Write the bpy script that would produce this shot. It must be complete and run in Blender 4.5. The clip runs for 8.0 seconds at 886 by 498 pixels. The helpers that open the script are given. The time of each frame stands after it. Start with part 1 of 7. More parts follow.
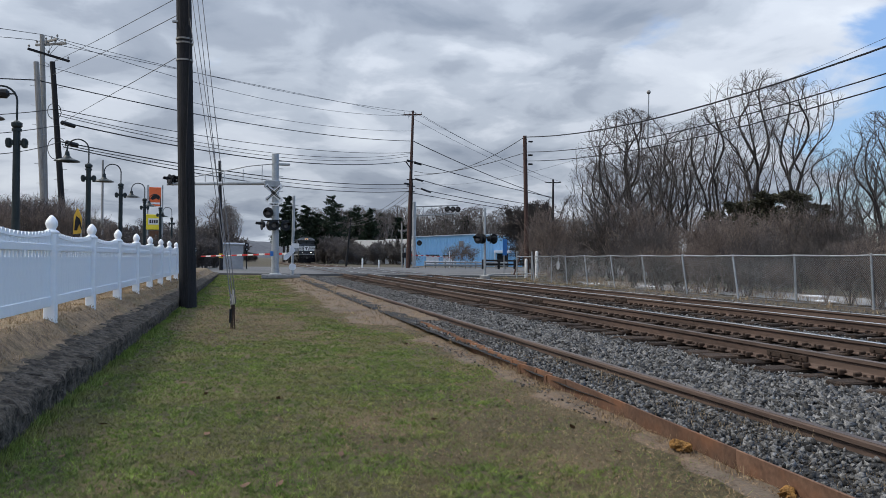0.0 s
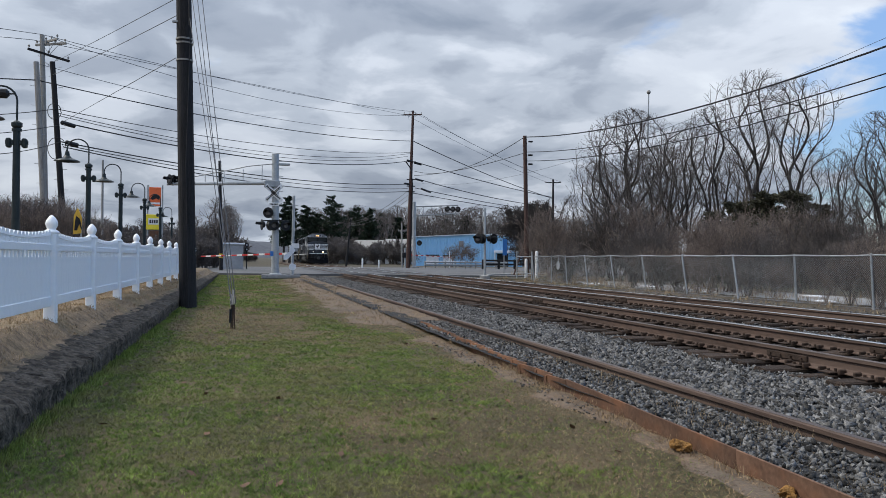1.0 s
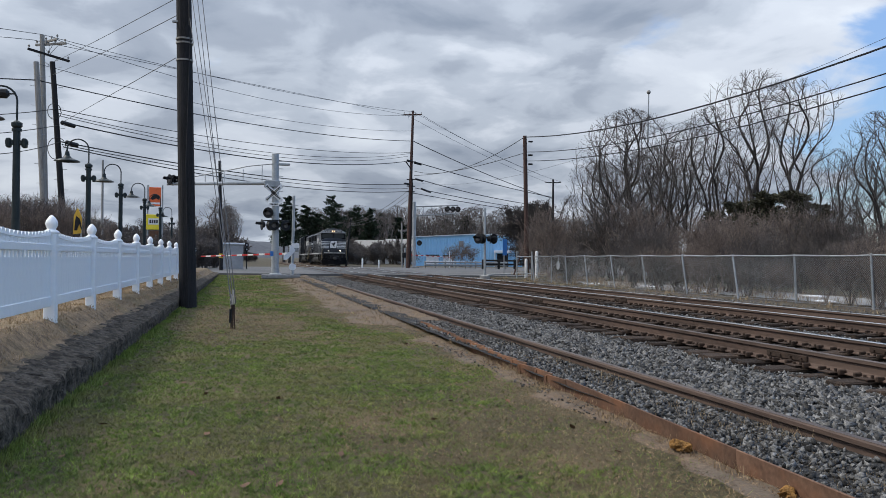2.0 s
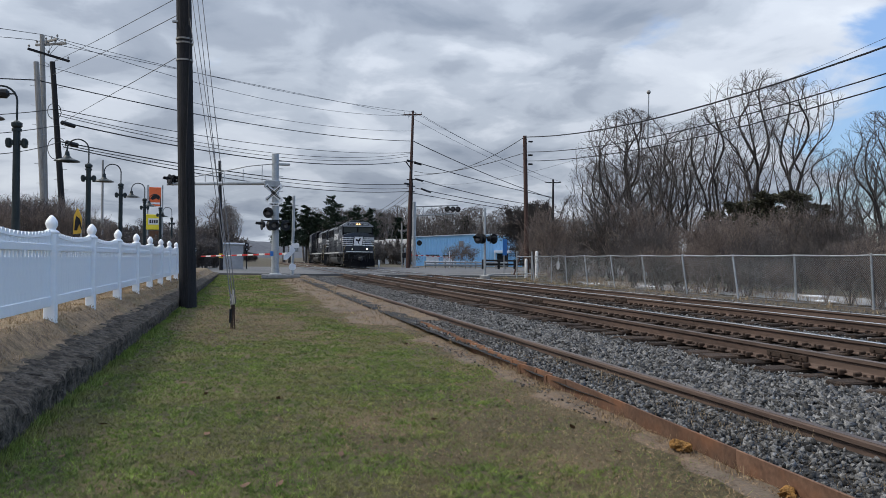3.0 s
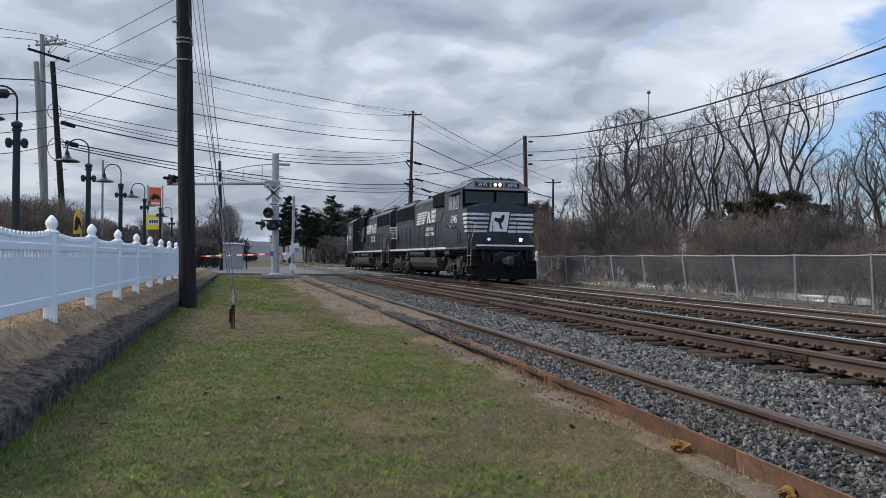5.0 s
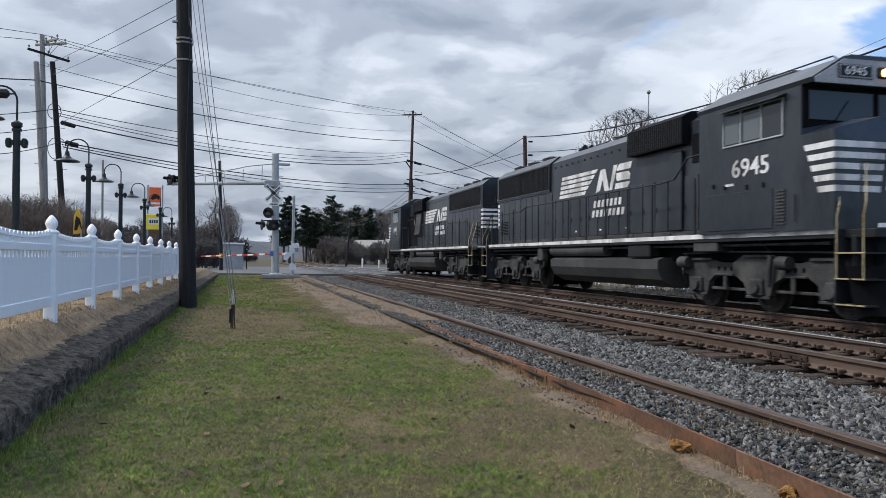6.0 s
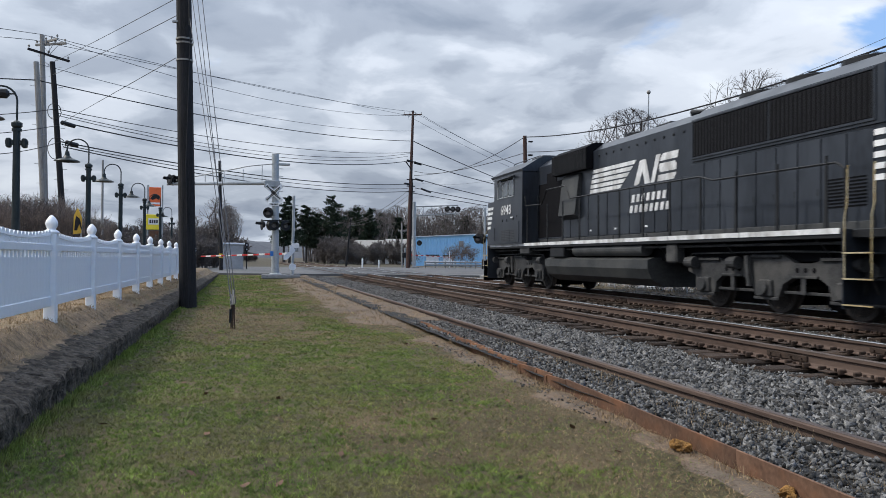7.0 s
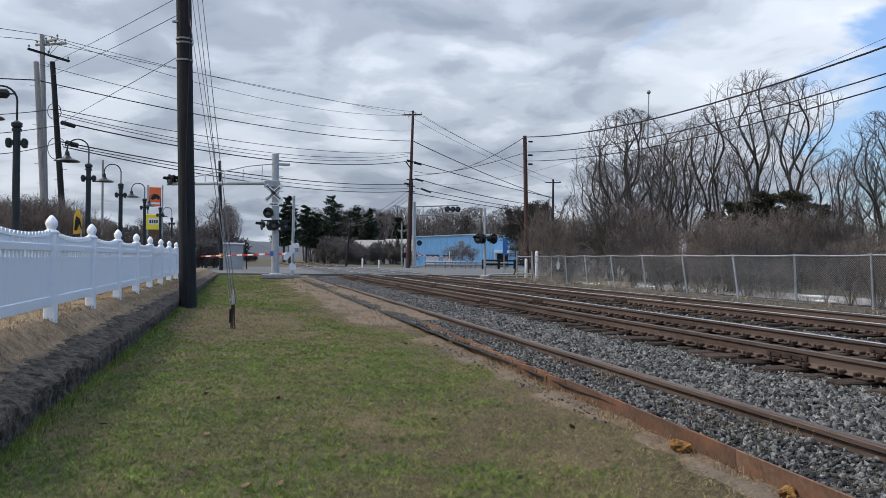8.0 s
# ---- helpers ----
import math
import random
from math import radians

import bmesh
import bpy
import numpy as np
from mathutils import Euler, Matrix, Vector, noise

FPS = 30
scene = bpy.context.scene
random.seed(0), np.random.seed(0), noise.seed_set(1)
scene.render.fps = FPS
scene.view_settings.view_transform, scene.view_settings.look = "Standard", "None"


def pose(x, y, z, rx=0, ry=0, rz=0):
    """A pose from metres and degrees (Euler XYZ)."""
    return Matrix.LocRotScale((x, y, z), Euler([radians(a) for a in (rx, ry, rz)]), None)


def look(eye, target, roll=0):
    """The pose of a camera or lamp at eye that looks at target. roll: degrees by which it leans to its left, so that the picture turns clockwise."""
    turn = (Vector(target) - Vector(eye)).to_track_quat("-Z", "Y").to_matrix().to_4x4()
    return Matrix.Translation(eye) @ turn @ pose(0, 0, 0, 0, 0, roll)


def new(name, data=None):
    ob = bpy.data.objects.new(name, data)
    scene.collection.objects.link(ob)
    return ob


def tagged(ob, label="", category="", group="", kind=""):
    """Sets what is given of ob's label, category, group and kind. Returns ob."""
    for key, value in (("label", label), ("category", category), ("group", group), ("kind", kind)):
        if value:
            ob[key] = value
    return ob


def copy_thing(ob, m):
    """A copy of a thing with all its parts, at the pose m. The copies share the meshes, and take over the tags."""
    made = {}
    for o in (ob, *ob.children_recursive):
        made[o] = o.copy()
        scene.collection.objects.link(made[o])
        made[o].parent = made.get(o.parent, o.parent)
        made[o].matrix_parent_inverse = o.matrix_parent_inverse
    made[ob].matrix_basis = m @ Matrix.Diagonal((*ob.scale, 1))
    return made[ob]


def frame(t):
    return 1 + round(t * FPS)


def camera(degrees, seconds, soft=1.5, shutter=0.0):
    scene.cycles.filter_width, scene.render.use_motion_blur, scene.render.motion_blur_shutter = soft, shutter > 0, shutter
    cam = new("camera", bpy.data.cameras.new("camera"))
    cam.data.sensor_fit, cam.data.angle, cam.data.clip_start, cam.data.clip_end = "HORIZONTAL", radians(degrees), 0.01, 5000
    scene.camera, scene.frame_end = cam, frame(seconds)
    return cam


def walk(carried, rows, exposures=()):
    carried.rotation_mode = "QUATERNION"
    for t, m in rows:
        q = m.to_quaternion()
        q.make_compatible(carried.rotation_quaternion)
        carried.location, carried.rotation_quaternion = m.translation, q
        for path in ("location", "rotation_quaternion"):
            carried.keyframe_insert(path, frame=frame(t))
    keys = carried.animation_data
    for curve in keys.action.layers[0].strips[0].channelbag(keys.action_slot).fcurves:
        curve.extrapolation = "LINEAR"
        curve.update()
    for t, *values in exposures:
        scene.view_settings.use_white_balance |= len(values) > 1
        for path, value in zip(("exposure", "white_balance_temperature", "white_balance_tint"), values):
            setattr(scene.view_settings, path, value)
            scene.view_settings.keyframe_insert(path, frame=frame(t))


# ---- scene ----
cam = camera(59.2, 8.0, soft=0.75, shutter=0.1)
EYE = Vector((0.0, 0.0, 1.012))
TURN = radians(14.336)          # the lens points to the right of the line of the track
AIM = EYE + Vector((math.sin(TURN), math.cos(TURN), math.tan(0.01224))) * 50
walk(cam, [(0.0, look(EYE, AIM, 0.486)), (8.0, look(EYE, AIM, 0.486))],
     exposures=[(0.0, 0.17, 6300, 10), (4.7, 0.17, 6300, 10), (5.9, 0.30, 6300, 10), (8.0, 0.30, 6300, 10)])

T1, T2 = 6.977, 10.939          # centre lines of the two main tracks; rail heads at z = 0
HEAD = 0.752                    # centre line to the middle of a rail head
LAWN = -0.25
SPEED = 21.807                  # the train, metres a second
ROAD_A, ROAD_DIR = Vector((1.0, 45.4, 0)), Vector((0.80, 0.60, 0))   # near edge of the road


# ---------- world, sun ----------
def build_world():
    w = bpy.data.worlds.new("sky")
    w.use_nodes = True
    scene.world = w
    nt = w.node_tree
    nt.nodes.clear()
    n = nt.nodes.new
    L = nt.links.new
    out, bg = n("ShaderNodeOutputWorld"), n("ShaderNodeBackground")
    sky = n("ShaderNodeTexSky")
    sky.sky_type, sky.sun_disc = "NISHITA", False
    sky.sun_elevation, sky.sun_rotation = radians(49.5), radians(290.6)
    co = n("ShaderNodeTexCoord")
    sep = n("ShaderNodeSeparateXYZ")
    L(co.outputs["Generated"], sep.inputs[0])

    def math_(op, a, b=None, clamp=False):
        m = n("ShaderNodeMath")
        m.operation, m.use_clamp = op, clamp
        for i, v in enumerate((a, b)):
            if v is None:
                continue
            if hasattr(v, "links"):
                L(v, m.inputs[i])
            else:
                m.inputs[i].default_value = v
        return m.outputs[0]
    zc = math_("MAXIMUM", sep.outputs[2], 0.0)
    den = math_("ADD", zc, 0.22)
    cx, cy = math_("DIVIDE", sep.outputs[0], den), math_("DIVIDE", sep.outputs[1], den)
    com = n("ShaderNodeCombineXYZ")
    L(cx, com.inputs[0])
    L(cy, com.inputs[1])

    def cloud_noise(scale, detail, rough, offset, dist=0.0):
        mp = n("ShaderNodeMapping")
        mp.inputs["Location"].default_value = offset
        L(com.outputs[0], mp.inputs[0])
        t = n("ShaderNodeTexNoise")
        t.inputs["Scale"].default_value, t.inputs["Detail"].default_value = scale, detail
        t.inputs["Roughness"].default_value, t.inputs["Distortion"].default_value = rough, dist
        L(mp.outputs[0], t.inputs["Vector"])
        return t.outputs["Fac"]

    def ramp(fac, stops):
        r = n("ShaderNodeValToRGB")
        r.color_ramp.interpolation = "EASE"
        while len(r.color_ramp.elements) < len(stops):
            r.color_ramp.elements.new(0.5)
        for e, (p, c) in zip(r.color_ramp.elements, stops):
            e.position, e.color = p, (*c, 1)
        L(fac, r.inputs[0])
        return r.outputs[0]
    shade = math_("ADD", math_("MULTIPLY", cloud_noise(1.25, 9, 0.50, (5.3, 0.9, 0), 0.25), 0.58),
                  math_("MULTIPLY", cloud_noise(3.4, 8, 0.52, (8.3, 2.7, 0), 0.35), 0.42))
    clouds = ramp(shade, [(0.34, (0.25, 0.295, 0.37)), (0.43, (0.35, 0.395, 0.47)), (0.49, (0.47, 0.52, 0.595)), (0.55, (0.62, 0.665, 0.735)), (0.66, (0.74, 0.785, 0.84))])
    # the cover thins out towards the east, where blue shows
    east = math_("ADD", math_("MULTIPLY", sep.outputs[0], 0.62), math_("MULTIPLY", sep.outputs[1], -0.20))
    thin = math_("ADD", cloud_noise(2.3, 8, 0.55, (4.2, 1.1, 0), 0.4), math_("MULTIPLY", math_("MAXIMUM", math_("SUBTRACT", east, 0.185), 0.0), 4.2))
    gap = ramp(thin, [(0.69, (0, 0, 0)), (0.86, (0.95, 0.95, 0.95))])
    gain = n("ShaderNodeMixRGB")
    gain.blend_type = "MULTIPLY"
    gain.inputs[0].default_value = 1.0
    gain.inputs[2].default_value = (0.125, 0.14, 0.16, 1)
    L(sky.outputs[0], gain.inputs[1])
    mix = n("ShaderNodeMixRGB")
    L(gap, mix.inputs[0])
    L(clouds, mix.inputs[1])
    L(gain.outputs[0], mix.inputs[2])
    # an overcast sky brightens towards the zenith
    rise = math_("ADD", math_("MULTIPLY", zc, 1.55), 0.72)
    rise = math_("MINIMUM", math_("MAXIMUM", rise, math_("SUBTRACT", 1.0, math_("MULTIPLY", zc, 2.2))), 2.1)
    scale = n("ShaderNodeVectorMath")
    scale.operation = "SCALE"
    L(mix.outputs[0], scale.inputs[0])
    L(rise, scale.inputs["Scale"])
    L(scale.outputs[0], bg.inputs["Color"])
    bg.inputs["Strength"].default_value = 0.93
    L(bg.outputs[0], out.inputs[0])


build_world()
sun = new("sun", bpy.data.lights.new("sun", "SUN"))
sun.data.energy, sun.data.angle, sun.data.color = 2.6, radians(6), (1.0, 0.92, 0.80)
sun.matrix_world = look((-40, 15, 50), (0, 0, 0))


# ---------- materials ----------
def mat(name, dark, light, scale=6.0, rough=0.8, bump=0.3, fine=8.0, metal=0.0, rand=0.0, island=0.0, spec=0.3, stain=None, stain_scale=0.6, stain_amount=0.5,
        stretch=(1, 1, 1), dist=0.02, emit=None, power=0.0):
    """A noise-driven surface: dark to light grain, a stain at a larger scale, bump, and chance by object or by island."""
    m = bpy.data.materials.new(name)
    m.use_nodes = True
    nt = m.node_tree
    n, L = nt.nodes.new, nt.links.new
    b = nt.nodes["Principled BSDF"]
    co = n("ShaderNodeTexCoord")
    mp = n("ShaderNodeMapping")
    mp.inputs["Scale"].default_value = stretch
    L(co.outputs["Object"], mp.inputs[0])
    t1, t2, t3 = n("ShaderNodeTexNoise"), n("ShaderNodeTexNoise"), n("ShaderNodeTexNoise")
    for t, s, d in ((t1, scale, 6), (t2, scale * fine, 4), (t3, stain_scale, 5)):
        L(mp.outputs[0], t.inputs["Vector"])
        t.inputs["Scale"].default_value, t.inputs["Detail"].default_value = s, d
    add = n("ShaderNodeMath")
    add.operation = "MULTIPLY_ADD"
    add.inputs[1].default_value = 0.45
    L(t2.outputs["Fac"], add.inputs[0])
    half = n("ShaderNodeMath")
    half.operation = "MULTIPLY"
    half.inputs[1].default_value = 0.55
    L(t1.outputs["Fac"], half.inputs[0])
    L(half.outputs[0], add.inputs[2])
    fac = add.outputs[0]
    r = n("ShaderNodeValToRGB")
    r.color_ramp.elements[0].position, r.color_ramp.elements[0].color = 0.36, (*dark, 1)
    r.color_ramp.elements[1].position, r.color_ramp.elements[1].color = 0.64, (*light, 1)
    L(fac, r.inputs[0])
    col = r.outputs[0]
    if stain:
        sr = n("ShaderNodeValToRGB")
        sr.color_ramp.elements[0].position, sr.color_ramp.elements[1].position = 0.48, 0.64
        sr.color_ramp.elements[0].color = (0, 0, 0, 1)
        sr.color_ramp.elements[1].color = (stain_amount,) * 3 + (1,)
        L(t3.outputs["Fac"], sr.inputs[0])
        mx = n("ShaderNodeMixRGB")
        L(sr.outputs[0], mx.inputs[0])
        L(col, mx.inputs[1])
        mx.inputs[2].default_value = (*stain, 1)
        col = mx.outputs[0]
    if rand or island:
        src = n("ShaderNodeObjectInfo").outputs["Random"] if rand else n("ShaderNodeNewGeometry").outputs["Random Per Island"]
        k = rand or island
        mr = n("ShaderNodeMapRange")
        mr.inputs["To Min"].default_value, mr.inputs["To Max"].default_value = 1 - k, 1 + k
        L(src, mr.inputs["Value"])
        hs = n("ShaderNodeHueSaturation")
        L(mr.outputs[0], hs.inputs["Value"])
        L(col, hs.inputs["Color"])
        col = hs.outputs[0]
    L(col, b.inputs["Base Color"])
    b.inputs["Metallic"].default_value = metal
    b.inputs["Specular IOR Level"].default_value = spec
    rr = n("ShaderNodeMapRange")
    rr.inputs["To Min"].default_value, rr.inputs["To Max"].default_value = max(0.03, rough - 0.12), min(1, rough + 0.12)
    L(t1.outputs["Fac"], rr.inputs["Value"])
    L(rr.outputs[0], b.inputs["Roughness"])
    if bump:
        bp = n("ShaderNodeBump")
        bp.inputs["Strength"].default_value, bp.inputs["Distance"].default_value = bump, dist
        L(fac, bp.inputs["Height"])
        L(bp.outputs[0], b.inputs["Normal"])
    if emit:
        b.inputs["Emission Color"].default_value = (*emit, 1)
        b.inputs["Emission Strength"].default_value = power
    return m


def glass(name, tint=(0.02, 0.025, 0.03), rough=0.05):
    m = mat(name, tint, tint, rough=rough, bump=0, spec=0.4)
    return m


M = {}
M["earth"] = mat("earth", (0.040, 0.032, 0.023), (0.095, 0.078, 0.052), 2.0, 0.95, 0.5, stain=(0.045, 0.050, 0.022), stain_scale=0.15)
M["lawn"] = mat("lawn", (0.030, 0.026, 0.013), (0.120, 0.100, 0.046), 18.0, 0.95, 1.0, stain=(0.16, 0.115, 0.064), stain_scale=0.9, stain_amount=0.6, dist=0.03)
M["grass"] = mat("grass_blades", (0.045, 0.092, 0.012), (0.225, 0.295, 0.058), 4.5, 0.8, 0, island=0.6, stain=(0.27, 0.205, 0.105), stain_scale=1.3, stain_amount=0.5)
M["drygrass"] = mat("dry_grass", (0.17, 0.115, 0.065), (0.38, 0.29, 0.175), 1.5, 0.85, 0, island=0.6)
M["deadgrass"] = mat("dead_lawn_grass", (0.085, 0.050, 0.030), (0.36, 0.255, 0.145), 5.0, 0.85, 0, island=0.65)
M["bank"] = mat("bank_soil", (0.070, 0.050, 0.033), (0.29, 0.215, 0.14), 9.0, 0.95, 0.9, stain=(0.095, 0.088, 0.042), stain_scale=1.1, dist=0.04)
M["dirt"] = mat("dirt", (0.080, 0.056, 0.038), (0.185, 0.135, 0.092), 8.0, 0.95, 0.8, stain=(0.11, 0.095, 0.08), stain_scale=1.2)
# bed darker than its stones: the shade of the gaps is put into its colour
M["ballastbed"] = mat("ballast_gap_shade", (0.007, 0.007, 0.007), (0.045, 0.045, 0.046), 14.0, 0.95, 1.0, fine=3.0, dist=0.06)
M["stone"] = mat("ballast_stone", (0.024, 0.0235, 0.0235), (0.155, 0.152, 0.148), 12.0, 0.9, 0.5, island=0.95)
M["asphalt"] = mat("asphalt", (0.080, 0.081, 0.083), (0.14, 0.141, 0.144), 5.0, 0.85, 0.3, fine=20, stain=(0.055, 0.056, 0.058), stain_scale=0.35)
M["rail"] = mat("rusted_rail", (0.046, 0.031, 0.025), (0.105, 0.070, 0.055), 5.0, 0.8, 0.3, stretch=(1, 0.15, 1), stain=(0.125, 0.088, 0.070), stain_scale=1.5)
M["railtop"] = mat("polished_rail_head", (0.42, 0.42, 0.43), (0.62, 0.62, 0.62), 3.0, 0.28, 0.05, metal=1.0, stretch=(1, 0.05, 1))
M["railtop_dull"] = mat("dull_rail_head", (0.060, 0.046, 0.040), (0.125, 0.098, 0.086), 4.0, 0.6, 0.2, metal=0.3, stretch=(1, 0.1, 1))
M["tie"] = mat("weathered_tie", (0.016, 0.011, 0.008), (0.085, 0.058, 0.042), 5.0, 0.95, 1.0, rand=0.4, stretch=(0.35, 5, 2), stain=(0.028, 0.022, 0.019), stain_scale=2.0, stain_amount=0.7, dist=0.03)
M["rust"] = mat("rusted_plate", (0.085, 0.046, 0.030), (0.17, 0.098, 0.064), 3.0, 0.8, 0.3, rand=0.25, stain=(0.22, 0.095, 0.045), stain_scale=2.6, stain_amount=0.55)
M["spike"] = mat("rusted_anchor", (0.018, 0.012, 0.009), (0.062, 0.040, 0.029), 9.0, 0.85, 0.3)
M["wallstone"] = mat("old_kerb_concrete", (0.010, 0.008, 0.0062), (0.165, 0.136, 0.105), 15.0, 0.95, 1.0, fine=3.5, stain=(0.022, 0.017, 0.0125), stain_scale=6.0, stain_amount=0.9, dist=0.05)
M["vinyl"] = mat("white_vinyl", (0.84, 0.86, 0.88), (0.90, 0.91, 0.92), 2.0, 0.45, 0.05, spec=0.4)
M["pole"] = mat("dark_pole_wood", (0.008, 0.008, 0.009), (0.030, 0.029, 0.031), 4.0, 0.9, 0.7, stretch=(4, 4, 0.25))
M["polegrey"] = mat("grey_pole_wood", (0.17, 0.16, 0.15), (0.34, 0.33, 0.31), 4.0, 0.9, 0.5, stretch=(4, 4, 0.25))
M["polebrown"] = mat("brown_pole_wood", (0.045, 0.026, 0.022), (0.10, 0.06, 0.05), 4.0, 0.9, 0.5, stretch=(4, 4, 0.25))
M["steel"] = mat("galvanised_steel", (0.22, 0.235, 0.25), (0.38, 0.40, 0.42), 5.0, 0.5, 0.1, metal=0.5)
M["aluminium"] = mat("grey_painted_mast", (0.30, 0.325, 0.34), (0.42, 0.44, 0.46), 3.0, 0.5, 0.1, metal=0.2)
M["black"] = mat("black_paint", (0.007, 0.0075, 0.009), (0.016, 0.017, 0.019), 4.0, 0.5, 0.1)
M["lampgreen"] = mat("dark_green_lamp_paint", (0.008, 0.014, 0.016), (0.022, 0.032, 0.035), 4.0, 0.45, 0.1)
M["cable"] = mat("black_cable", (0.010, 0.010, 0.012), (0.022, 0.022, 0.024), 5.0, 0.6, 0)
M["cablegrey"] = mat("grey_conductor", (0.05, 0.055, 0.065), (0.09, 0.095, 0.105), 5.0, 0.6, 0)
M["white"] = mat("white_paint", (0.66, 0.67, 0.68), (0.80, 0.80, 0.80), 4.0, 0.5, 0.1)
M["red"] = mat("red_paint", (0.42, 0.02, 0.02), (0.55, 0.04, 0.035), 4.0, 0.5, 0.1)
M["yellow"] = mat("yellow_paint", (0.50, 0.30, 0.03), (0.66, 0.42, 0.06), 4.0, 0.5, 0.1)
M["grab"] = mat("worn_yellow_paint", (0.26, 0.18, 0.055), (0.46, 0.40, 0.27), 3.0, 0.6, 0.1)
M["orangesign"] = mat("orange_sign_face", (0.70, 0.13, 0.04), (0.80, 0.17, 0.06), 2.0, 0.5, 0)
M["yellowsign"] = mat("yellow_sign_face", (0.75, 0.60, 0.03), (0.85, 0.70, 0.06), 2.0, 0.5, 0)
M["bluewall"] = mat("blue_sheet_metal", (0.24, 0.50, 0.78), (0.33, 0.58, 0.84), 1.2, 0.5, 0.08, stain=(0.30, 0.50, 0.70), stain_scale=0.3)
M["whitetrim"] = mat("white_trim", (0.62, 0.66, 0.72), (0.74, 0.77, 0.82), 2.0, 0.5, 0.05)
M["darkglass"] = glass("dark_glass")
M["cabglass"] = glass("cab_side_glass", (0.10, 0.115, 0.13), 0.08)
M["bark"] = mat("grey_bark", (0.024, 0.021, 0.020), (0.080, 0.071, 0.066), 6.0, 0.95, 0.5, stretch=(2, 2, 0.4))
M["twig"] = mat("grey_brown_twigs", (0.050, 0.043, 0.041), (0.125, 0.112, 0.106), 2.0, 0.95, 0, island=0.35)
M["twigred"] = mat("brush_twigs", (0.085, 0.066, 0.057), (0.24, 0.195, 0.172), 2.0, 0.95, 0, island=0.5)
M["twigfar"] = mat("far_twigs", (0.072, 0.062, 0.058), (0.15, 0.132, 0.125), 1.0, 0.95, 0, island=0.35)
M["needles"] = mat("pine_needles", (0.010, 0.020, 0.012), (0.030, 0.048, 0.026), 2.0, 0.8, 0, island=0.4)
M["ivy"] = mat("dark_evergreen_needles", (0.026, 0.026, 0.016), (0.075, 0.072, 0.046), 2.0, 0.85, 0, island=0.5)
M["weeds"] = mat("weedy_cinder_ground", (0.030, 0.026, 0.023), (0.120, 0.102, 0.088), 7.0, 0.95, 0.8, stain=(0.060, 0.046, 0.036), stain_scale=0.9, dist=0.05)
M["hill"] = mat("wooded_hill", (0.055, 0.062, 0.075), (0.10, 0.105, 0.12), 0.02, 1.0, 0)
M["snow"] = mat("old_snow", (0.55, 0.58, 0.62), (0.72, 0.74, 0.77), 5.0, 0.8, 0.4)
M["concrete"] = mat("concrete", (0.20, 0.20, 0.198), (0.33, 0.33, 0.325), 4.0, 0.9, 0.4)
M["shed"] = mat("grey_hut_panel", (0.25, 0.26, 0.28), (0.33, 0.34, 0.36), 1.5, 0.6, 0.1)
M["loco"] = mat("black_locomotive_paint", (0.009, 0.0115, 0.0165), (0.024, 0.029, 0.039), 1.6, 0.34, 0.04, spec=0.45, stain=(0.036, 0.042, 0.053), stain_scale=1.5, stain_amount=0.6, stretch=(1, 1, 0.35))
# near-black for grilles, and for shade put into the colour of underparts and recesses
M["locodark"] = mat("grille_and_shade_black", (0.002, 0.002, 0.003), (0.005, 0.005, 0.007), 3.0, 0.8, 0.1, spec=0.12)
M["truck"] = mat("dusty_bogie_steel", (0.016, 0.017, 0.019), (0.052, 0.053, 0.055), 5.0, 0.7, 0.3, stain=(0.095, 0.092, 0.088), stain_scale=1.9, stain_amount=0.5)
M["tank"] = mat("dusty_tank_paint", (0.026, 0.028, 0.030), (0.055, 0.057, 0.058), 2.0, 0.55, 0.1, stain=(0.085, 0.085, 0.082), stain_scale=1.2, stain_amount=0.5)
M["panelgrey"] = mat("pale_grey_paint", (0.24, 0.25, 0.27), (0.36, 0.37, 0.39), 3.0, 0.55, 0.1)
M["stripe"] = mat("soiled_white_paint", (0.50, 0.51, 0.52), (0.74, 0.75, 0.75), 5.0, 0.5, 0.05, stain=(0.26, 0.25, 0.24), stain_scale=2.2, stain_amount=0.7, stretch=(1, 1, 0.5))
M["wheel"] = mat("wheel_steel", (0.03, 0.027, 0.026), (0.07, 0.062, 0.058), 5.0, 0.6, 0.2, metal=0.5)
M["tread"] = mat("wheel_tread", (0.30, 0.30, 0.30), (0.45, 0.45, 0.45), 5.0, 0.3, 0.05, metal=1.0)
M["headlight"] = mat("lit_headlight", (0.9, 0.7, 0.45), (0.9, 0.75, 0.5), rough=0.2, bump=0, emit=(1.0, 0.50, 0.16), power=4.0)
M["ditchlight"] = mat("lit_ditch_light", (0.9, 0.85, 0.7), (0.9, 0.85, 0.7), rough=0.2, bump=0, emit=(1.0, 0.72, 0.40), power=14.0)
M["ditchdim"] = mat("fading_ditch_light", (0.8, 0.8, 0.75), (0.8, 0.8, 0.75), rough=0.2, bump=0, emit=(1.0, 0.9, 0.75), power=0.35)
# lens base lightened to grey; reflected daylight is put into its colour
M["lens"] = mat("unlit_lens_painted_reflection", (0.10, 0.095, 0.10), (0.17, 0.16, 0.165), rough=0.22, bump=0, spec=0.6)
M["lamplens"] = mat("clear_lens", (0.35, 0.36, 0.38), (0.45, 0.46, 0.48), rough=0.15, bump=0, spec=0.6)
M["foam"] = mat("orange_foam_debris", (0.10, 0.05, 0.015), (0.40, 0.21, 0.06), 22.0, 0.95, 1.0, dist=0.03)
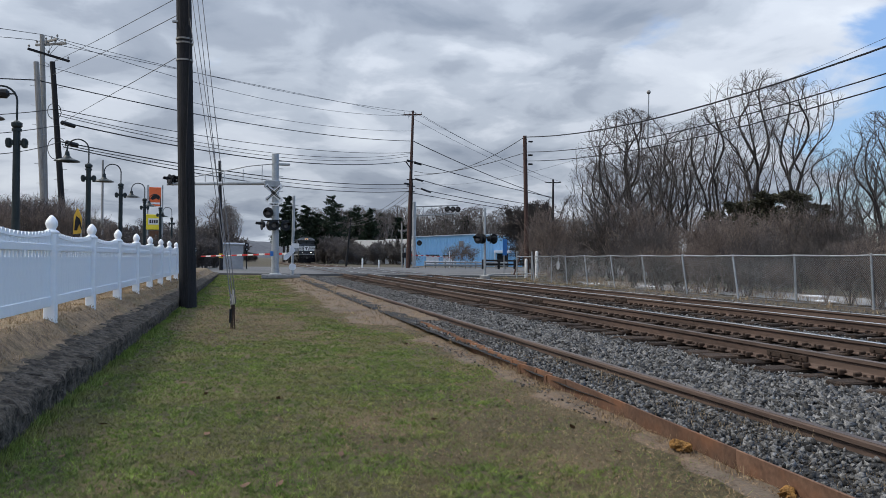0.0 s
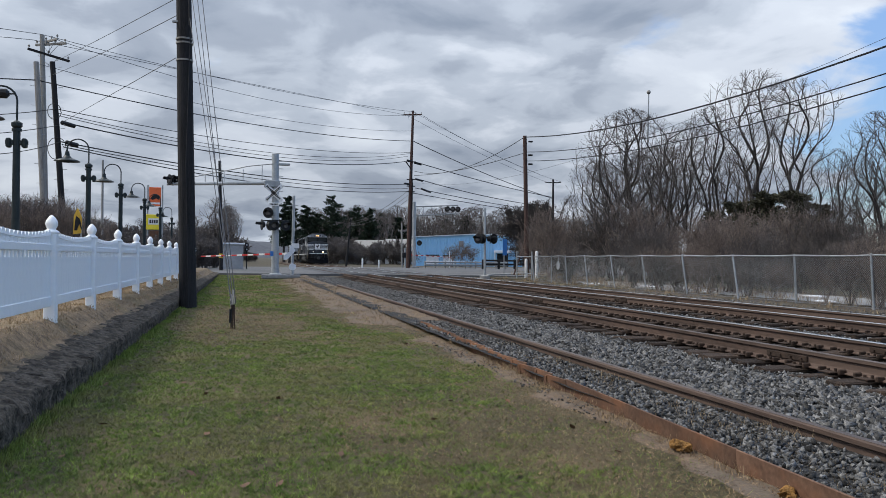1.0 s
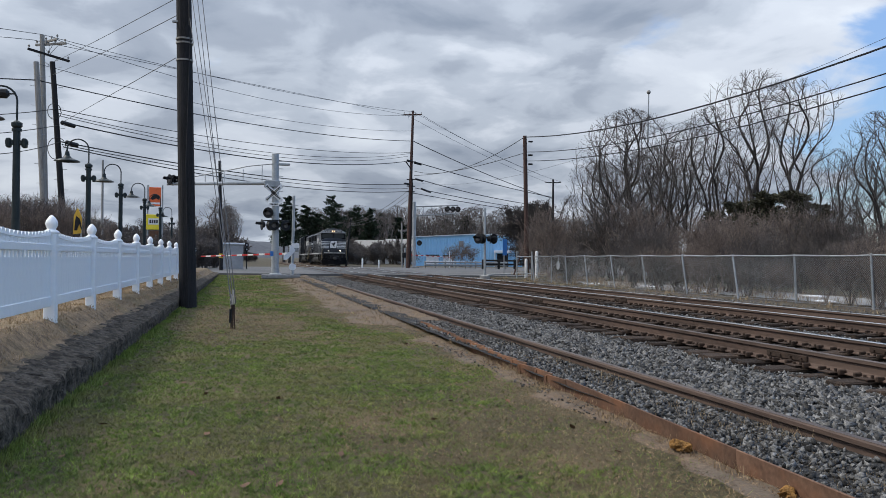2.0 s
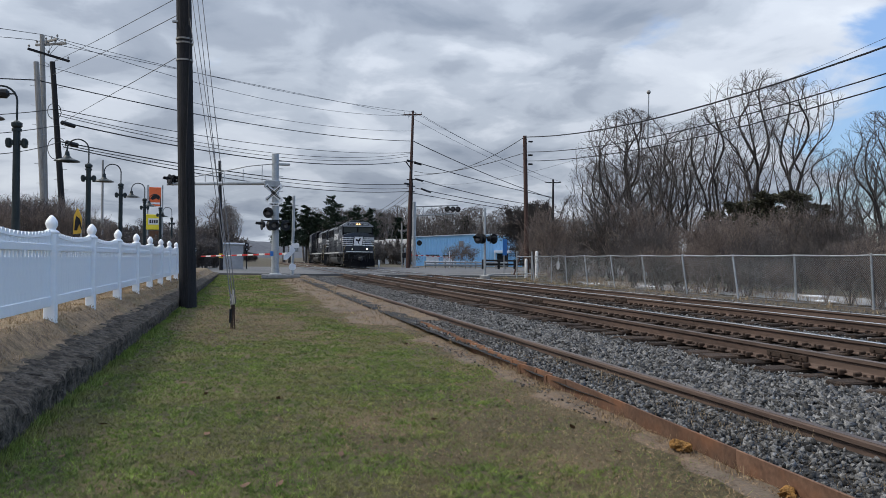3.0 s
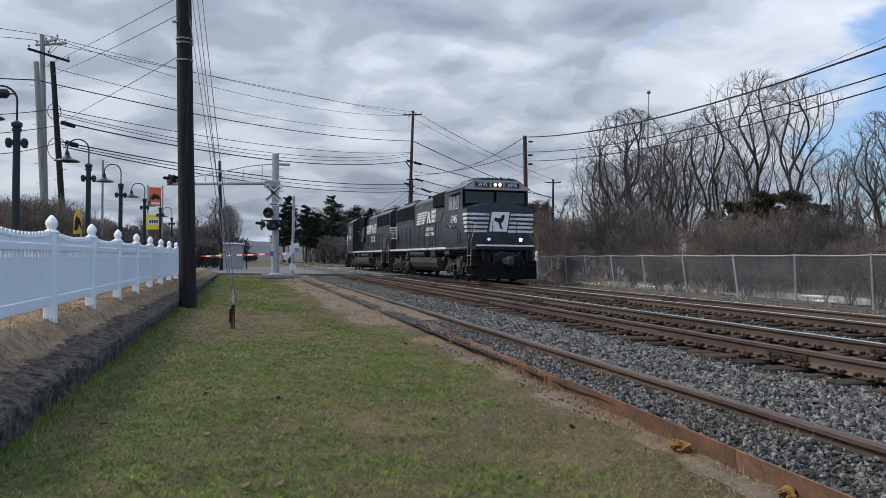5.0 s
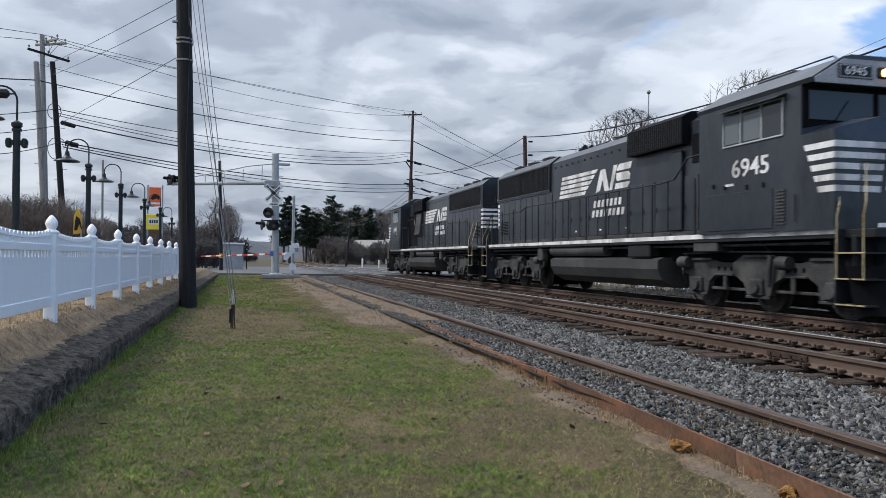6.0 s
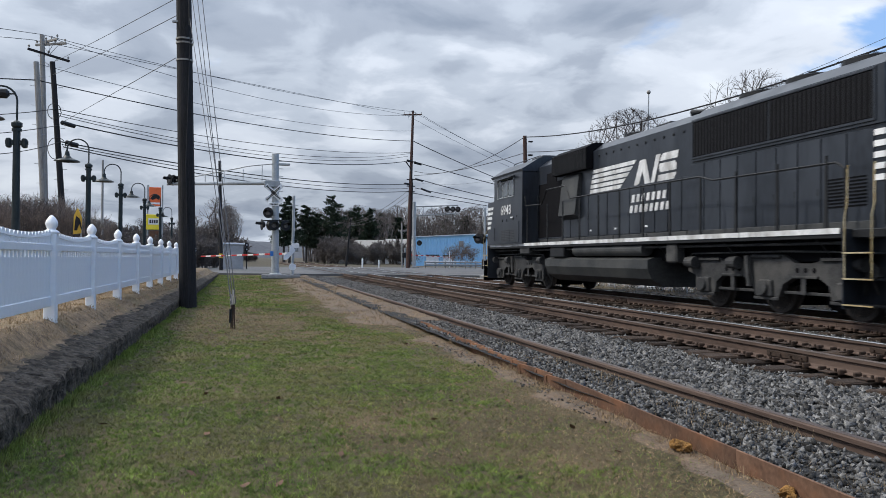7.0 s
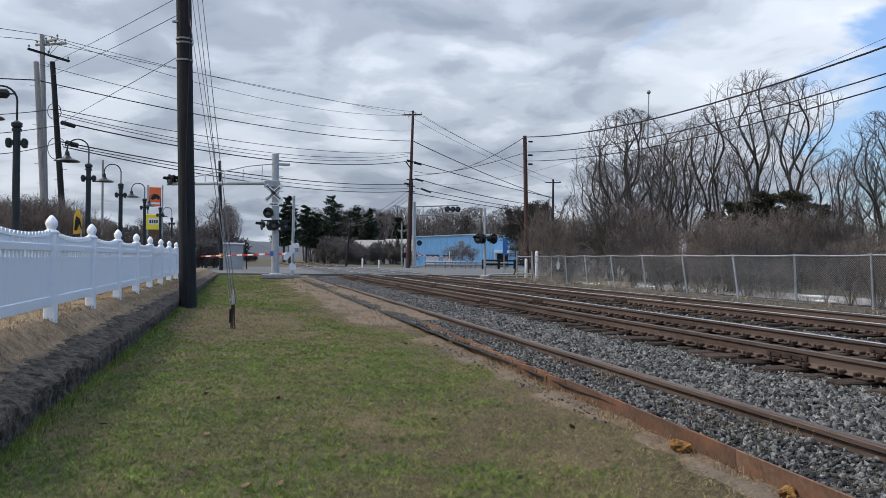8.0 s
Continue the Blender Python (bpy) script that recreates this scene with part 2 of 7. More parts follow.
M["bluesign"] = mat("blue_sign_face", (0.03, 0.14, 0.42), (0.05, 0.19, 0.50), 2.0, 0.5, 0)


# ---------- mesh helpers ----------
def empty(name, at=(0, 0, 0), rz=0.0):
    ob = new(name)
    ob.matrix_basis = pose(*at, 0, 0, rz)
    return ob


def part(name, bm, material, parent=None, label="", smooth=False):
    """Link a bmesh as one mesh object, under a thing or a part."""
    if isinstance(bm, bpy.types.Mesh):
        me = bm
    else:
        me = bpy.data.meshes.new(name)
        bm.to_mesh(me)
        bm.free()
    if material and not me.materials:
        me.materials.append(material)
    if smooth:
        me.polygons.foreach_set("use_smooth", [True] * len(me.polygons))
    ob = new(name, me)
    ob.parent = parent
    if label:
        ob["label"] = label
    return ob


def box(bm, lo, hi, bevel=0.0, m=None):
    r = bmesh.ops.create_cube(bm, size=1.0)
    v = r["verts"]
    lo, hi = Vector(lo), Vector(hi)
    bmesh.ops.scale(bm, vec=hi - lo, verts=v)
    bmesh.ops.translate(bm, vec=(lo + hi) / 2, verts=v)
    if bevel:
        e = list({e for x in v for e in x.link_edges})
        v = list({x for f in bmesh.ops.bevel(bm, geom=e, offset=bevel, segments=1, affect="EDGES")["faces"] for x in f.verts})
    if m is not None:
        bmesh.ops.transform(bm, matrix=m, verts=v)
    return bm


def B(lo, hi, bevel=0.0, m=None):
    return box(bmesh.new(), lo, hi, bevel, m)


def rod(bm, p0, p1, r0, r1=None, seg=10, cap=True):
    p0, p1 = Vector(p0), Vector(p1)
    r1 = r0 if r1 is None else r1
    d = p1 - p0
    q = d.to_track_quat("Z", "Y").to_matrix().to_4x4()
    bmesh.ops.create_cone(bm, cap_ends=cap, segments=seg, radius1=r0, radius2=max(r1, 1e-4), depth=d.length, matrix=Matrix.Translation((p0 + p1) / 2) @ q)
    return bm


def R(p0, p1, r0, r1=None, seg=10):
    return rod(bmesh.new(), p0, p1, r0, r1, seg)


def tube(bm, pts, r, seg=6):
    """A bent tube along points, or with a radius for each point."""
    pts = [Vector(p) for p in pts]
    rr = r if isinstance(r, (list, tuple)) else [r] * len(pts)
    rings = []
    side = None
    for i, p in enumerate(pts):
        d = (pts[min(i + 1, len(pts) - 1)] - pts[max(i - 1, 0)]).normalized()
        if side is None:
            side = d.orthogonal().normalized()
        side = (side - d * side.dot(d)).normalized()
        up = d.cross(side)
        rings.append([bm.verts.new(p + (side * math.cos(a) + up * math.sin(a)) * rr[i]) for a in [2 * math.pi * k / seg for k in range(seg)]])
    for a, b in zip(rings, rings[1:]):
        for k in range(seg):
            bm.faces.new((a[k], a[(k + 1) % seg], b[(k + 1) % seg], b[k]))
    bm.faces.new(rings[0][::-1])
    bm.faces.new(rings[-1])
    return bm


def TUBE(pts, r, seg=6):
    return tube(bmesh.new(), pts, r, seg)


def prism(bm, profile, axis, a, b):
    """Extrude a closed profile. axis x: profile of (y, z); y: (x, z); z: (x, y)."""
    def at(u, v, w):
        return {"x": (w, u, v), "y": (u, w, v), "z": (u, v, w)}[axis]
    va = [bm.verts.new(at(u, v, a)) for u, v in profile]
    vb = [bm.verts.new(at(u, v, b)) for u, v in profile]
    n = len(profile)
    bm.faces.new(va)
    bm.faces.new(vb[::-1])
    for i in range(n):
        bm.faces.new((va[i], vb[i], vb[(i + 1) % n], va[(i + 1) % n]))
    bmesh.ops.recalc_face_normals(bm, faces=bm.faces)
    return bm


def PR(profile, axis, a, b):
    return prism(bmesh.new(), profile, axis, a, b)


def lathe(bm, profile, at=(0, 0, 0), seg=16, m=None):
    """Turn (radius, z) pairs about z."""
    rings = []
    mm = m or Matrix.Identity(4)
    for r, z in profile:
        rings.append([bm.verts.new(mm @ (Vector((r * math.cos(2 * math.pi * k / seg), r * math.sin(2 * math.pi * k / seg), z)) + Vector(at))) for k in range(seg)])
    for a, b in zip(rings, rings[1:]):
        for k in range(seg):
            bm.faces.new((a[k], a[(k + 1) % seg], b[(k + 1) % seg], b[k]))
    bm.faces.new(rings[0][::-1])
    bm.faces.new(rings[-1])
    bmesh.ops.recalc_face_normals(bm, faces=bm.faces)
    return bm


def mesh_np(name, verts, faces):
    """A mesh from numpy arrays; faces all of one size."""
    me = bpy.data.meshes.new(name)
    nv, (nf, k) = len(verts), faces.shape
    me.vertices.add(nv)
    me.vertices.foreach_set("co", np.asarray(verts, np.float32).ravel())
    me.loops.add(nf * k)
    me.loops.foreach_set("vertex_index", faces.astype(np.int32).ravel())
    me.polygons.add(nf)
    me.polygons.foreach_set("loop_start", np.arange(0, nf * k, k, dtype=np.int32))
    me.update(calc_edges=True)
    return me


def text_mesh(name, words, size, material, m, parent, extrude=0.004, label="", bold=0.0, sx=1.0):
    cu = bpy.data.curves.new(name, "FONT")
    cu.body, cu.size, cu.extrude, cu.offset = words, size, extrude, bold
    cu.align_x, cu.align_y = "CENTER", "CENTER"
    tmp = bpy.data.objects.new(name, cu)
    scene.collection.objects.link(tmp)
    dg = bpy.context.evaluated_depsgraph_get()
    me = bpy.data.meshes.new_from_object(tmp.evaluated_get(dg))
    bpy.data.objects.remove(tmp)
    me.transform(m @ Matrix.Diagonal((sx, 1, 1, 1)))
    me.materials.clear()
    me.materials.append(material)
    return part(name, me, None, parent, label)


def grid_sheet(xs, ys, zf):
    X, Y = np.meshgrid(np.array(xs), np.array(ys), indexing="ij")
    Z = np.vectorize(zf)(X, Y)
    v = np.stack([X, Y, Z], -1).reshape(-1, 3)
    nx, ny = len(xs), len(ys)
    i, j = np.meshgrid(np.arange(nx - 1), np.arange(ny - 1), indexing="ij")
    a = (i * ny + j).ravel()
    return v, np.stack([a, a + ny, a + ny + 1, a + 1], -1)


def n2(x, y, s=1.0):
    return noise.noise(Vector((x * s, y * s, 3.7)))


def steps(a, b, d):
    k = max(1, round((b - a) / d))
    return [a + (b - a) * i / k for i in range(k + 1)]


# ---------- ground, lawn, bank, track bed, road ----------
def build_ground():
    xs = [-3000, -800, -200, -60, -14, -3, 3.2, 3.6, 12.4, 13.2, 16, 30, 60, 200, 800, 3000]
    ys = [-60, -20, 0, 20, 40, 50, 60, 80, 100, 150, 300, 800, 3000]

    def z(x, y):
        if y >= 50 or x > 60 or x < -60:
            return -0.16
        return -0.36 if x <= 3.2 else (-0.5 if x < 13 else -0.16)
    v, f = grid_sheet(xs, ys, z)
    tagged(part("ground", mesh_np("ground", v, f), M["earth"]), "brown winter ground of soil and dead grass", "ground", kind="structure")
    xs, ys = steps(-1.75, 3.35, 0.15), steps(-3, 12, 0.15) + steps(12.4, 50.6, 0.6)
    v, f = grid_sheet(xs, ys, lawn_z)
    tagged(part("lawn_ground", mesh_np("lawn_ground", v, f), M["lawn"], smooth=True), "patchy green and brown mown winter lawn", "lawn", kind="structure")
    # the bank behind the kerb wall
    v, f = grid_sheet([-40, -14, -6, -4, -3.0, -2.6] + steps(-2.4, -1.62, 0.1), steps(-3, 30, 0.3) + steps(31, 51, 1), bank_z)
    tagged(part("bank_ground", mesh_np("bank_ground", v, f), M["bank"], smooth=True), "raised bank of bare soil and dry grass", "ground", kind="structure")
    # dirt strip by the rusty edging
    v, f = grid_sheet(steps(2.50, 2.98, 0.08), steps(-3, 46, 0.25), lambda x, y: lawn_z(x, y) + 0.012 + 0.03 * n2(x, y, 3) - 0.10 * max(0, 2.74 + 0.018 * (y - 4.8) + 0.26 * n2(1, y, 0.8) + 0.1 * n2(2, y, 4) - x))
    tagged(part("dirt_strip", mesh_np("dirt_strip", v, f), M["dirt"], smooth=True), "strip of bare grey dirt beside rusty edging", "dirt", kind="structure")


def build_verge():
    """Bare brown ground between the lawn and the old rail, past the end of the edging."""
    v, f = grid_sheet(steps(1.7, 3.64, 0.12), steps(13.2, 47, 0.3), lambda x, y: lawn_z(x, y) + 0.02 * n2(x, y, 3) + (0.10 * max(0.0, (x - 2.6) / 1.04) + 0.014) - 0.08 * max(0.0, 2.15 + 0.5 * n2(4, y, 0.5) + 0.2 * n2(1, y, 2) - x) - 0.25 * max(0.0, 14.6 - y))
    tagged(part("verge_ground", mesh_np("verge_ground", v, f), M["dirt"], smooth=True), "bare brown verge beside the disused rail", "verge", kind="structure")


def lawn_z(x, y):
    z = LAWN + 0.025 * n2(x, y, 0.5) + 0.010 * n2(x, y, 2.5)
    if y > 40:
        z += (y - 40) / 10.6 * 0.14
    return z


def bank_z(x, y):
    if x > -2.16:
        t = min(1.0, (x + 2.16) / 0.27)
        z = 0.285 * (1 - t) + 0.06 * t - (0.2 if x > -1.80 else 0)
    else:
        z = 0.285 if x > -14 else -0.2
    return z + 0.025 * n2(x, y, 1.5) + 0.015 * n2(x, y, 5)


def build_kerb_wall():
    """Old low kerb wall of broken concrete blocks between lawn and bank."""
    wall = empty("kerb_wall")
    tagged(wall, "low crumbling dark concrete kerb wall along lawn", "wall", kind="structure")
    rng = random.Random(5)
    y = 1.0
    while y < 51:
        ln = rng.uniform(0.9, 1.7)
        bm = bmesh.new()
        ys = steps(y, y + ln - 0.02, 0.055 if y < 16 else 0.15)
        # one rough block: a lumpy top and face
        sec = [(-1.485, -0.40), (-1.49, -0.33), (-1.49, -0.27), (-1.485, -0.21), (-1.49, -0.16), (-1.485, -0.11), (-1.49, -0.065), (-1.50, -0.03), (-1.535, -0.012), (-1.58, 0.0), (-1.63, 0.012), (-1.68, 0.022), (-1.73, 0.033), (-1.78, 0.044), (-1.83, 0.055), (-1.88, 0.062), (-1.93, 0.06), (-1.96, -0.40)]
        rings = []
        for yy in ys:
            ring = []
            for k, (x, z) in enumerate(sec):
                u = k * 0.055
                d1, d2 = n2(u + 7, yy, 5.0), n2(u, yy + 3, 14.0)
                top = 0.62 if k > 6 else 0.35
                ring.append(bm.verts.new((x + 0.030 * n2(u, yy, 4.0) + 0.02 * d2 + 0.03 * n2(3, yy, 1.3), yy, z + (z > -0.25) * top * (0.045 * d1 + 0.022 * d2 + 0.02 * n2(1, yy, 1.1)))))
            rings.append(ring)
        for a, b in zip(rings, rings[1:]):
            for k in range(len(sec) - 1):
                bm.faces.new((a[k], b[k], b[k + 1], a[k + 1]))
        bm.faces.new(rings[0])
        bm.faces.new(rings[-1][::-1])
        bmesh.ops.recalc_face_normals(bm, faces=bm.faces)
        part("block", bm, M["wallstone"], wall)
        y += ln


def rail_bm(x, y0, y1, top=0.0, s=1.0):
    h = 0.178 * s
    pr = [(-0.076, -h), (0.076, -h), (0.076, -h + 0.012), (0.02, -h + 0.032), (0.011, -h + 0.05), (0.011, -0.05), (0.036, -0.038), (0.037, -0.010), (0.028, 0), (-0.028, 0), (-0.037, -0.010), (-0.036, -0.038),
          (-0.011, -0.05), (-0.011, -h + 0.05), (-0.02, -h + 0.032), (-0.076, -h + 0.012)]
    bm = bmesh.new()
    for a, b in zip(*[steps(y0, y1, 11.9)[i:] for i in (0, 1)]):
        prism(bm, [(x + u, top + w) for u, w in pr], "y", a + 0.003, b - 0.003)
    return bm


def build_track(name, xc, dull, y1):
    track = empty(name)
    tagged(track, "railway track of rusty steel rails on wooden ties", "railway track", kind="structure")
    for s in (-1, 1):
        r = part("rail", rail_bm(xc + s * HEAD, -12, y1), M["rail"], track)
        part("rail_head", B((xc + s * HEAD - 0.0385, -12, -0.012), (xc + s * HEAD + 0.0385, y1, 0.0025), 0.005), M["railtop"] if s * dull > 0 or dull == 0 else M["railtop_dull"], r, "polished running surface")
        bm = bmesh.new()
        rng = random.Random(round(xc * 10) + s)
        yy = -4.0
        while yy < 48:
            # joint bar with bolts every 11.9 m
            box(bm, (xc + s * HEAD - 0.034, yy - 0.35, -0.13), (xc + s * HEAD + 0.034, yy + 0.35, -0.06), 0.006)
            for k in range(4):
                rod(bm, (xc + s * HEAD - 0.055, yy - 0.27 + k * 0.18, -0.095), (xc + s * HEAD + 0.05, yy - 0.27 + k * 0.18, -0.095), 0.014, seg=6)
            yy += 11.9
        part("joint_bars", bm, M["spike"], r)
    proto = [B((-1.3, -0.115, -0.36), (1.3, 0.115, -0.172), 0.018) for _ in range(4)]
    for bm in proto:
        bmesh.ops.subdivide_edges(bm, edges=[e for e in bm.edges if abs(e.verts[0].co.x - e.verts[1].co.x) > 1], cuts=5)
    meshes = []
    for i, bm in enumerate(proto):
        for v in bm.verts:
            v.co += Vector((0.05 * n2(v.co.y * 9 + i * 4, v.co.x + v.co.z * 7, 3), 0.022 * n2(v.co.x * 2 + i, 1, 4), 0.022 * n2(v.co.x * 3 + v.co.y * 4, i, 2)))
        me = bpy.data.meshes.new("tie")
        bm.to_mesh(me)
        bm.free()
        me.materials.append(M["tie"])
        meshes.append(me)
    bm = bmesh.new()
    for s in (-1, 1):
        for side in (-1, 1):
            box(bm, (s * HEAD + side * 0.10 - 0.085, -0.09, -0.176), (s * HEAD + side * 0.10 + 0.085, 0.09, -0.160), 0.004)
            rod(bm, (s * HEAD + side * 0.085, -0.05, -0.17), (s * HEAD + side * 0.085, -0.05, -0.125), 0.016, seg=6)
            rod(bm, (s * HEAD + side * 0.085, 0.05, -0.17), (s * HEAD + side * 0.085, 0.05, -0.135), 0.016, seg=6)
            # rail anchors clipped under the rail foot
            box(bm, (s * HEAD - 0.05 + side * 0.085 - 0.0, 0.13, -0.185), (s * HEAD + 0.05 + side * 0.085, 0.165, -0.125), 0.01)
            box(bm, (s * HEAD - 0.05 + side * 0.085, -0.165, -0.185), (s * HEAD + 0.05 + side * 0.085, -0.13, -0.125), 0.01)
    fast = bpy.data.meshes.new("tie_fastening")
    bm.to_mesh(fast)
    bm.free()
    fast.materials.append(M["spike"])
    rng = random.Random(round(xc * 7))
    y = -3.0
    while y < 52:
        ob = new("tie", rng.choice(meshes))
        ob.parent = track
        ob.matrix_basis = pose(xc + rng.uniform(-0.09, 0.09), y, rng.uniform(-0.020, 0.004), rng.uniform(-2, 2), rng.uniform(-0.4, 0.4), rng.uniform(-2.2, 2.2))
        fo = new("fastening", fast)
        fo.parent = track
        fo.matrix_basis = pose(xc, y, 0)
        y += 0.53 + rng.uniform(-0.03, 0.03)


def bed_z(x, y):
    """Top of the ballast across the two tracks."""
    w = 0.02 * n2(x, y, 1.3)
    if x < 6.2:
        t = max(0.0, min(1.0, (6.2 - x) / 2.3))
        return -0.262 + w + 0.095 * t
    if x < 12.3:
        return -0.235 + w * 0.6
    t = min(1.0, (x - 12.3) / 1.2)
    return -0.235 + w + 0.06 * t


def build_bed():
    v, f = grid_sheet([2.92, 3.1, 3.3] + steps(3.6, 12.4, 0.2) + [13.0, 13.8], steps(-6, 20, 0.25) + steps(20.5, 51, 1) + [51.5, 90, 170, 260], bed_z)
    tagged(part("track_bed", mesh_np("track_bed", v, f), M["ballastbed"], smooth=True), "crushed-stone railway track bed, near-black as shade between stones", "track bed", kind="structure")
    ob = part("siding_rail", rail_bm(3.685, -2, 31.5, -0.07, 0.9), M["rail"])
    part("rail_head", B((3.685 - 0.027, -2, -0.073), (3.685 + 0.027, 31.5, -0.0675)), M["railtop_dull"], ob)
    tagged(ob, "single rusty disused rail half buried beside lawn", "rail")


def build_edging():
    edge = empty("steel_edging")
    tagged(edge, "line of rusty steel plates edging the track bed", "edging")
    rng = random.Random(3)
    y = 1.0
    while y < 13.6:
        # long plain plates first, then short ones set at alternate angles
        near = y < 6.4
        ln = rng.uniform(1.3, 1.9) if near else rng.uniform(0.26, 0.42)
        h = rng.uniform(0.142, 0.150) if near else rng.uniform(0.132, 0.152)
        bm = B((-0.008, 0, -0.09), (0.008, ln - 0.003, h), 0.003)
        if not near:
            box(bm, (-0.016, ln - 0.03, -0.05), (-0.008, ln + 0.02, h - 0.012))
        ob = part("plate", bm, M["rust"], edge)
        ob.matrix_basis = pose(2.905 + 0.029 * (y - 4.8) + (0 if near else rng.uniform(-0.01, 0.01)), y, LAWN - 0.012, 0, rng.uniform(-5, 3), -1.66 + (0 if near else rng.uniform(3, 11)))
        y += ln
    for x, yy, sc, sd in ((2.80, 4.58, 0.78, 1), (2.80, 3.56, 0.7, 4)):
        bm = bmesh.new()
        bmesh.ops.create_icosphere(bm, subdivisions=4, radius=0.07 * sc)
        for v in bm.verts:
            d = 0.9 + 0.7 * n2(v.co.x * 18 + sd, v.co.y * 18 + v.co.z * 13, 1) + 0.4 * n2(v.co.x * 50, v.co.z * 50 + sd + v.co.y * 40, 1)
            v.co = Vector((v.co.x * d * 1.1, v.co.y * d * 1.3, v.co.z * d * 0.75))
        ob = part("foam_lump", bm, M["foam"])
        ob.location = (x, yy, LAWN + 0.045 * sc)
        tagged(ob, "crumbled orange-brown foam lump on bare dirt", "debris", group="foam lumps by the edging")


def build_road():
    bm = bmesh.new()
    prism(bm, [(-120, 66), (-1.9, 51.2), (6.0, 50.2), (13.2, 47.4), (20, 44.6), (24, 52), (110, 92), (110, 112), (18, 87), (-120, 84)], "z", -0.30, -0.034)
    road = part("road", bm, M["asphalt"])
    tagged(road, "grey worn asphalt road crossing the tracks", "road", kind="structure")
    tagged(part("side_road", PR([(-5.5, 82), (-0.5, 82), (-2, 300), (-9, 300)], "z", -0.3, -0.05), M["asphalt"]), "grey asphalt lane leading to the hills", "road", kind="structure")
    for x in (T1, T2):
        for a, b in ((-1.45, -0.86), (-0.66, 0.66), (0.86, 1.45)):
            for k in range(12):
                y0 = 51.5 + k * 2.44
                ob = part("crossing_panel", B((x + a, y0, -0.2), (x + b, y0 + 2.40, -0.022), 0.008), M["black"], road)
    kerb = part("kerb", TUBE([(14.6, 46.2, -0.06), (15.6, 48.0, -0.06), (17.4, 49.4, -0.06), (21, 50.8, -0.06), (26, 52.6, -0.06)], 0.13, 6), M["concrete"])
    tagged(kerb, "pale concrete kerb at the road corner", "kerb", kind="structure")
    tagged(part("pavement", PR([(14.8, 40), (40, 40), (40, 56), (25.5, 52.3), (20.5, 50.6), (17.2, 49.2), (15.4, 47.6), (14.6, 46)], "z", -0.3, -0.10), M["earth"]), "bare earth verge beside the road", "verge", kind="structure")


# ---------- fences ----------
def build_white_fence():
    """Scalloped white vinyl fence: posts with turned caps, rails, tight boards, and a row of short pickets above."""
    cap = lathe(bmesh.new(), [(0.085, 0.0), (0.085, 0.025), (0.065, 0.04), (0.045, 0.055), (0.062, 0.085), (0.07, 0.115), (0.062, 0.15), (0.04, 0.185), (0.012, 0.215)], seg=14)
    cap_me = bpy.data.meshes.new("cap")
    cap.to_mesh(cap_me)
    cap.free()
    cap_me.materials.append(M["vinyl"])
    cap_me.polygons.foreach_set("use_smooth", [True] * len(cap_me.polygons))
    X, S, Y0 = -2.16, 2.46, 9.88
    fence = empty("white_fence")
    tagged(fence, "long white vinyl fence with scalloped picket top", "fence")
    rng = random.Random(8)
    for k in range(-2, 12):
        y = Y0 + k * S
        post = part("fence_post", B((-0.065, -0.065, -0.15), (0.065, 0.065, 0.965), 0.008), M["vinyl"], fence)
        post.location = (X, y, 0.295)
        c = new("cap", cap_me)
        c.parent = post
        c.location = (0, 0, 0.965)
        if k == 11:
            break
        panel = empty("fence_panel", (X, y, 0.295))
        panel.parent = fence
        for z0, z1, w in ((0.13, 0.245, 0.024), (0.765, 0.845, 0.026)):
            part("rail", B((-w, 0.066, z0), (w, S - 0.066, z1), 0.006), M["vinyl"], panel)
        n = 17
        wd = (S - 0.14) / n
        board = B((-0.011, 0.002, 0.245), (0.011, wd - 0.002, 0.70), 0.002)
        bme = bpy.data.meshes.new("board")
        board.to_mesh(bme)
        board.free()
        bme.materials.append(M["vinyl"])
        for i in range(n):
            ob = new("board", bme)
            ob.parent = panel
            ob.location = (0, 0.07 + i * wd, 0)
            sl = part("slat", B((-0.010, wd * 0.16, 0.70), (0.010, wd * 0.84, 0.77)), M["vinyl"], panel)
            sl.location = (0, 0.07 + i * wd, 0)
            t = (i + 0.5) / n * 2 - 1
            top = 0.945 + 0.055 * t * t
            bm = bmesh.new()
            prism(bm, [(wd * 0.03, 0.845), (wd * 0.97, 0.845), (wd * 0.97, top - 0.02), (wd * 0.75, top + 0.012), (wd * 0.25, top + 0.012), (wd * 0.03, top - 0.02)], "x", -0.010, 0.010)
            pk = part("picket", bm, M["vinyl"], panel)
            pk.location = (0, 0.07 + i * wd, 0)
        bm = bmesh.new()
        pts = [(0, 0.066 + (S - 0.132) * i / 16, 0.905 + 0.055 * (i / 8 - 1) ** 2) for i in range(17)]
        tube(bm, pts, 0.02, 5)
        part("scallop_rail", bm, M["vinyl"], panel)


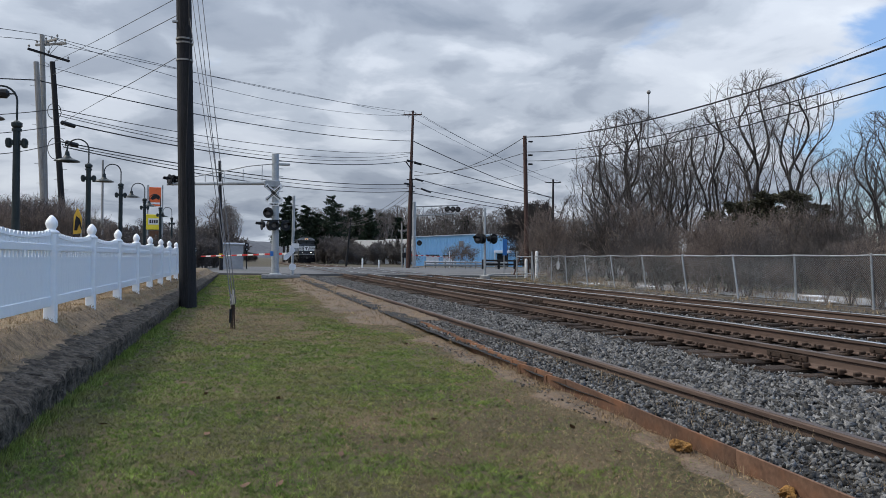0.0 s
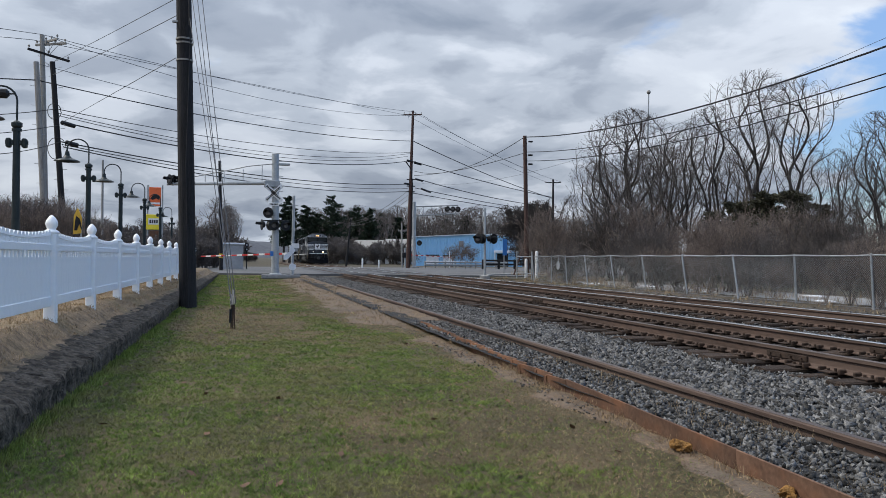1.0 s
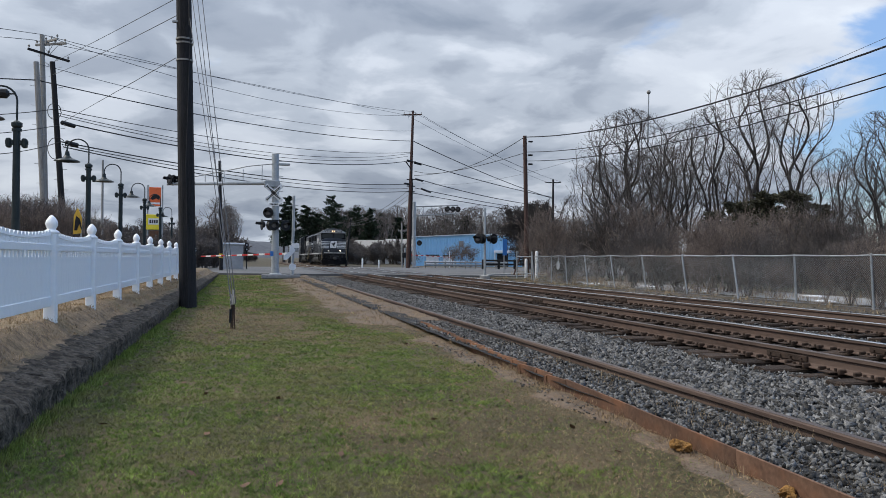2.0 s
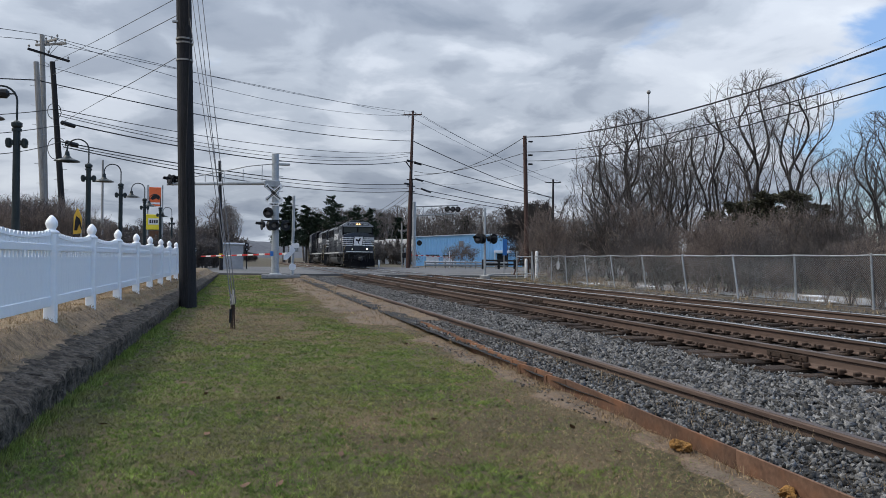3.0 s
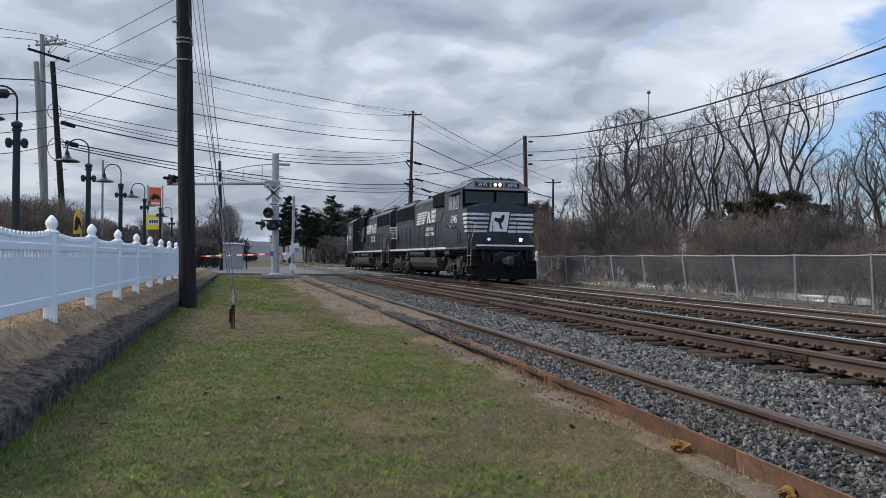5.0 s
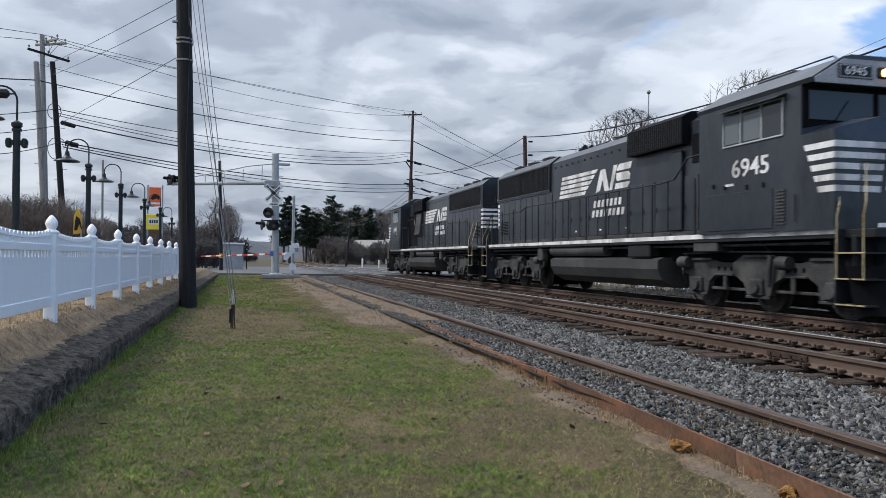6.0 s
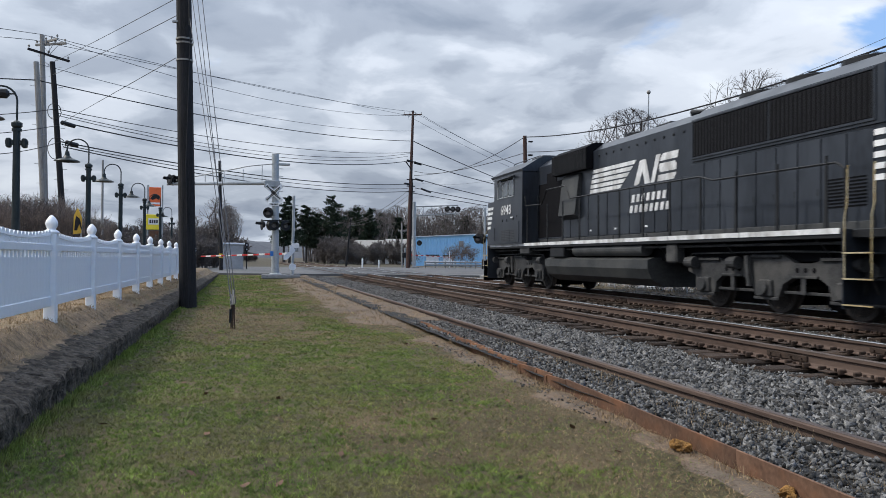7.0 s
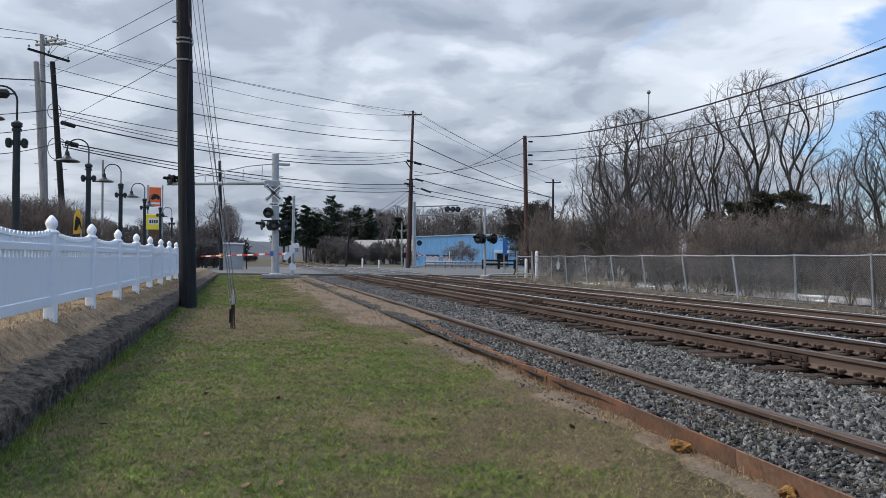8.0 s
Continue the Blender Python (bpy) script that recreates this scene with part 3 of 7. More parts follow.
def build_chain_fence():
    """Chain-link fence: leaning posts, a top rail and woven wire."""
    X, H = 15.0, 1.36
    ys = [12.9, 15.91, 18.74, 21.31, 24.19, 27.14, 29.73, 32.37, 34.71, 36.62, 39.06]
    fence = empty("chain_link_fence", (X, 0, -0.15))
    tagged(fence, "sagging galvanised chain-link fence with overgrown weeds", "fence")
    rng = random.Random(4)
    for y in ys:
        part("post", R((rng.uniform(-0.03, 0.03), y, -0.1), (rng.uniform(-0.06, 0.06), y + (0.34 if 20 < y < 33 else 0.04) + rng.uniform(-0.02, 0.10), H + 0.02), 0.03, 0.028, 10), M["steel"], fence)
    rail = [(0.02 * n2(1, y, 1), y, H - 0.02 - 0.025 * abs(math.sin((y - 12.9) * 1.1))) for y in steps(10.5, 39.06, 0.6)]
    part("top_rail", TUBE(rail, 0.021, 8), M["steel"], fence)
    part("bottom_wire", TUBE([(0, y, 0.03 + 0.02 * n2(3, y, 1)) for y in steps(10.5, 39.06, 0.8)], 0.005, 4), M["steel"], fence)
    # woven diamonds as thin crossed strands
    p = 0.062
    y0, y1 = 10.5, 39.06
    vs, fs = [], []
    w = 0.0015
    H2 = H - 0.05
    for sgn in (1, -1):
        k0 = y0 - H2
        while k0 < y1 + H2:
            a, b = (k0, k0 + H2) if sgn > 0 else (k0 + H2, k0)
            za, zb = 0.0, 1.0
            if b != a:
                ta = max(0, min(1, (y0 - a) / (b - a))) if a < y0 else max(0, min(1, (y1 - a) / (b - a))) if a > y1 else 0.0
                tb = max(0, min(1, (y1 - a) / (b - a))) if b > y1 else max(0, min(1, (y0 - a) / (b - a))) if b < y0 else 1.0
                if tb - ta > 0.02:
                    i = len(vs)
                    xo = 0.004 * sgn
                    for t in (ta, tb):
                        yy, zz = a + (b - a) * t, 0.02 + (H2 - 0.0) * t
                        vs += [(xo, yy - w, zz + w), (xo + w * 1.4, yy + w, zz - w), (xo - w * 1.4, yy + w, zz - w)]
                    for q in range(3):
                        fs.append((i + q, i + (q + 1) % 3, i + 3 + (q + 1) % 3, i + 3 + q))
            k0 += p
    part("wire_mesh", mesh_np("wire_mesh", np.array(vs), np.array(fs)), M["steel"], fence)
    # gate and end bay by the brown pole
    gate = empty("fence_gate", (15.0, 39.4, -0.12))
    tagged(gate, "narrow galvanised steel gate frame at fence end", "gate")
    for z in (0.35, 1.28):
        part("cross_bar", R((0, 0, z), (0.3, 3.2, z), 0.02), M["steel"], gate)
    for t, h in ((0.0, 1.55), (1.0, 1.6)):
        part("post", R((0.3 * t, 3.2 * t, -0.05), (0.3 * t, 3.2 * t, h), 0.04), M["steel"], gate)
    for x, y, h in ((15.9, 41.0, 1.6), (16.2, 43.5, 1.15)):
        ob = part("bollard", lathe(bmesh.new(), [(0.09, -0.1), (0.09, h - 0.05), (0.05, h), (0.01, h + 0.01)], (x, y, -0.12), 12), M["white"])
        tagged(ob, "white steel bollard post near the fence end", "bollard", group="bollards by the fence")
    for y, z, m, nm in ((35.6, 0.72, M["steel"], "grey"),):
        sg = empty("fence_sign", (14.93, y, z))
        part("face", R((0, 0, 0), (-0.012, 0, 0), 0.21, seg=20), m, sg)
        part("bracket", B((0.0, -0.02, -0.2), (0.02, 0.02, 0.5)), M["steel"], sg)
        tagged(sg, nm + " round metal sign wired to the fence", "sign")


build_ground()
build_verge()
build_kerb_wall()
build_bed()
build_track("track_west", T1, 1, 170)
build_track("track_east", T2, 0, 260)
build_edging()
build_road()
build_white_fence()
build_chain_fence()


# ---------- the two locomotives ----------
def window_unit(parent, x, y0, y1, z0, z1, sgn):
    w = part("side_window", B((x - 0.01, y0, z0), (x + 0.012 * sgn, y1, z1)), M["darkglass"], parent)
    bm = bmesh.new()
    o = 0.028 * sgn
    a, b = sorted((x, x + o))
    for lo, hi in (((a, y0 - 0.03, z0 - 0.03), (b, y1 + 0.03, z0)), ((a, y0 - 0.03, z1), (b, y1 + 0.03, z1 + 0.03)), ((a, y0 - 0.03, z0), (b, y0, z1)), ((a, y1, z0), (b, y1 + 0.03, z1)),
                   ((a, y0 + (y1 - y0) * 0.3, z0), (b, y0 + (y1 - y0) * 0.3 + 0.035, z1)), ((a, y0 + (y1 - y0) * 0.66, z0), (b, y0 + (y1 - y0) * 0.66 + 0.035, z1))):
        box(bm, lo, hi, 0.004)
    part("frame", bm, M["aluminium"], w, "bare metal window frame")
    part("pane", B((min(x, x + o * 0.6), y0 + 0.03, z0 + 0.03), (max(x, x + o * 0.6), y0 + (y1 - y0) * 0.28, z1 - 0.03)), M["cabglass"], w)
    part("pane", B((min(x, x + o * 0.6), y0 + (y1 - y0) * 0.36, z0 + 0.03), (max(x, x + o * 0.6), y0 + (y1 - y0) * 0.64, z1 - 0.12)), M["cabglass"], w)
    part("awning", PR([(x - 0.02 * sgn, z1 + 0.10), (x + 0.20 * sgn, z1 + 0.02), (x + 0.20 * sgn, z1 + 0.0), (x - 0.02 * sgn, z1 + 0.075)], "y", y0 - 0.1, y1 + 0.1), M["loco"], w)
    return w


def sorted_lo(x, y):
    return (min(x, x + 0.0) if x > 0 else x - 0.03, y, 1.86)


def sorted_hi(x, y):
    return (x if x > 0 else x + 0.03, y + 0.12, 1.91)


def comb(parent, name, x, z0, z1, y0, y1, n):
    """A row of upright bars on one shared mesh."""
    me = bpy.data.meshes.new(name)
    bm = B((-0.008, -0.011, z0), (0.008, 0.011, z1))
    bm.to_mesh(me)
    bm.free()
    me.materials.append(M["black"])
    for k in range(n):
        o = new(name, me)
        o.parent = parent
        o.location = (x, y0 + (y1 - y0) * k / (n - 1), 0)


def bogie(parent, yc):
    """Three-axle cast frame with pedestal legs, journal boxes, dampers and brake gear."""
    low = [(-2.75, 0.78), (-2.45, 0.70), (-2.42, 0.34), (-2.30, 0.34), (-2.27, 0.66), (-1.87, 0.66), (-1.84, 0.34), (-1.72, 0.34), (-1.66, 0.58), (-1.45, 0.70), (-0.72, 0.70), (-0.46, 0.58), (-0.35, 0.34), (-0.23, 0.34), (-0.20, 0.66)]
    high = [(2.75, 0.92), (2.55, 1.06), (1.66, 1.08), (1.25, 0.98), (0.80, 0.98), (0.45, 1.14)]
    pr = low + [(-u, w) for u, w in low[::-1]] + high + [(-u, w) for u, w in high[::-1]]
    for s in (-1, 1):
        f = part("bogie_frame", PR([(yc + u, w) for u, w in pr], "x", *sorted((s * 0.98, s * 1.12))), M["truck"], parent)
        xo = s * 1.12
        for u0, u1, w0, w1 in ((-2.6, -1.5, 1.02, 1.08), (1.5, 2.6, 1.02, 1.08), (-0.42, 0.42, 1.08, 1.14), (-1.42, -0.75, 0.70, 0.75), (0.75, 1.42, 0.70, 0.75)):
            part("frame_flange", B((min(xo, xo + s * 0.05), yc + u0, w0), (max(xo, xo + s * 0.05), yc + u1, w1), 0.01), M["truck"], f)
        for dy in (-2.07, 0.0, 2.07):
            bm = B((min(xo - s * 0.06, xo + s * 0.07), yc + dy - 0.19, 0.33), (max(xo - s * 0.06, xo + s * 0.07), yc + dy + 0.19, 0.66), 0.03)
            rod(bm, (xo, yc + dy, 0.508), (xo + s * 0.13, yc + dy, 0.508), 0.16, 0.13, 16)
            part("journal_box", bm, M["truck"], f)
            part("pedestal_tie", B((min(xo, xo + s * 0.03), yc + dy - 0.36, 0.27), (max(xo, xo + s * 0.03), yc + dy + 0.36, 0.33), 0.01), M["truck"], f)
        part("damper", R((xo + s * 0.09, yc + 0.42, 0.52), (xo + s * 0.09, yc + 0.50, 1.12), 0.055, seg=10), M["truck"], f)
        for dy, ln in ((-2.62, 0.34), (2.28, 0.34), (0.75, 0.3)):
            part("brake_cylinder", R((xo + s * 0.10, yc + dy, 0.98), (xo + s * 0.10, yc + dy + ln, 0.98), 0.13, 0.12, 14), M["truck"], f)
        part("brake_pipe", TUBE([(xo + s * 0.06, yc - 2.6, 1.17), (xo + s * 0.06, yc - 0.6, 1.20), (xo + s * 0.06, yc + 2.5, 1.17), (xo + s * 0.06, yc + 2.62, 1.04)], 0.018, 6), M["truck"], f)
        for dy in (-1.05, 1.05):
            part("brake_rod", B((min(xo - s * 0.1, xo - s * 0.06), yc + dy - 0.62, 0.40), (max(xo - s * 0.1, xo - s * 0.06), yc + dy + 0.62, 0.46), 0.01), M["truck"], f)
            part("brake_hanger", B((min(xo, xo + s * 0.04), yc + dy - 0.06, 0.40), (max(xo, xo + s * 0.04), yc + dy + 0.06, 0.74), 0.015), M["truck"], f)
        # flat dark discs stand in for the shaded depth of lightening holes
        bm = bmesh.new()
        for dy in (-1.3, -1.08, -0.86, 0.86, 1.08, 1.3):
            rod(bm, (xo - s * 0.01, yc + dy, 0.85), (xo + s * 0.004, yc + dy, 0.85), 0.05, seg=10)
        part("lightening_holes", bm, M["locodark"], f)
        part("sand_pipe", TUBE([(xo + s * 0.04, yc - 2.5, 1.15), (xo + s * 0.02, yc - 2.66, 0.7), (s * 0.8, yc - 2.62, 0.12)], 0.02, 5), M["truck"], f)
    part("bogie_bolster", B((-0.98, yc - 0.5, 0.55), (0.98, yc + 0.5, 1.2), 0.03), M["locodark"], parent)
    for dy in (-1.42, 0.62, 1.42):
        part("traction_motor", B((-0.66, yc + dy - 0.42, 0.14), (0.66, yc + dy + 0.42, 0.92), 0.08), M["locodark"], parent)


def wheelset(parent, y):
    ax = empty("wheelset", (0, y, 0.508))
    ax.parent = parent
    for s in (-1, 1):
        m = pose(s * 0.752, 0, 0, 0, 90 * s)
        bm = lathe(bmesh.new(), [(0.09, -0.08), (0.12, -0.03), (0.38, -0.01), (0.42, -0.06), (0.535, -0.068), (0.535, -0.045), (0.508, -0.03), (0.500, 0.065), (0.43, 0.068), (0.39, 0.03), (0.15, 0.05), (0.10, 0.09)], seg=36, m=m)
        part("wheel", bm, M["wheel"], ax, smooth=False)
        sp = bmesh.new()
        for k in range(5):
            a = 2 * math.pi * k / 5
            rod(sp, (s * 0.79, 0.25 * math.cos(a), 0.25 * math.sin(a)), (s * 0.80, 0.25 * math.cos(a), 0.25 * math.sin(a)), 0.05, seg=8)
        part("wheel_boss", sp, M["truck"], ax)
    part("axle", R((-0.95, 0, 0), (0.95, 0, 0), 0.09, seg=12), M["wheel"], ax)
    return ax


def steps_unit(parent, sx, y_in, y_out, front):
    """Corner step well with pale-edged treads and handrails."""
    s = 1 if y_out > y_in else -1
    xo = sx * 1.52
    a, b = sorted((sx * 1.0, xo))
    lo, hi = sorted((y_in, y_out))
    w = part("step_well", B((min(sx * 0.98, sx * 1.02), lo, 0.28), (max(sx * 0.98, sx * 1.02), hi, 1.5)), M["loco"], parent)
    part("end_plate", B((a, y_in - 0.02 if s > 0 else y_in, 0.25), (b, y_in if s > 0 else y_in + 0.02, 1.55)), M["loco"], w)
    for z in (0.30, 0.72, 1.14):
        st = part("tread", B((a, lo, z), (b, hi, z + 0.03)), M["black"], w)
        e0, e1 = sorted((xo, xo + sx * 0.012))
        part("tread_edge", B((e0, lo, z + 0.008), (e1, hi, z + 0.03)), M["grab"], w, "pale yellow safety edge")
    for yy in (lo + 0.03, hi - 0.03):
        part("grab_rail", TUBE([(xo, yy, 0.75), (xo, yy, 1.75), (xo - sx * 0.05, yy - s * 0.0, 1.95), (xo - sx * 0.28, yy - s * 0.25, 2.55), (xo - sx * 0.3, yy - s * 0.25, 2.62)], 0.012, 6), M["grab"], w, "yellow grab rail worn to white")


def locomotive(number, lit):
    """Six-axle diesel locomotive, wide cab at +y."""
    lo = empty("locomotive")
    tagged(lo, ("lit " if lit else "unlit ") + "black six-axle diesel locomotive with white stripes, rolling on rails", "locomotive", group="coupled locomotives")
    P = lambda n, bm, m, par=None, label="": part(n, bm, M[m] if isinstance(m, str) else m, par or lo, label)
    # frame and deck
    # the underframe's near-black carries the deep shade below the deck
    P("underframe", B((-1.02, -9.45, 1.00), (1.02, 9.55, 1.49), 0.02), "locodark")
    P("deck_plate", B((-1.44, -9.45, 1.49), (1.44, 9.55, 1.55), 0.01), "black")
    P("centre_sill", B((-0.5, -10.2, 0.85), (0.5, 10.2, 1.3), 0.03), "black")
    for s in (-1, 1):
        for k in range(7):
            y0 = -9.3 + k * (18.8 / 7)
            a, b = sorted((s * 1.445, s * 1.462))
            P("sill_stripe", B((a, y0, 1.475), (b, y0 + 18.8 / 7 - 0.03, 1.572)), "stripe", None, "soiled white sill stripe")
            P("deck_bracket", PR([(s * 1.02, 1.10), (s * 1.06, 1.10), (s * 1.42, 1.42), (s * 1.42, 1.49), (s * 1.02, 1.49)], "y", y0 + 0.6, y0 + 0.64), "black")
        P("side_sill", B((min(s * 1.36, s * 1.444), -9.45, 1.40), (max(s * 1.36, s * 1.444), 9.55, 1.489), 0.01), "black")
        P("under_pipe", TUBE([(s * 1.30, -9.2, 1.33), (s * 1.30, 9.2, 1.33)], 0.03, 6), "truck")
    # cab and nose
    body = P("cab_body", PR([(-1.53, 1.56), (1.53, 1.56), (1.53, 3.30), (1.53, 4.10), (-1.53, 4.10)], "y", 5.6, 8.74), "loco")
    nose = bmesh.new()
    prism(nose, [(-1.53, 1.56), (1.53, 1.56), (1.53, 3.22), (1.0, 3.42), (0.45, 3.50), (-0.45, 3.50), (-1.0, 3.42), (-1.53, 3.22)], "y", 8.74, 9.53)
    for v in nose.verts:
        if v.co.y > 9 and v.co.z > 3.3:
            v.co.y -= 0.16
    P("nose", nose, "loco")
    P("nose_door", B((-0.32, 9.53, 1.6), (0.02, 9.542, 3.25), 0.004), "loco")
    roof = [(-1.53, 4.10), (-1.56, 4.18), (-0.95, 4.56), (-0.75, 4.62), (0.75, 4.62), (0.95, 4.56), (1.56, 4.18), (1.53, 4.10)]
    P("cab_roof", PR(roof, "y", 5.55, 9.04), "loco")
    P("roof_visor", PR([(-1.50, 4.09), (-1.52, 4.17), (-0.93, 4.53), (0.93, 4.53), (1.52, 4.17), (1.50, 4.09)], "y", 9.04, 9.07), M["panelgrey"], None, "pale grey headlight panel")
    # windscreen and corner windows
    P("windscreen_surround", PR([(-1.50, 3.34), (-0.9, 3.46), (0.9, 3.46), (1.50, 3.34), (1.50, 4.09), (-1.50, 4.09)], "y", 8.742, 8.765), "locodark")
    for a, b in ((-1.40, -0.06), (0.06, 1.40)):
        ws = P("windscreen", B((a, 8.765, 3.50), (b, 8.785, 4.03), 0.006), "darkglass")
        part("wiper", TUBE([(a * 0.4 + b * 0.6, 8.80, 3.50), (a * 0.6 + b * 0.4, 8.80, 3.86)], 0.008, 4), M["black"], ws)
    for s in (-1, 1):
        window_unit(lo, s * 1.53, 6.50, 8.26, 3.31, 3.95, s)
        # stripes on the nose flanks
        for k in range(5):
            z = 2.18 + k * 0.185
            a, b = sorted((s * 1.530, s * 1.536))
            bm = PR([(9.18 - k * 0.08, z), (9.53, z), (9.53, z + 0.105), (9.135 - k * 0.08, z + 0.105)], "x", a, b)
            P("flank_stripe", bm, "stripe", None, "soiled white stripe")
        text_mesh("cab_number", number, 0.48, M["stripe"], Matrix(((0, 0, s, s * 1.537), (s, 0, 0, 7.33), (0, 1, 0, 2.81), (0, 0, 0, 1))), lo, label="white road number", bold=0.006, sx=1.22)
        a, b = sorted((s * 1.53, s * 1.548))
        P("cab_panel", B((a, 5.9, 1.62), (b, 8.0, 2.36), 0.004), "loco")
        for y0, y1, n_ in ((8.10, 8.34, 11),) if lit else ((6.35, 6.77, 7), (6.87, 7.30, 7), (7.42, 7.79, 7)):
            bm = bmesh.new()
            for k in range(n_):
                box(bm, (a - 0.010 * (s < 0), y0, 1.68 + k * 0.06), (b + 0.010 * (s > 0), y1, 1.71 + k * 0.06))
            P("louvre", bm, "tank")
        for y0, z0 in ((6.1, 2.50), (6.5, 2.44), (7.2, 2.40), (7.7, 2.40)):
            P("cab_latch", B((a, y0, z0), (b + 0.02 * (s > 0), y0 + 0.05, z0 + 0.09), 0.004), "black")
        P("cab_ladder_rail", TUBE([(s * 1.56, 8.62, 1.7), (s * 1.56, 8.62, 2.2)], 0.012, 5), "black")
        # small plain bars for unreadable builder's marks
        P("model_mark", B((a, 6.55, 2.50), (b - 0.006, 6.82, 2.55)), "stripe", None, "tiny white lettering bar")
    # nose front stripes, plain crest panel
    for k in range(5):
        z = 2.18 + k * 0.185
        for a, b in ((-1.53, -0.36 - 0.03 * k), (0.62 - 0.03 * k, 1.53)):
            P("nose_stripe", B((a, 9.53, z), (b, 9.546, z + 0.105)), "stripe", None, "white stripe")
    P("crest_panel", PR([(-0.30, 2.22), (0.52, 2.22), (0.40, 3.08), (-0.42, 3.08)], "y", 9.545, 9.556), "white", None, "white crest panel")
    P("crest_shape", PR([(-0.10, 2.32), (0.02, 2.36), (0.10, 2.62), (0.30, 2.70), (0.26, 2.84), (0.02, 2.80), (-0.10, 2.98), (-0.20, 2.94), (-0.14, 2.70), (-0.02, 2.58)], "y", 9.557, 9.566), "black", None, "plain dark crest shape")
    hl = P("headlight_housing", B((-0.26, 9.05, 4.22), (0.26, 9.11, 4.42), 0.03), "black")
    for x in (-0.11, 0.11):
        part("headlight", lathe(bmesh.new(), [(0.075, 0), (0.075, 0.02), (0.05, 0.032), (0.01, 0.036)], seg=14, m=pose(x, 9.11, 4.32, -90)), M["headlight"] if lit else M["lamplens"], hl)
    for x in (-0.70, 0.70):
        nb = P("number_board", B((x - 0.36, 9.05, 4.19), (x + 0.36, 9.085, 4.44), 0.012), "black", None, "framed number board")
        part("board_rim", B((x - 0.335, 9.085, 4.205), (x + 0.335, 9.090, 4.425)), M["panelgrey"], nb)
        part("board_face", B((x - 0.315, 9.090, 4.225), (x + 0.315, 9.095, 4.405)), M["black"], nb)
        text_mesh("board_number", number, 0.21, M["white"], Matrix(((-1, 0, 0, x), (0, 0, 1, 9.096), (0, 1, 0, 4.315), (0, 0, 0, 1))), nb, extrude=0.002, sx=1.1)
    # front platform, ditch lights, plough, coupler
    P("front_platform", B((-1.35, 9.53, 1.40), (1.35, 10.22, 1.55), 0.015), "black")
    P("platform_stripe", B((-1.30, 10.22, 1.56), (1.30, 10.245, 1.63)), "white", None, "white platform edge stripe")
    for x in (-0.72, 0.72):
        d = P("ditch_light", R((x, 10.05, 1.86), (x, 10.16, 1.86), 0.10, 0.11, 16), "black")
        part("lens", lathe(bmesh.new(), [(0.072, 0), (0.07, 0.012), (0.04, 0.024), (0.01, 0.028)], seg=14, m=pose(x, 10.16, 1.86, -90)), (M["ditchlight"] if x < 0 else M["ditchdim"]) if lit else M["lamplens"], d)
        part("bracket", B((x - 0.05, 10.0, 1.55), (x + 0.05, 10.1, 1.78)), M["black"], d)
    pl = bmesh.new()
    ring = [(-1.58, 9.95), (-0.9, 10.38), (0, 10.55), (0.9, 10.38), (1.58, 9.95)]
    top = [pl.verts.new((x, y - 0.10, 0.95 if abs(x) > 0.5 else 0.78)) for x, y in ring]
    bot = [pl.verts.new((x * 0.97, y + 0.08, 0.16)) for x, y in ring]
    for k in range(4):
        pl.faces.new((top[k], top[k + 1], bot[k + 1], bot[k]))
    bmesh.ops.recalc_face_normals(pl, faces=pl.faces)
    bmesh.ops.solidify(pl, geom=pl.faces[:], thickness=0.04)
    P("snow_plough", pl, "locodark")
    P("buffer_plate", B((-1.40, 9.75, 0.9), (1.40, 9.85, 1.45), 0.02), "black")
    for e in (1, -1):
        cp = P("coupler", B((-0.16, min(e * 10.0, e * 10.6), 0.78), (0.16, max(e * 10.0, e * 10.6), 1.06), 0.03), "truck")
        part("knuckle", B((-0.22, min(e * 10.55, e * 10.85), 0.72), (0.12, max(e * 10.55, e * 10.85), 1.12), 0.08), M["truck"], cp)
        for x in (-0.75, -0.55, 0.55, 0.75):
            P("air_hose", TUBE([(x, e * 10.18, 1.12), (x * 1.02, e * 10.36, 1.0), (x * 1.05, e * 10.40, 0.72), (x * 0.95, e * 10.34, 0.5)], 0.022, 6), "black")
    P("mu_cable", TUBE([(-0.7, 10.25, 1.35), (-0.5, 10.30, 1.15), (-0.1, 10.32, 1.12), (0.15, 10.32, 1.36), (0.45, 10.30, 1.15), (0.65, 10.25, 1.3)], 0.022, 6), "tank")
    for s in (-1, 1):
        P("front_handrail", TUBE([(s * 1.38, 9.95, 1.6), (s * 1.38, 9.95, 2.62), (s * 0.55, 10.15, 2.62), (s * 0.55, 10.15, 1.6)], 0.02, 6), "black")
        steps_unit(lo, s, 9.55, 10.18, True)
        steps_unit(lo, s, -9.45, -10.08, False)
        P("end_handrail", TUBE([(s * 1.30, -10.1, 1.6), (s * 1.30, -10.1, 2.55), (s * 0.45, -10.15, 2.55), (s * 0.45, -10.15, 1.6)], 0.02, 6), "black")
    P("rear_platform", B((-1.35, -10.16, 1.40), (1.35, -9.45, 1.55), 0.015), "black")
    P("rear_platform_stripe", B((-1.30, -10.18, 1.50), (1.30, -10.16, 1.57)), "white", None, "white platform edge stripe")
    # long hood
    hw = 0.93
    P("long_hood", PR([(-hw, 1.55), (hw, 1.55), (hw, 4.22), (0.62, 4.46), (-0.62, 4.46), (-hw, 4.22)], "y", -9.72, 5.6), "loco")
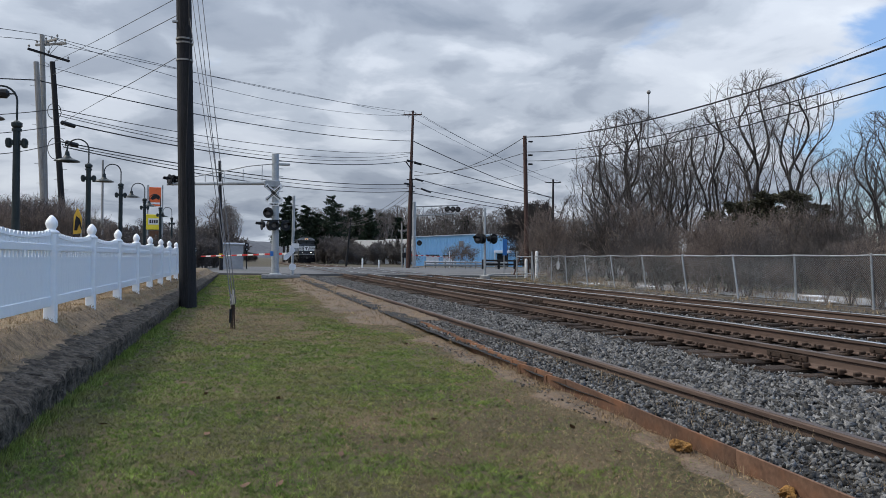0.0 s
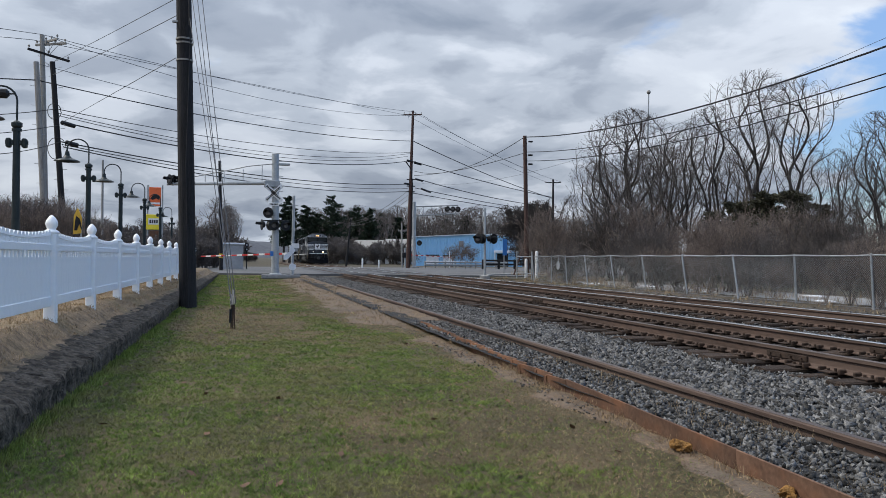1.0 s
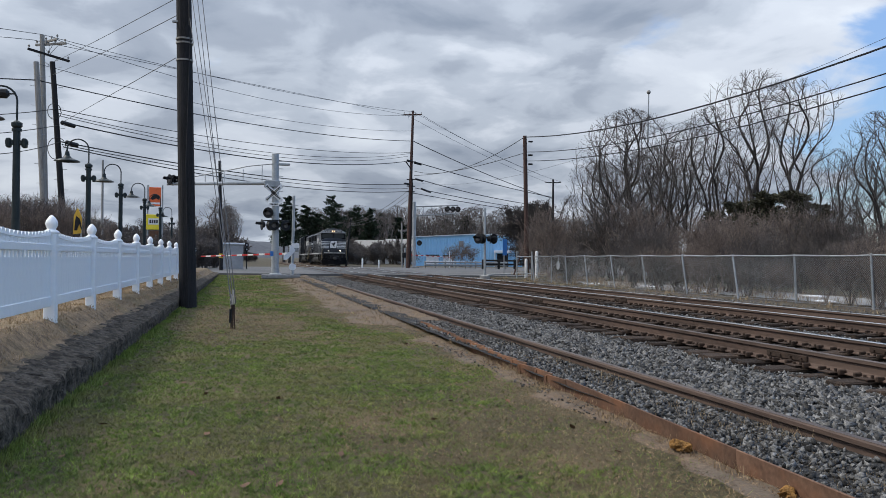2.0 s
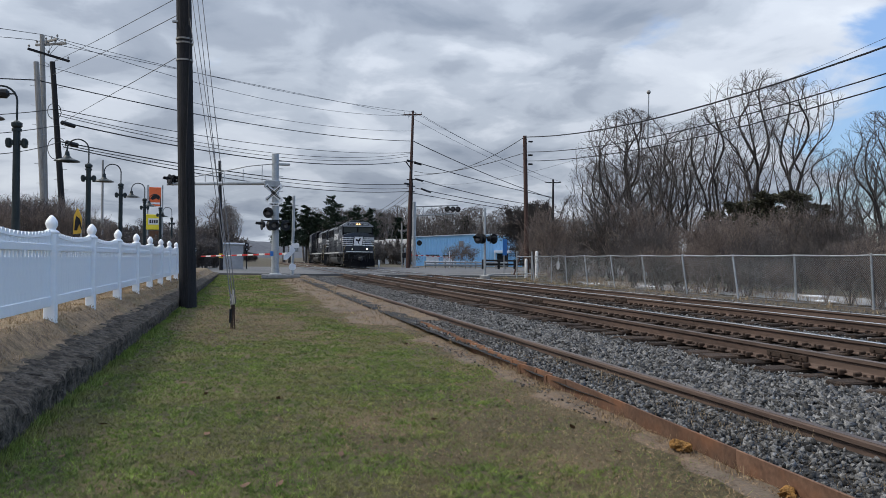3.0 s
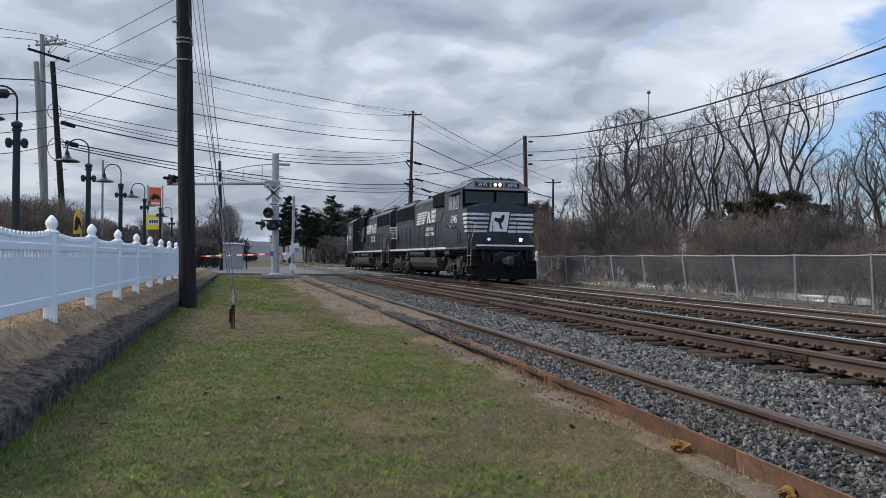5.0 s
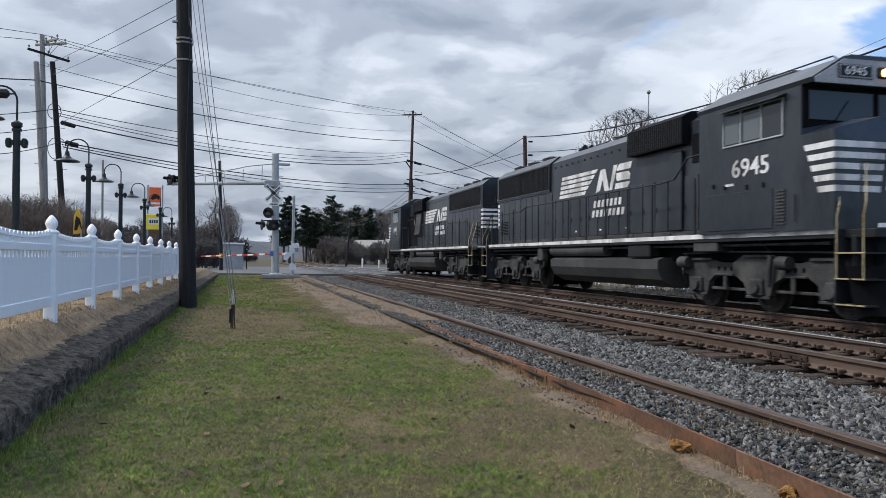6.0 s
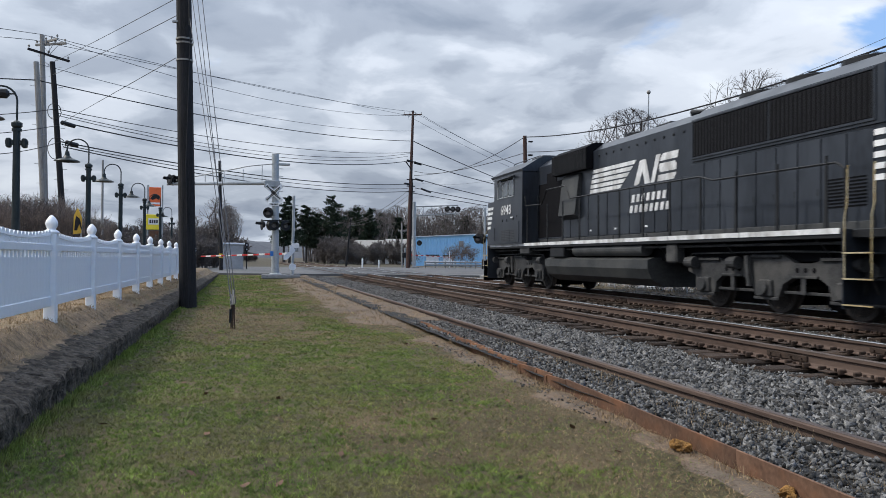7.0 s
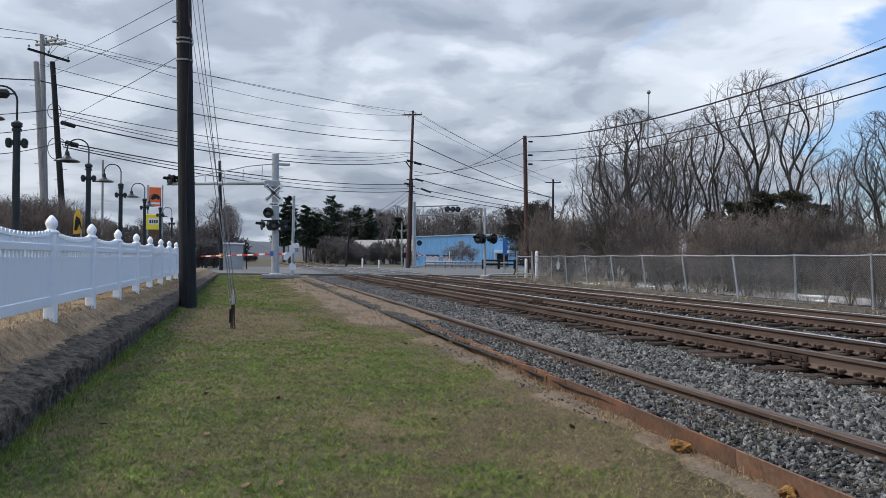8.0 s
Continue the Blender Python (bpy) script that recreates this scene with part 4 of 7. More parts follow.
    P("hood_end_cap", PR([(-hw - 0.045, 3.28), (hw + 0.045, 3.28), (hw + 0.045, 4.24), (0.66, 4.49), (-0.66, 4.49), (-hw - 0.045, 4.24)], "y", -9.74, -4.15), "loco")
    for s in (-1, 1):
        # radiator grille with slats
        a, b = sorted((s * 0.975, s * 0.985))
        for y0, y1 in ((-9.50, -6.88), (-6.84, -4.22)):
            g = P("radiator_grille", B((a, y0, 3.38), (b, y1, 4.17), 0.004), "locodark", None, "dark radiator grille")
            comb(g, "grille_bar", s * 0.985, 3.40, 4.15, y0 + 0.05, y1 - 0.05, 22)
        bm = bmesh.new()
        for lo_, hi_ in (((-9.56, 3.33), (-4.18, 3.375)), ((-9.56, 4.175), (-4.18, 4.22)), ((-9.56, 3.375), (-9.51, 4.175)), ((-4.22, 3.375), (-4.18, 4.175))):
            box(bm, (min(s * 0.975, s * 1.0), *lo_), (max(s * 0.975, s * 1.0), *hi_), 0.004)
        P("grille_frame", bm, "loco")
        # doors along the hood
        y = -4.4
        k = 0
        while y < 5.3:
            wd = 0.62 if k % 3 else 0.70
            z1 = 3.28 if y > 3.4 else 3.95 if y > 0.9 or -4.4 <= y < -3.9 else 3.02
            a, b = sorted((s * hw, s * (hw + 0.026)))
            d = P("hood_door", B((a, y + 0.02, 1.72), (b, min(y + wd - 0.02, 5.5), 2.98), 0.004), "loco")
            part("latch", B((a, y + 0.05, 2.2), (max(b, a + 0.035) if s > 0 else b, y + 0.10, 2.32)), M["black"], d)
            y += wd
            k += 1
        y = -9.5
        while y < -4.6:
            a, b = sorted((s * hw, s * (hw + 0.026)))
            d = P("hood_door", B((a, y + 0.015, 1.66), (b, y + 0.59, 3.22), 0.004), "loco")
            part("latch", B((a, y + 0.05, 2.2), (b, y + 0.10, 2.32)), M["black"], d)
            y += 0.61
        bm = bmesh.new()
        for k in range(12):
            rod(bm, (s * (hw + 0.0), -4.2 + k * 0.45, 4.05), (s * (hw + 0.02), -4.2 + k * 0.45, 4.05), 0.035, seg=6)
        P("lifting_lugs", bm, "black")
        for k in range(8):
            a, b = sorted((s * hw, s * (hw + 0.034)))
            P("hood_skirt", B((a, -9.5 + k * 1.86, 1.56), (b, -9.5 + k * 1.86 + 1.82, 1.70), 0.006), "tank")
        P("grab_iron", TUBE([(s * (hw + 0.03), 5.45, 2.0), (s * (hw + 0.09), 5.45, 2.02), (s * (hw + 0.09), 5.45, 3.2), (s * (hw + 0.03), 5.45, 3.22)], 0.014, 5), "tank")
        for yy in (-2.1, -0.4, 1.2):
            P("hood_placard", B(sorted_lo(s * hw, yy), sorted_hi(s * (hw + 0.03), yy)), "white", None, "small white placard")
        # louvres near the rear
        bm = bmesh.new()
        for k in range(9):
            a, b = sorted((s * (hw + 0.016), s * (hw + 0.035)))
            box(bm, (a, -9.35, 1.95 + k * 0.06), (b, -8.45, 1.98 + k * 0.06))
        P("louvre", bm, "locodark")
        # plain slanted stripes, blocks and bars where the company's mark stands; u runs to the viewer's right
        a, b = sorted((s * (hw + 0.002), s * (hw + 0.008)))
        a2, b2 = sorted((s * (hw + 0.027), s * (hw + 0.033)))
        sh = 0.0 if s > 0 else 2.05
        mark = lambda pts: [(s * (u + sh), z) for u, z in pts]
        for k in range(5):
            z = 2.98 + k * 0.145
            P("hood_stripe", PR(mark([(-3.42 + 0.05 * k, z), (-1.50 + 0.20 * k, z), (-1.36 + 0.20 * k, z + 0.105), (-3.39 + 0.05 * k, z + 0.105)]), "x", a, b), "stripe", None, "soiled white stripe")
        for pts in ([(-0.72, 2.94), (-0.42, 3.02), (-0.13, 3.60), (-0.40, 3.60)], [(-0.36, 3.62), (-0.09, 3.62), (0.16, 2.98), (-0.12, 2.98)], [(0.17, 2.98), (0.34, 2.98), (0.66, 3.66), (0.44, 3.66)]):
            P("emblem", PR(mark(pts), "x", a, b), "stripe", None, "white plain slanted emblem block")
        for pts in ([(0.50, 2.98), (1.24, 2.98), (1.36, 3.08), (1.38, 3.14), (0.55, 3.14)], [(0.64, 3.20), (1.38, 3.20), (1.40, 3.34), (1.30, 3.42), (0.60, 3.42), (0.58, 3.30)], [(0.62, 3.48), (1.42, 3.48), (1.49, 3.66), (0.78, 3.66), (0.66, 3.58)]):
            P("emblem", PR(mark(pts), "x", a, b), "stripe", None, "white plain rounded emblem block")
        for z, u0, n_ in ((2.54, -0.80, 7), (2.26, -0.90, 8)):
            for j in range(n_):
                u = u0 + j * 0.262
                P("name_bar", PR(mark([(u, z), (u + 0.15, z), (u + 0.20, z + 0.20), (u + 0.05, z + 0.20)]), "x", a2, b2), "stripe", None, "white lettering bar")
        # handrail along the walkway
        for k in range(12):
            yy = -8.98 + k * 1.245 if k < 11 else 5.30
            P("stanchion", PR([(yy - 0.045, 1.46), (yy + 0.045, 1.46), (yy + 0.022, 2.80), (yy - 0.022, 2.80)], "x", *sorted((s * 1.43, s * 1.455))), "black")
        fore = [(3.9, 2.82), (4.45, 2.86), (5.0, 3.28), (5.5, 3.30)] if lit else [(1.71, 2.86), (2.06, 3.27), (3.57, 3.27), (3.98, 2.83), (5.47, 2.87), (5.58, 3.2)]
        P("walkway_handrail", TUBE([(s * 1.44, u, w) for u, w in [(-9.4, 1.6), (-9.4, 2.55), (-9.2, 2.66), (-5.7, 2.70), (-5.2, 2.82)] + fore], 0.021, 6), "black")
    # blower housings and intake behind the cab
    d = 0.22 if lit else -0.25
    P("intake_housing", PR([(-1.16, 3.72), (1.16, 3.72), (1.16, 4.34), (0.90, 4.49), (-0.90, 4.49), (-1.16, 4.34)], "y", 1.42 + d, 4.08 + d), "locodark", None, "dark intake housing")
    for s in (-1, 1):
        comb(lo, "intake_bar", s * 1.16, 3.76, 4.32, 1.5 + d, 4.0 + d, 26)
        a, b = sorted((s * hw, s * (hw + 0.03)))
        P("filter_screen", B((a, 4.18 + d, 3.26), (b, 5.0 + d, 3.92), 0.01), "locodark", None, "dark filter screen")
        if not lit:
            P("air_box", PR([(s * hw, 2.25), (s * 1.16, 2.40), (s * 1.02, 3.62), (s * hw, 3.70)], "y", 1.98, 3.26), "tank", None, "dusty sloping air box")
            # raised near-black panel paints the shade below the overhanging housing
            P("equipment_recess", B((min(s * hw, s * (hw + 0.03)), 3.3, 1.75), (max(s * hw, s * (hw + 0.03)), 5.5, 3.6), 0.01), "locodark", None, "near-black panel standing in for recess shade")
        else:
            P("tall_locker", B((min(s * hw, s * 1.02), 3.55, 1.72), (max(s * hw, s * 1.02), 4.05, 3.60), 0.02), "loco")
    # roof details
    for yy, r in ((-8.6, 0.62), (-7.1, 0.62), (-5.6, 0.62), (-0.2, 0.55), (4.6, 0.45)):
        f = P("roof_fan", lathe(bmesh.new(), [(r, 0), (r, 0.12), (r * 0.92, 0.14), (r * 0.88, 0.08), (r * 0.2, 0.06), (0.02, 0.06)], (0, yy, 4.44 if yy > -4.5 else 4.48), 24), "black")
        bm = bmesh.new()
        for k in range(5):
            box(bm, (-r * 0.9, yy - r * 0.6 + k * r * 0.3 - 0.01, 4.58 if yy > -4.5 else 4.62), (r * 0.9, yy - r * 0.6 + k * r * 0.3 + 0.01, 4.595 if yy > -4.5 else 4.635))
        part("fan_guard", bm, M["black"], f)
    P("exhaust_stack", B((-0.3, -2.1, 4.44), (0.3, -1.3, 4.62), 0.03), "black")
    hn = P("horn", B((-0.3, -3.6, 4.46), (0.3, -3.4, 4.54), 0.01), "black")
    for x in (-0.22, 0, 0.22):
        part("trumpet", R((x, -3.5, 4.62), (x, -3.0, 4.66), 0.03, 0.09, 10), M["black"], hn)
    ac = P("air_conditioner", B((-0.55, 6.2, 4.60), (0.55, 7.3, 4.78), 0.04), "loco")
    bm = bmesh.new()
    for yy in (6.0, 7.6, 8.2, 8.7):
        rod(bm, (-0.3, yy, 4.60), (-0.3, yy, 4.70), 0.05, seg=8)
        rod(bm, (0.3, yy, 4.60), (0.3, yy, 4.68), 0.05, seg=8)
    tube(bm, [(-0.75, 5.8, 4.62), (-0.75, 5.9, 4.70), (-0.75, 8.6, 4.70), (-0.75, 8.7, 4.62)], 0.015, 5)
    tube(bm, [(0.75, 5.8, 4.62), (0.75, 5.9, 4.70), (0.75, 8.6, 4.70), (0.75, 8.7, 4.62)], 0.015, 5)
    P("roof_gear", bm, "black")
    # rear face
    for k in range(5):
        z = 2.35 + k * 0.185
        for a, b in ((-0.93, -0.28), (0.28, 0.93)):
            P("rear_stripe", B((a, -9.732, z), (b, -9.72, z + 0.10)), "white", None, "white stripe")
        for s in (-1, 1):
            a, b = sorted((s * hw, s * (hw + 0.02)))
            P("rear_flank_stripe", PR([(-9.72, z), (-9.42 + 0.03 * k, z), (-9.40 + 0.03 * k, z + 0.10), (-9.72, z + 0.10)], "x", a, b), "white", None, "white stripe")
    P("rear_crest_panel", B((-0.26, -9.734, 2.33), (0.26, -9.722, 3.18)), "white", None, "white crest panel")
    nb = P("rear_number_board", B((-0.42, -9.76, 3.42), (0.42, -9.74, 3.72), 0.012), "tank", None, "grey-framed number board")
    part("board_face", B((-0.39, -9.766, 3.45), (0.39, -9.76, 3.69)), M["black"], nb)
    text_mesh("board_number", number, 0.30, M["white"], Matrix(((1, 0, 0, 0), (0, 0, -1, -9.768), (0, 1, 0, 3.57), (0, 0, 0, 1))), nb, extrude=0.002, sx=1.1)
    rl = P("rear_light_housing", B((-0.26, -9.80, 3.86), (0.26, -9.74, 4.08), 0.03), "black")
    for x in (-0.11, 0.11):
        part("rear_headlight", lathe(bmesh.new(), [(0.085, 0), (0.085, 0.02), (0.05, 0.035), (0.01, 0.04)], seg=14, m=pose(x, -9.80, 3.97, 90)), M["lamplens"], rl)
    # fuel tank and reservoirs
    P("fuel_tank", PR([(-0.95, 0.36), (0.95, 0.36), (1.30, 0.55), (1.42, 0.80), (1.42, 1.02), (1.25, 1.08), (-1.25, 1.08), (-1.42, 1.02), (-1.42, 0.80), (-1.30, 0.55)], "y", -2.95, 3.7), "tank", None, "dusty dark fuel tank")
    for s in (-1, 1):
        P("air_reservoir", R((s * 1.24, -3.1 + (0 if lit else 0.5), 1.28), (s * 1.24, 0.75 + (0 if lit else 0.85), 1.28), 0.165, seg=18), "tank")
        P("equipment_box", B((min(s * 1.1, s * 1.42), 2.2, 1.08), (max(s * 1.1, s * 1.42), 3.3, 1.4), 0.03), "black")
        P("air_filter", B((min(s * 1.15, s * 1.40), -4.2, 0.95), (max(s * 1.15, s * 1.40), -3.75, 1.4), 0.04), "truck")
        P("battery_box", B((min(s * 1.0, s * 1.42), 5.2, 1.20), (max(s * 1.0, s * 1.42), 6.1, 1.5), 0.02), "truck")
    bogie(lo, 7.02)
    bogie(lo, -7.02)
    wheels = [wheelset(lo, c + d) for c in (7.02, -7.02) for d in (-2.07, 0, 2.07)]
    return lo, wheels


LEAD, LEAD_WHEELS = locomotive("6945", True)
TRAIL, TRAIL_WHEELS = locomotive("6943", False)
LEAD_Y0, TRAIL_Y0 = 151.21, 172.75
LEAD.matrix_basis = pose(T2, LEAD_Y0, 0, 0, 0, 180)
TRAIL.matrix_basis = pose(T2, TRAIL_Y0, 0)


# ---------- poles and cables ----------
def pole(name, base, top, r0, r1, material, label, seg=14):
    base, top = Vector(base), Vector(top)
    p = empty(name, base)
    tagged(p, label, "utility pole")
    n = 8
    pts = [(top - base) * (i / n) + Vector((0.012 * n2(i, base.x, 0.9), 0.012 * n2(i, base.y, 0.9), 0)) for i in range(n + 1)]
    part("shaft", TUBE(pts, [r0 + (r1 - r0) * i / n for i in range(n + 1)], seg), material, p, smooth=False)
    return p


def crossarm(p, z, half, along, material, pins=3, tilt=0.0, off=0.0):
    """A wooden crossarm with braces and insulators; along: unit direction of the arm."""
    d = Vector(along).normalized()
    side = Vector((-d.y, d.x, 0)) * 0.12
    m = Matrix.Translation(side + d * off + Vector((0, 0, z))) @ d.to_track_quat("X", "Z").to_matrix().to_4x4()
    a = part("crossarm", B((-half, -0.05, -0.06), (half, 0.05, 0.06), 0.01, m @ Matrix.Rotation(radians(tilt), 4, "Y")), material, p)
    for k in range(pins):
        u = -half * 0.92 + k * (2 * half * 0.92) / max(1, pins - 1)
        q = m @ Vector((u, 0, 0.05 - u * math.sin(radians(tilt))))
        part("insulator", lathe(bmesh.new(), [(0.015, 0), (0.02, 0.08), (0.06, 0.09), (0.045, 0.12), (0.06, 0.14), (0.03, 0.19), (0.01, 0.2)], q, 8), M["polegrey"], a)
    for s in (-1, 1):
        part("brace", TUBE([m @ Vector((s * half * 0.5, 0.02, -0.05)), Vector((0, 0, z - 0.6))], 0.015, 5), M["steel"], a)


def splice(at, d, ln, r):
    d = Vector(d).normalized()
    at = Vector(at)
    bm = TUBE([at, at + d * 0.06, at + d * (ln - 0.06), at + d * ln], [r * 0.4, r, r, r * 0.4], 8)
    tagged(part("splice_case", bm, M["cable"]), "black cable splice case hanging from a cable", "splice case", group="splice cases on cables")


def span(a, b, sag, r, material):
    a, b = Vector(a), Vector(b)
    n = 20
    pts = [a.lerp(b, i / n) - Vector((0, 0, 4 * sag * (i / n) * (1 - i / n))) for i in range(n + 1)]
    tagged(part("overhead_cable", TUBE(pts, r, 5), M[material]), ("thick black" if r > 0.02 else "thin grey" if material == "cablegrey" else "black") + " overhead cable strung between utility poles", "cable", group="overhead cables")


def build_poles():
    A = pole("utility_pole", (-10.3, 46.0, -0.1), (-10.68, 46.08, 12.9), 0.19, 0.12, M["polegrey"], "tall weathered grey wooden utility pole with crossarms")
    crossarm(A, 12.55, 0.95, (1, -0.5, 0), M["polegrey"], 4)
    crossarm(A, 11.95, 1.05, (1, 0.4, 0), M["pole"], 3, 10)
    crossarm(A, 12.75, 0.6, (0.8, -0.9, 0), M["polegrey"], 3)
    Bp = pole("utility_pole", (-9.75, 43.78, 0.2), (-10.45, 43.96, 10.95), 0.17, 0.13, M["polegrey"], "leaning grey wooden utility pole stub")
    C = pole("utility_pole", (-8.35, 41.35, 0.2), (-9.16, 41.56, 10.46), 0.16, 0.12, M["pole"], "leaning dark wooden utility pole with cable coils")
    for z, r in ((6.2, 0.42), (8.0, 0.3)):
        t = (z - 0.2) / 10.3
        c = Vector((-0.85 * t, 0.2 * t - 0.2, z - 0.2))
        part("cable_coil", TUBE([c + Vector((r * math.cos(k * 0.42), 0.02 * k % 0.1, r * 1.3 * math.sin(k * 0.42))) for k in range(16)], 0.018, 5), M["cable"], C)
    for p, h in ((Bp, 10), (C, 9.5)):
        for k in range(14):
            z = 3.5 + k * 0.5
            s = 1 if k % 2 else -1
            t = z / 10.5
            part("pole_step", R((-0.7 * t + s * 0.10, 0.18 * t - 0.05, z), (-0.7 * t + s * 0.3, 0.18 * t - 0.1, z), 0.012, seg=5), M["steel"], p)
    # the near pole with its bands and guys
    P0 = pole("utility_pole", (-1.29, 19.9, LAWN - 0.05), (-1.585, 19.97, 11.2), 0.205, 0.165, M["pole"], "thick dark weathered utility pole standing on lawn", 20)
    for z in (6.30, 6.20, 5.78):
        zz = z + 0.30
        part("band", lathe(bmesh.new(), [(0.195, -0.02), (0.2, -0.02), (0.2, 0.02), (0.195, 0.02)], (-0.29 * zz / 11.4, 0.07 * zz / 11.4, zz), 18), M["polegrey"], P0, "pale metal band")
    part("bracket", B((-0.45, -0.06, 6.98), (-0.15, 0.02, 7.03), 0.01), M["steel"], P0)
    part("ground_wire", TUBE([(0.02, -0.21, 0.1), (-0.08, -0.2, 3.5), (-0.02, -0.2, 6.4), (0.0, -0.19, 9)], 0.012, 5), M["cable"], P0)
    part("conduit", TUBE([(-0.03, -0.21, 6.9), (-0.09, -0.2, 9.5), (-0.12, -0.2, 11)], 0.03, 6), M["cable"], P0)
    guy = empty("guy_anchor", (-0.17, 14.2, LAWN))
    tagged(guy, "steel guy wires anchored to an iron rod in lawn", "guy wire")
    for k, (z, dx) in enumerate(((6.9, 0.0), (7.9, 0.03), (9.4, -0.03), (10.6, 0.05))):
        part("guy_strand", TUBE([(dx, 0.01 * k, 0.30 + 0.04 * k), (-1.29 - 0.29 * z / 11.4 + 0.17 + 0.12, 19.95 - 14.2 - 0.16, z - LAWN)], 0.008, 5), M["cablegrey"], guy)
    for k in range(3):
        part("anchor_rod", TUBE([(0.03 * k - 0.03, -0.04 * k, -0.02), (0.02 * k - 0.02, 0.02, 0.42)], 0.012, 6), M["spike"], guy)
        part("grip", TUBE([(0.02 * k - 0.02, 0.02, 0.30 + 0.07 * k), (0.02 * k - 0.05, 0.10, 0.52 + 0.08 * k)], 0.012, 6), M["polegrey"], guy)
    part("turnbuckle", TUBE([(-0.05, 0.0, 0.10), (-0.03, 0.02, 0.34)], [0.02, 0.035], 6), M["black"], guy)
    # the tall pole beyond the crossing
    D = pole("utility_pole", (16.93, 81.33, -0.1), (17.34, 81.24, 16.75), 0.22, 0.13, M["polebrown"], "tall brown utility pole carrying many cables")
    crossarm(D, 16.45, 1.0, (1, -0.3, 0), M["polebrown"], 4, 0, 0.38)
    for z in (8.2, 8.8, 9.5, 11.4):
        part("cable_bracket", B((-0.4 + z * 0.024, -0.1, z - 0.05), (0.5 + z * 0.024, 0.1, z + 0.05)), M["black"], D)
    part("riser", TUBE([(0.2, -0.2, 0.2), (0.32, -0.2, 4.0), (0.40, -0.2, 9.0), (0.2, -0.3, 10.6), (-0.4, -0.3, 11.4)], 0.06, 6), M["cable"], D)
    E_ = pole("utility_pole", (18.33, 49.0, -0.15), (18.11, 49.04, 9.25), 0.16, 0.13, M["polebrown"], "reddish-brown wooden pole beside the fence end")
    for z in (8.95, 8.05, 7.45):
        part("cable_clamp", B((-0.05, -0.25, z), (0.25, -0.1, z + 0.1), 0.02), M["cable"], E_)
    part("brace", R((-1.2, -0.6, 0.0), (-0.1, -0.05, 2.6), 0.05), M["polebrown"], E_)
    F = pole("utility_pole", (42.23, 102.74, -0.16), (42.23, 102.74, 12.3), 0.2, 0.13, M["pole"], "distant dark utility pole with a crossarm")
    crossarm(F, 12.05, 1.1, (1, -0.3, 0), M["pole"], 3)
    pole("utility_pole", (13.35, 104.97, -0.16), (13.94, 104.81, 6.2), 0.14, 0.1, M["pole"], "short leaning dark pole beyond the crossing")
    pole("utility_pole", (-9.68, 59.24, -0.1), (-9.71, 59.25, 7.75), 0.09, 0.07, M["polegrey"], "slim grey pole behind the lamps")
    G = pole("utility_pole", (-1.66, 62.35, -0.1), (-1.86, 62.4, 8.4), 0.15, 0.11, M["pole"], "dark wooden pole with pale stripes by road")
    for z in (1.0, 1.25):
        part("marker_band", lathe(bmesh.new(), [(0.152, 0), (0.156, 0), (0.156, 0.1), (0.152, 0.1)], (-0.03, 0, z), 14), M["yellow"], G)
    H = pole("utility_pole", (17.3, 86.4, -0.1), (17.25, 86.42, 5.0), 0.1, 0.08, M["polegrey"], "short grey post with a crossarm by far gate")
    crossarm(H, 4.2, 0.5, (1, -0.3, 0), M["polegrey"], 2)
    # flagpole behind the trees' edge
    fp = empty("flagpole", (27.45, 49.75, -0.15))
    tagged(fp, "slender pale flagpole topped by a ball", "flagpole")
    part("shaft", R((0, 0, 0), (0.17, -0.04, 12.9), 0.09, 0.045, 12), M["aluminium"], fp)
    part("ball", lathe(bmesh.new(), [(0.02, -0.14), (0.10, -0.10), (0.15, 0), (0.10, 0.10), (0.02, 0.14)], (0.17, -0.04, 13.05), 12), M["polegrey"], fp)


build_poles()
span((-11.17, 46.20, 12.64), (16.58, 81.43, 16.28), 0.00, 0.016, "cablegrey")
span((-10.61, 46.06, 12.92), (17.34, 81.24, 16.65), 0.54, 0.016, "cablegrey")
span((-9.99, 45.90, 12.68), (18.16, 81.03, 16.29), 1.28, 0.016, "cablegrey")
span((-10.28, 43.91, 10.83), (17.18, 81.28, 14.59), 0.93, 0.016, "cablegrey")
span((-10.38, 43.94, 10.01), (17.36, 81.23, 13.51), 0.70, 0.030, "cable")
span((-10.38, 43.94, 10.01), (-13.05, 40.49, 9.24), 0.00, 0.030, "cable")
span((-10.61, 46.06, 12.92), (-13.28, 42.61, 12.31), 0.00, 0.016, "cablegrey")
span((-11.17, 46.20, 12.64), (-13.27, 42.61, 11.81), 0.00, 0.016, "cablegrey")
span((-8.94, 41.50, 8.16), (17.14, 81.29, 12.30), 0.77, 0.020, "cable")
span((-8.93, 41.50, 7.97), (17.02, 81.32, 12.18), 1.14, 0.018, "cable")
span((-8.82, 41.48, 7.83), (16.85, 81.36, 11.88), 1.19, 0.018, "cable")
span((-8.71, 41.45, 7.53), (17.15, 81.29, 11.40), 1.09, 0.035, "cable")
span((-8.70, 41.44, 6.56), (17.05, 81.31, 8.92), 0.73, 0.033, "cable")
span((-8.64, 41.43, 6.42), (16.88, 81.35, 8.44), 0.70, 0.022, "cable")
span((-8.59, 41.42, 6.31), (16.88, 81.35, 8.14), 0.81, 0.030, "cable")
span((-10.43, 33.63, 6.36), (-8.94, 41.50, 8.16), 0.06, 0.018, "cable")
span((-10.42, 33.63, 5.60), (-8.82, 41.47, 7.36), 0.07, 0.018, "cable")
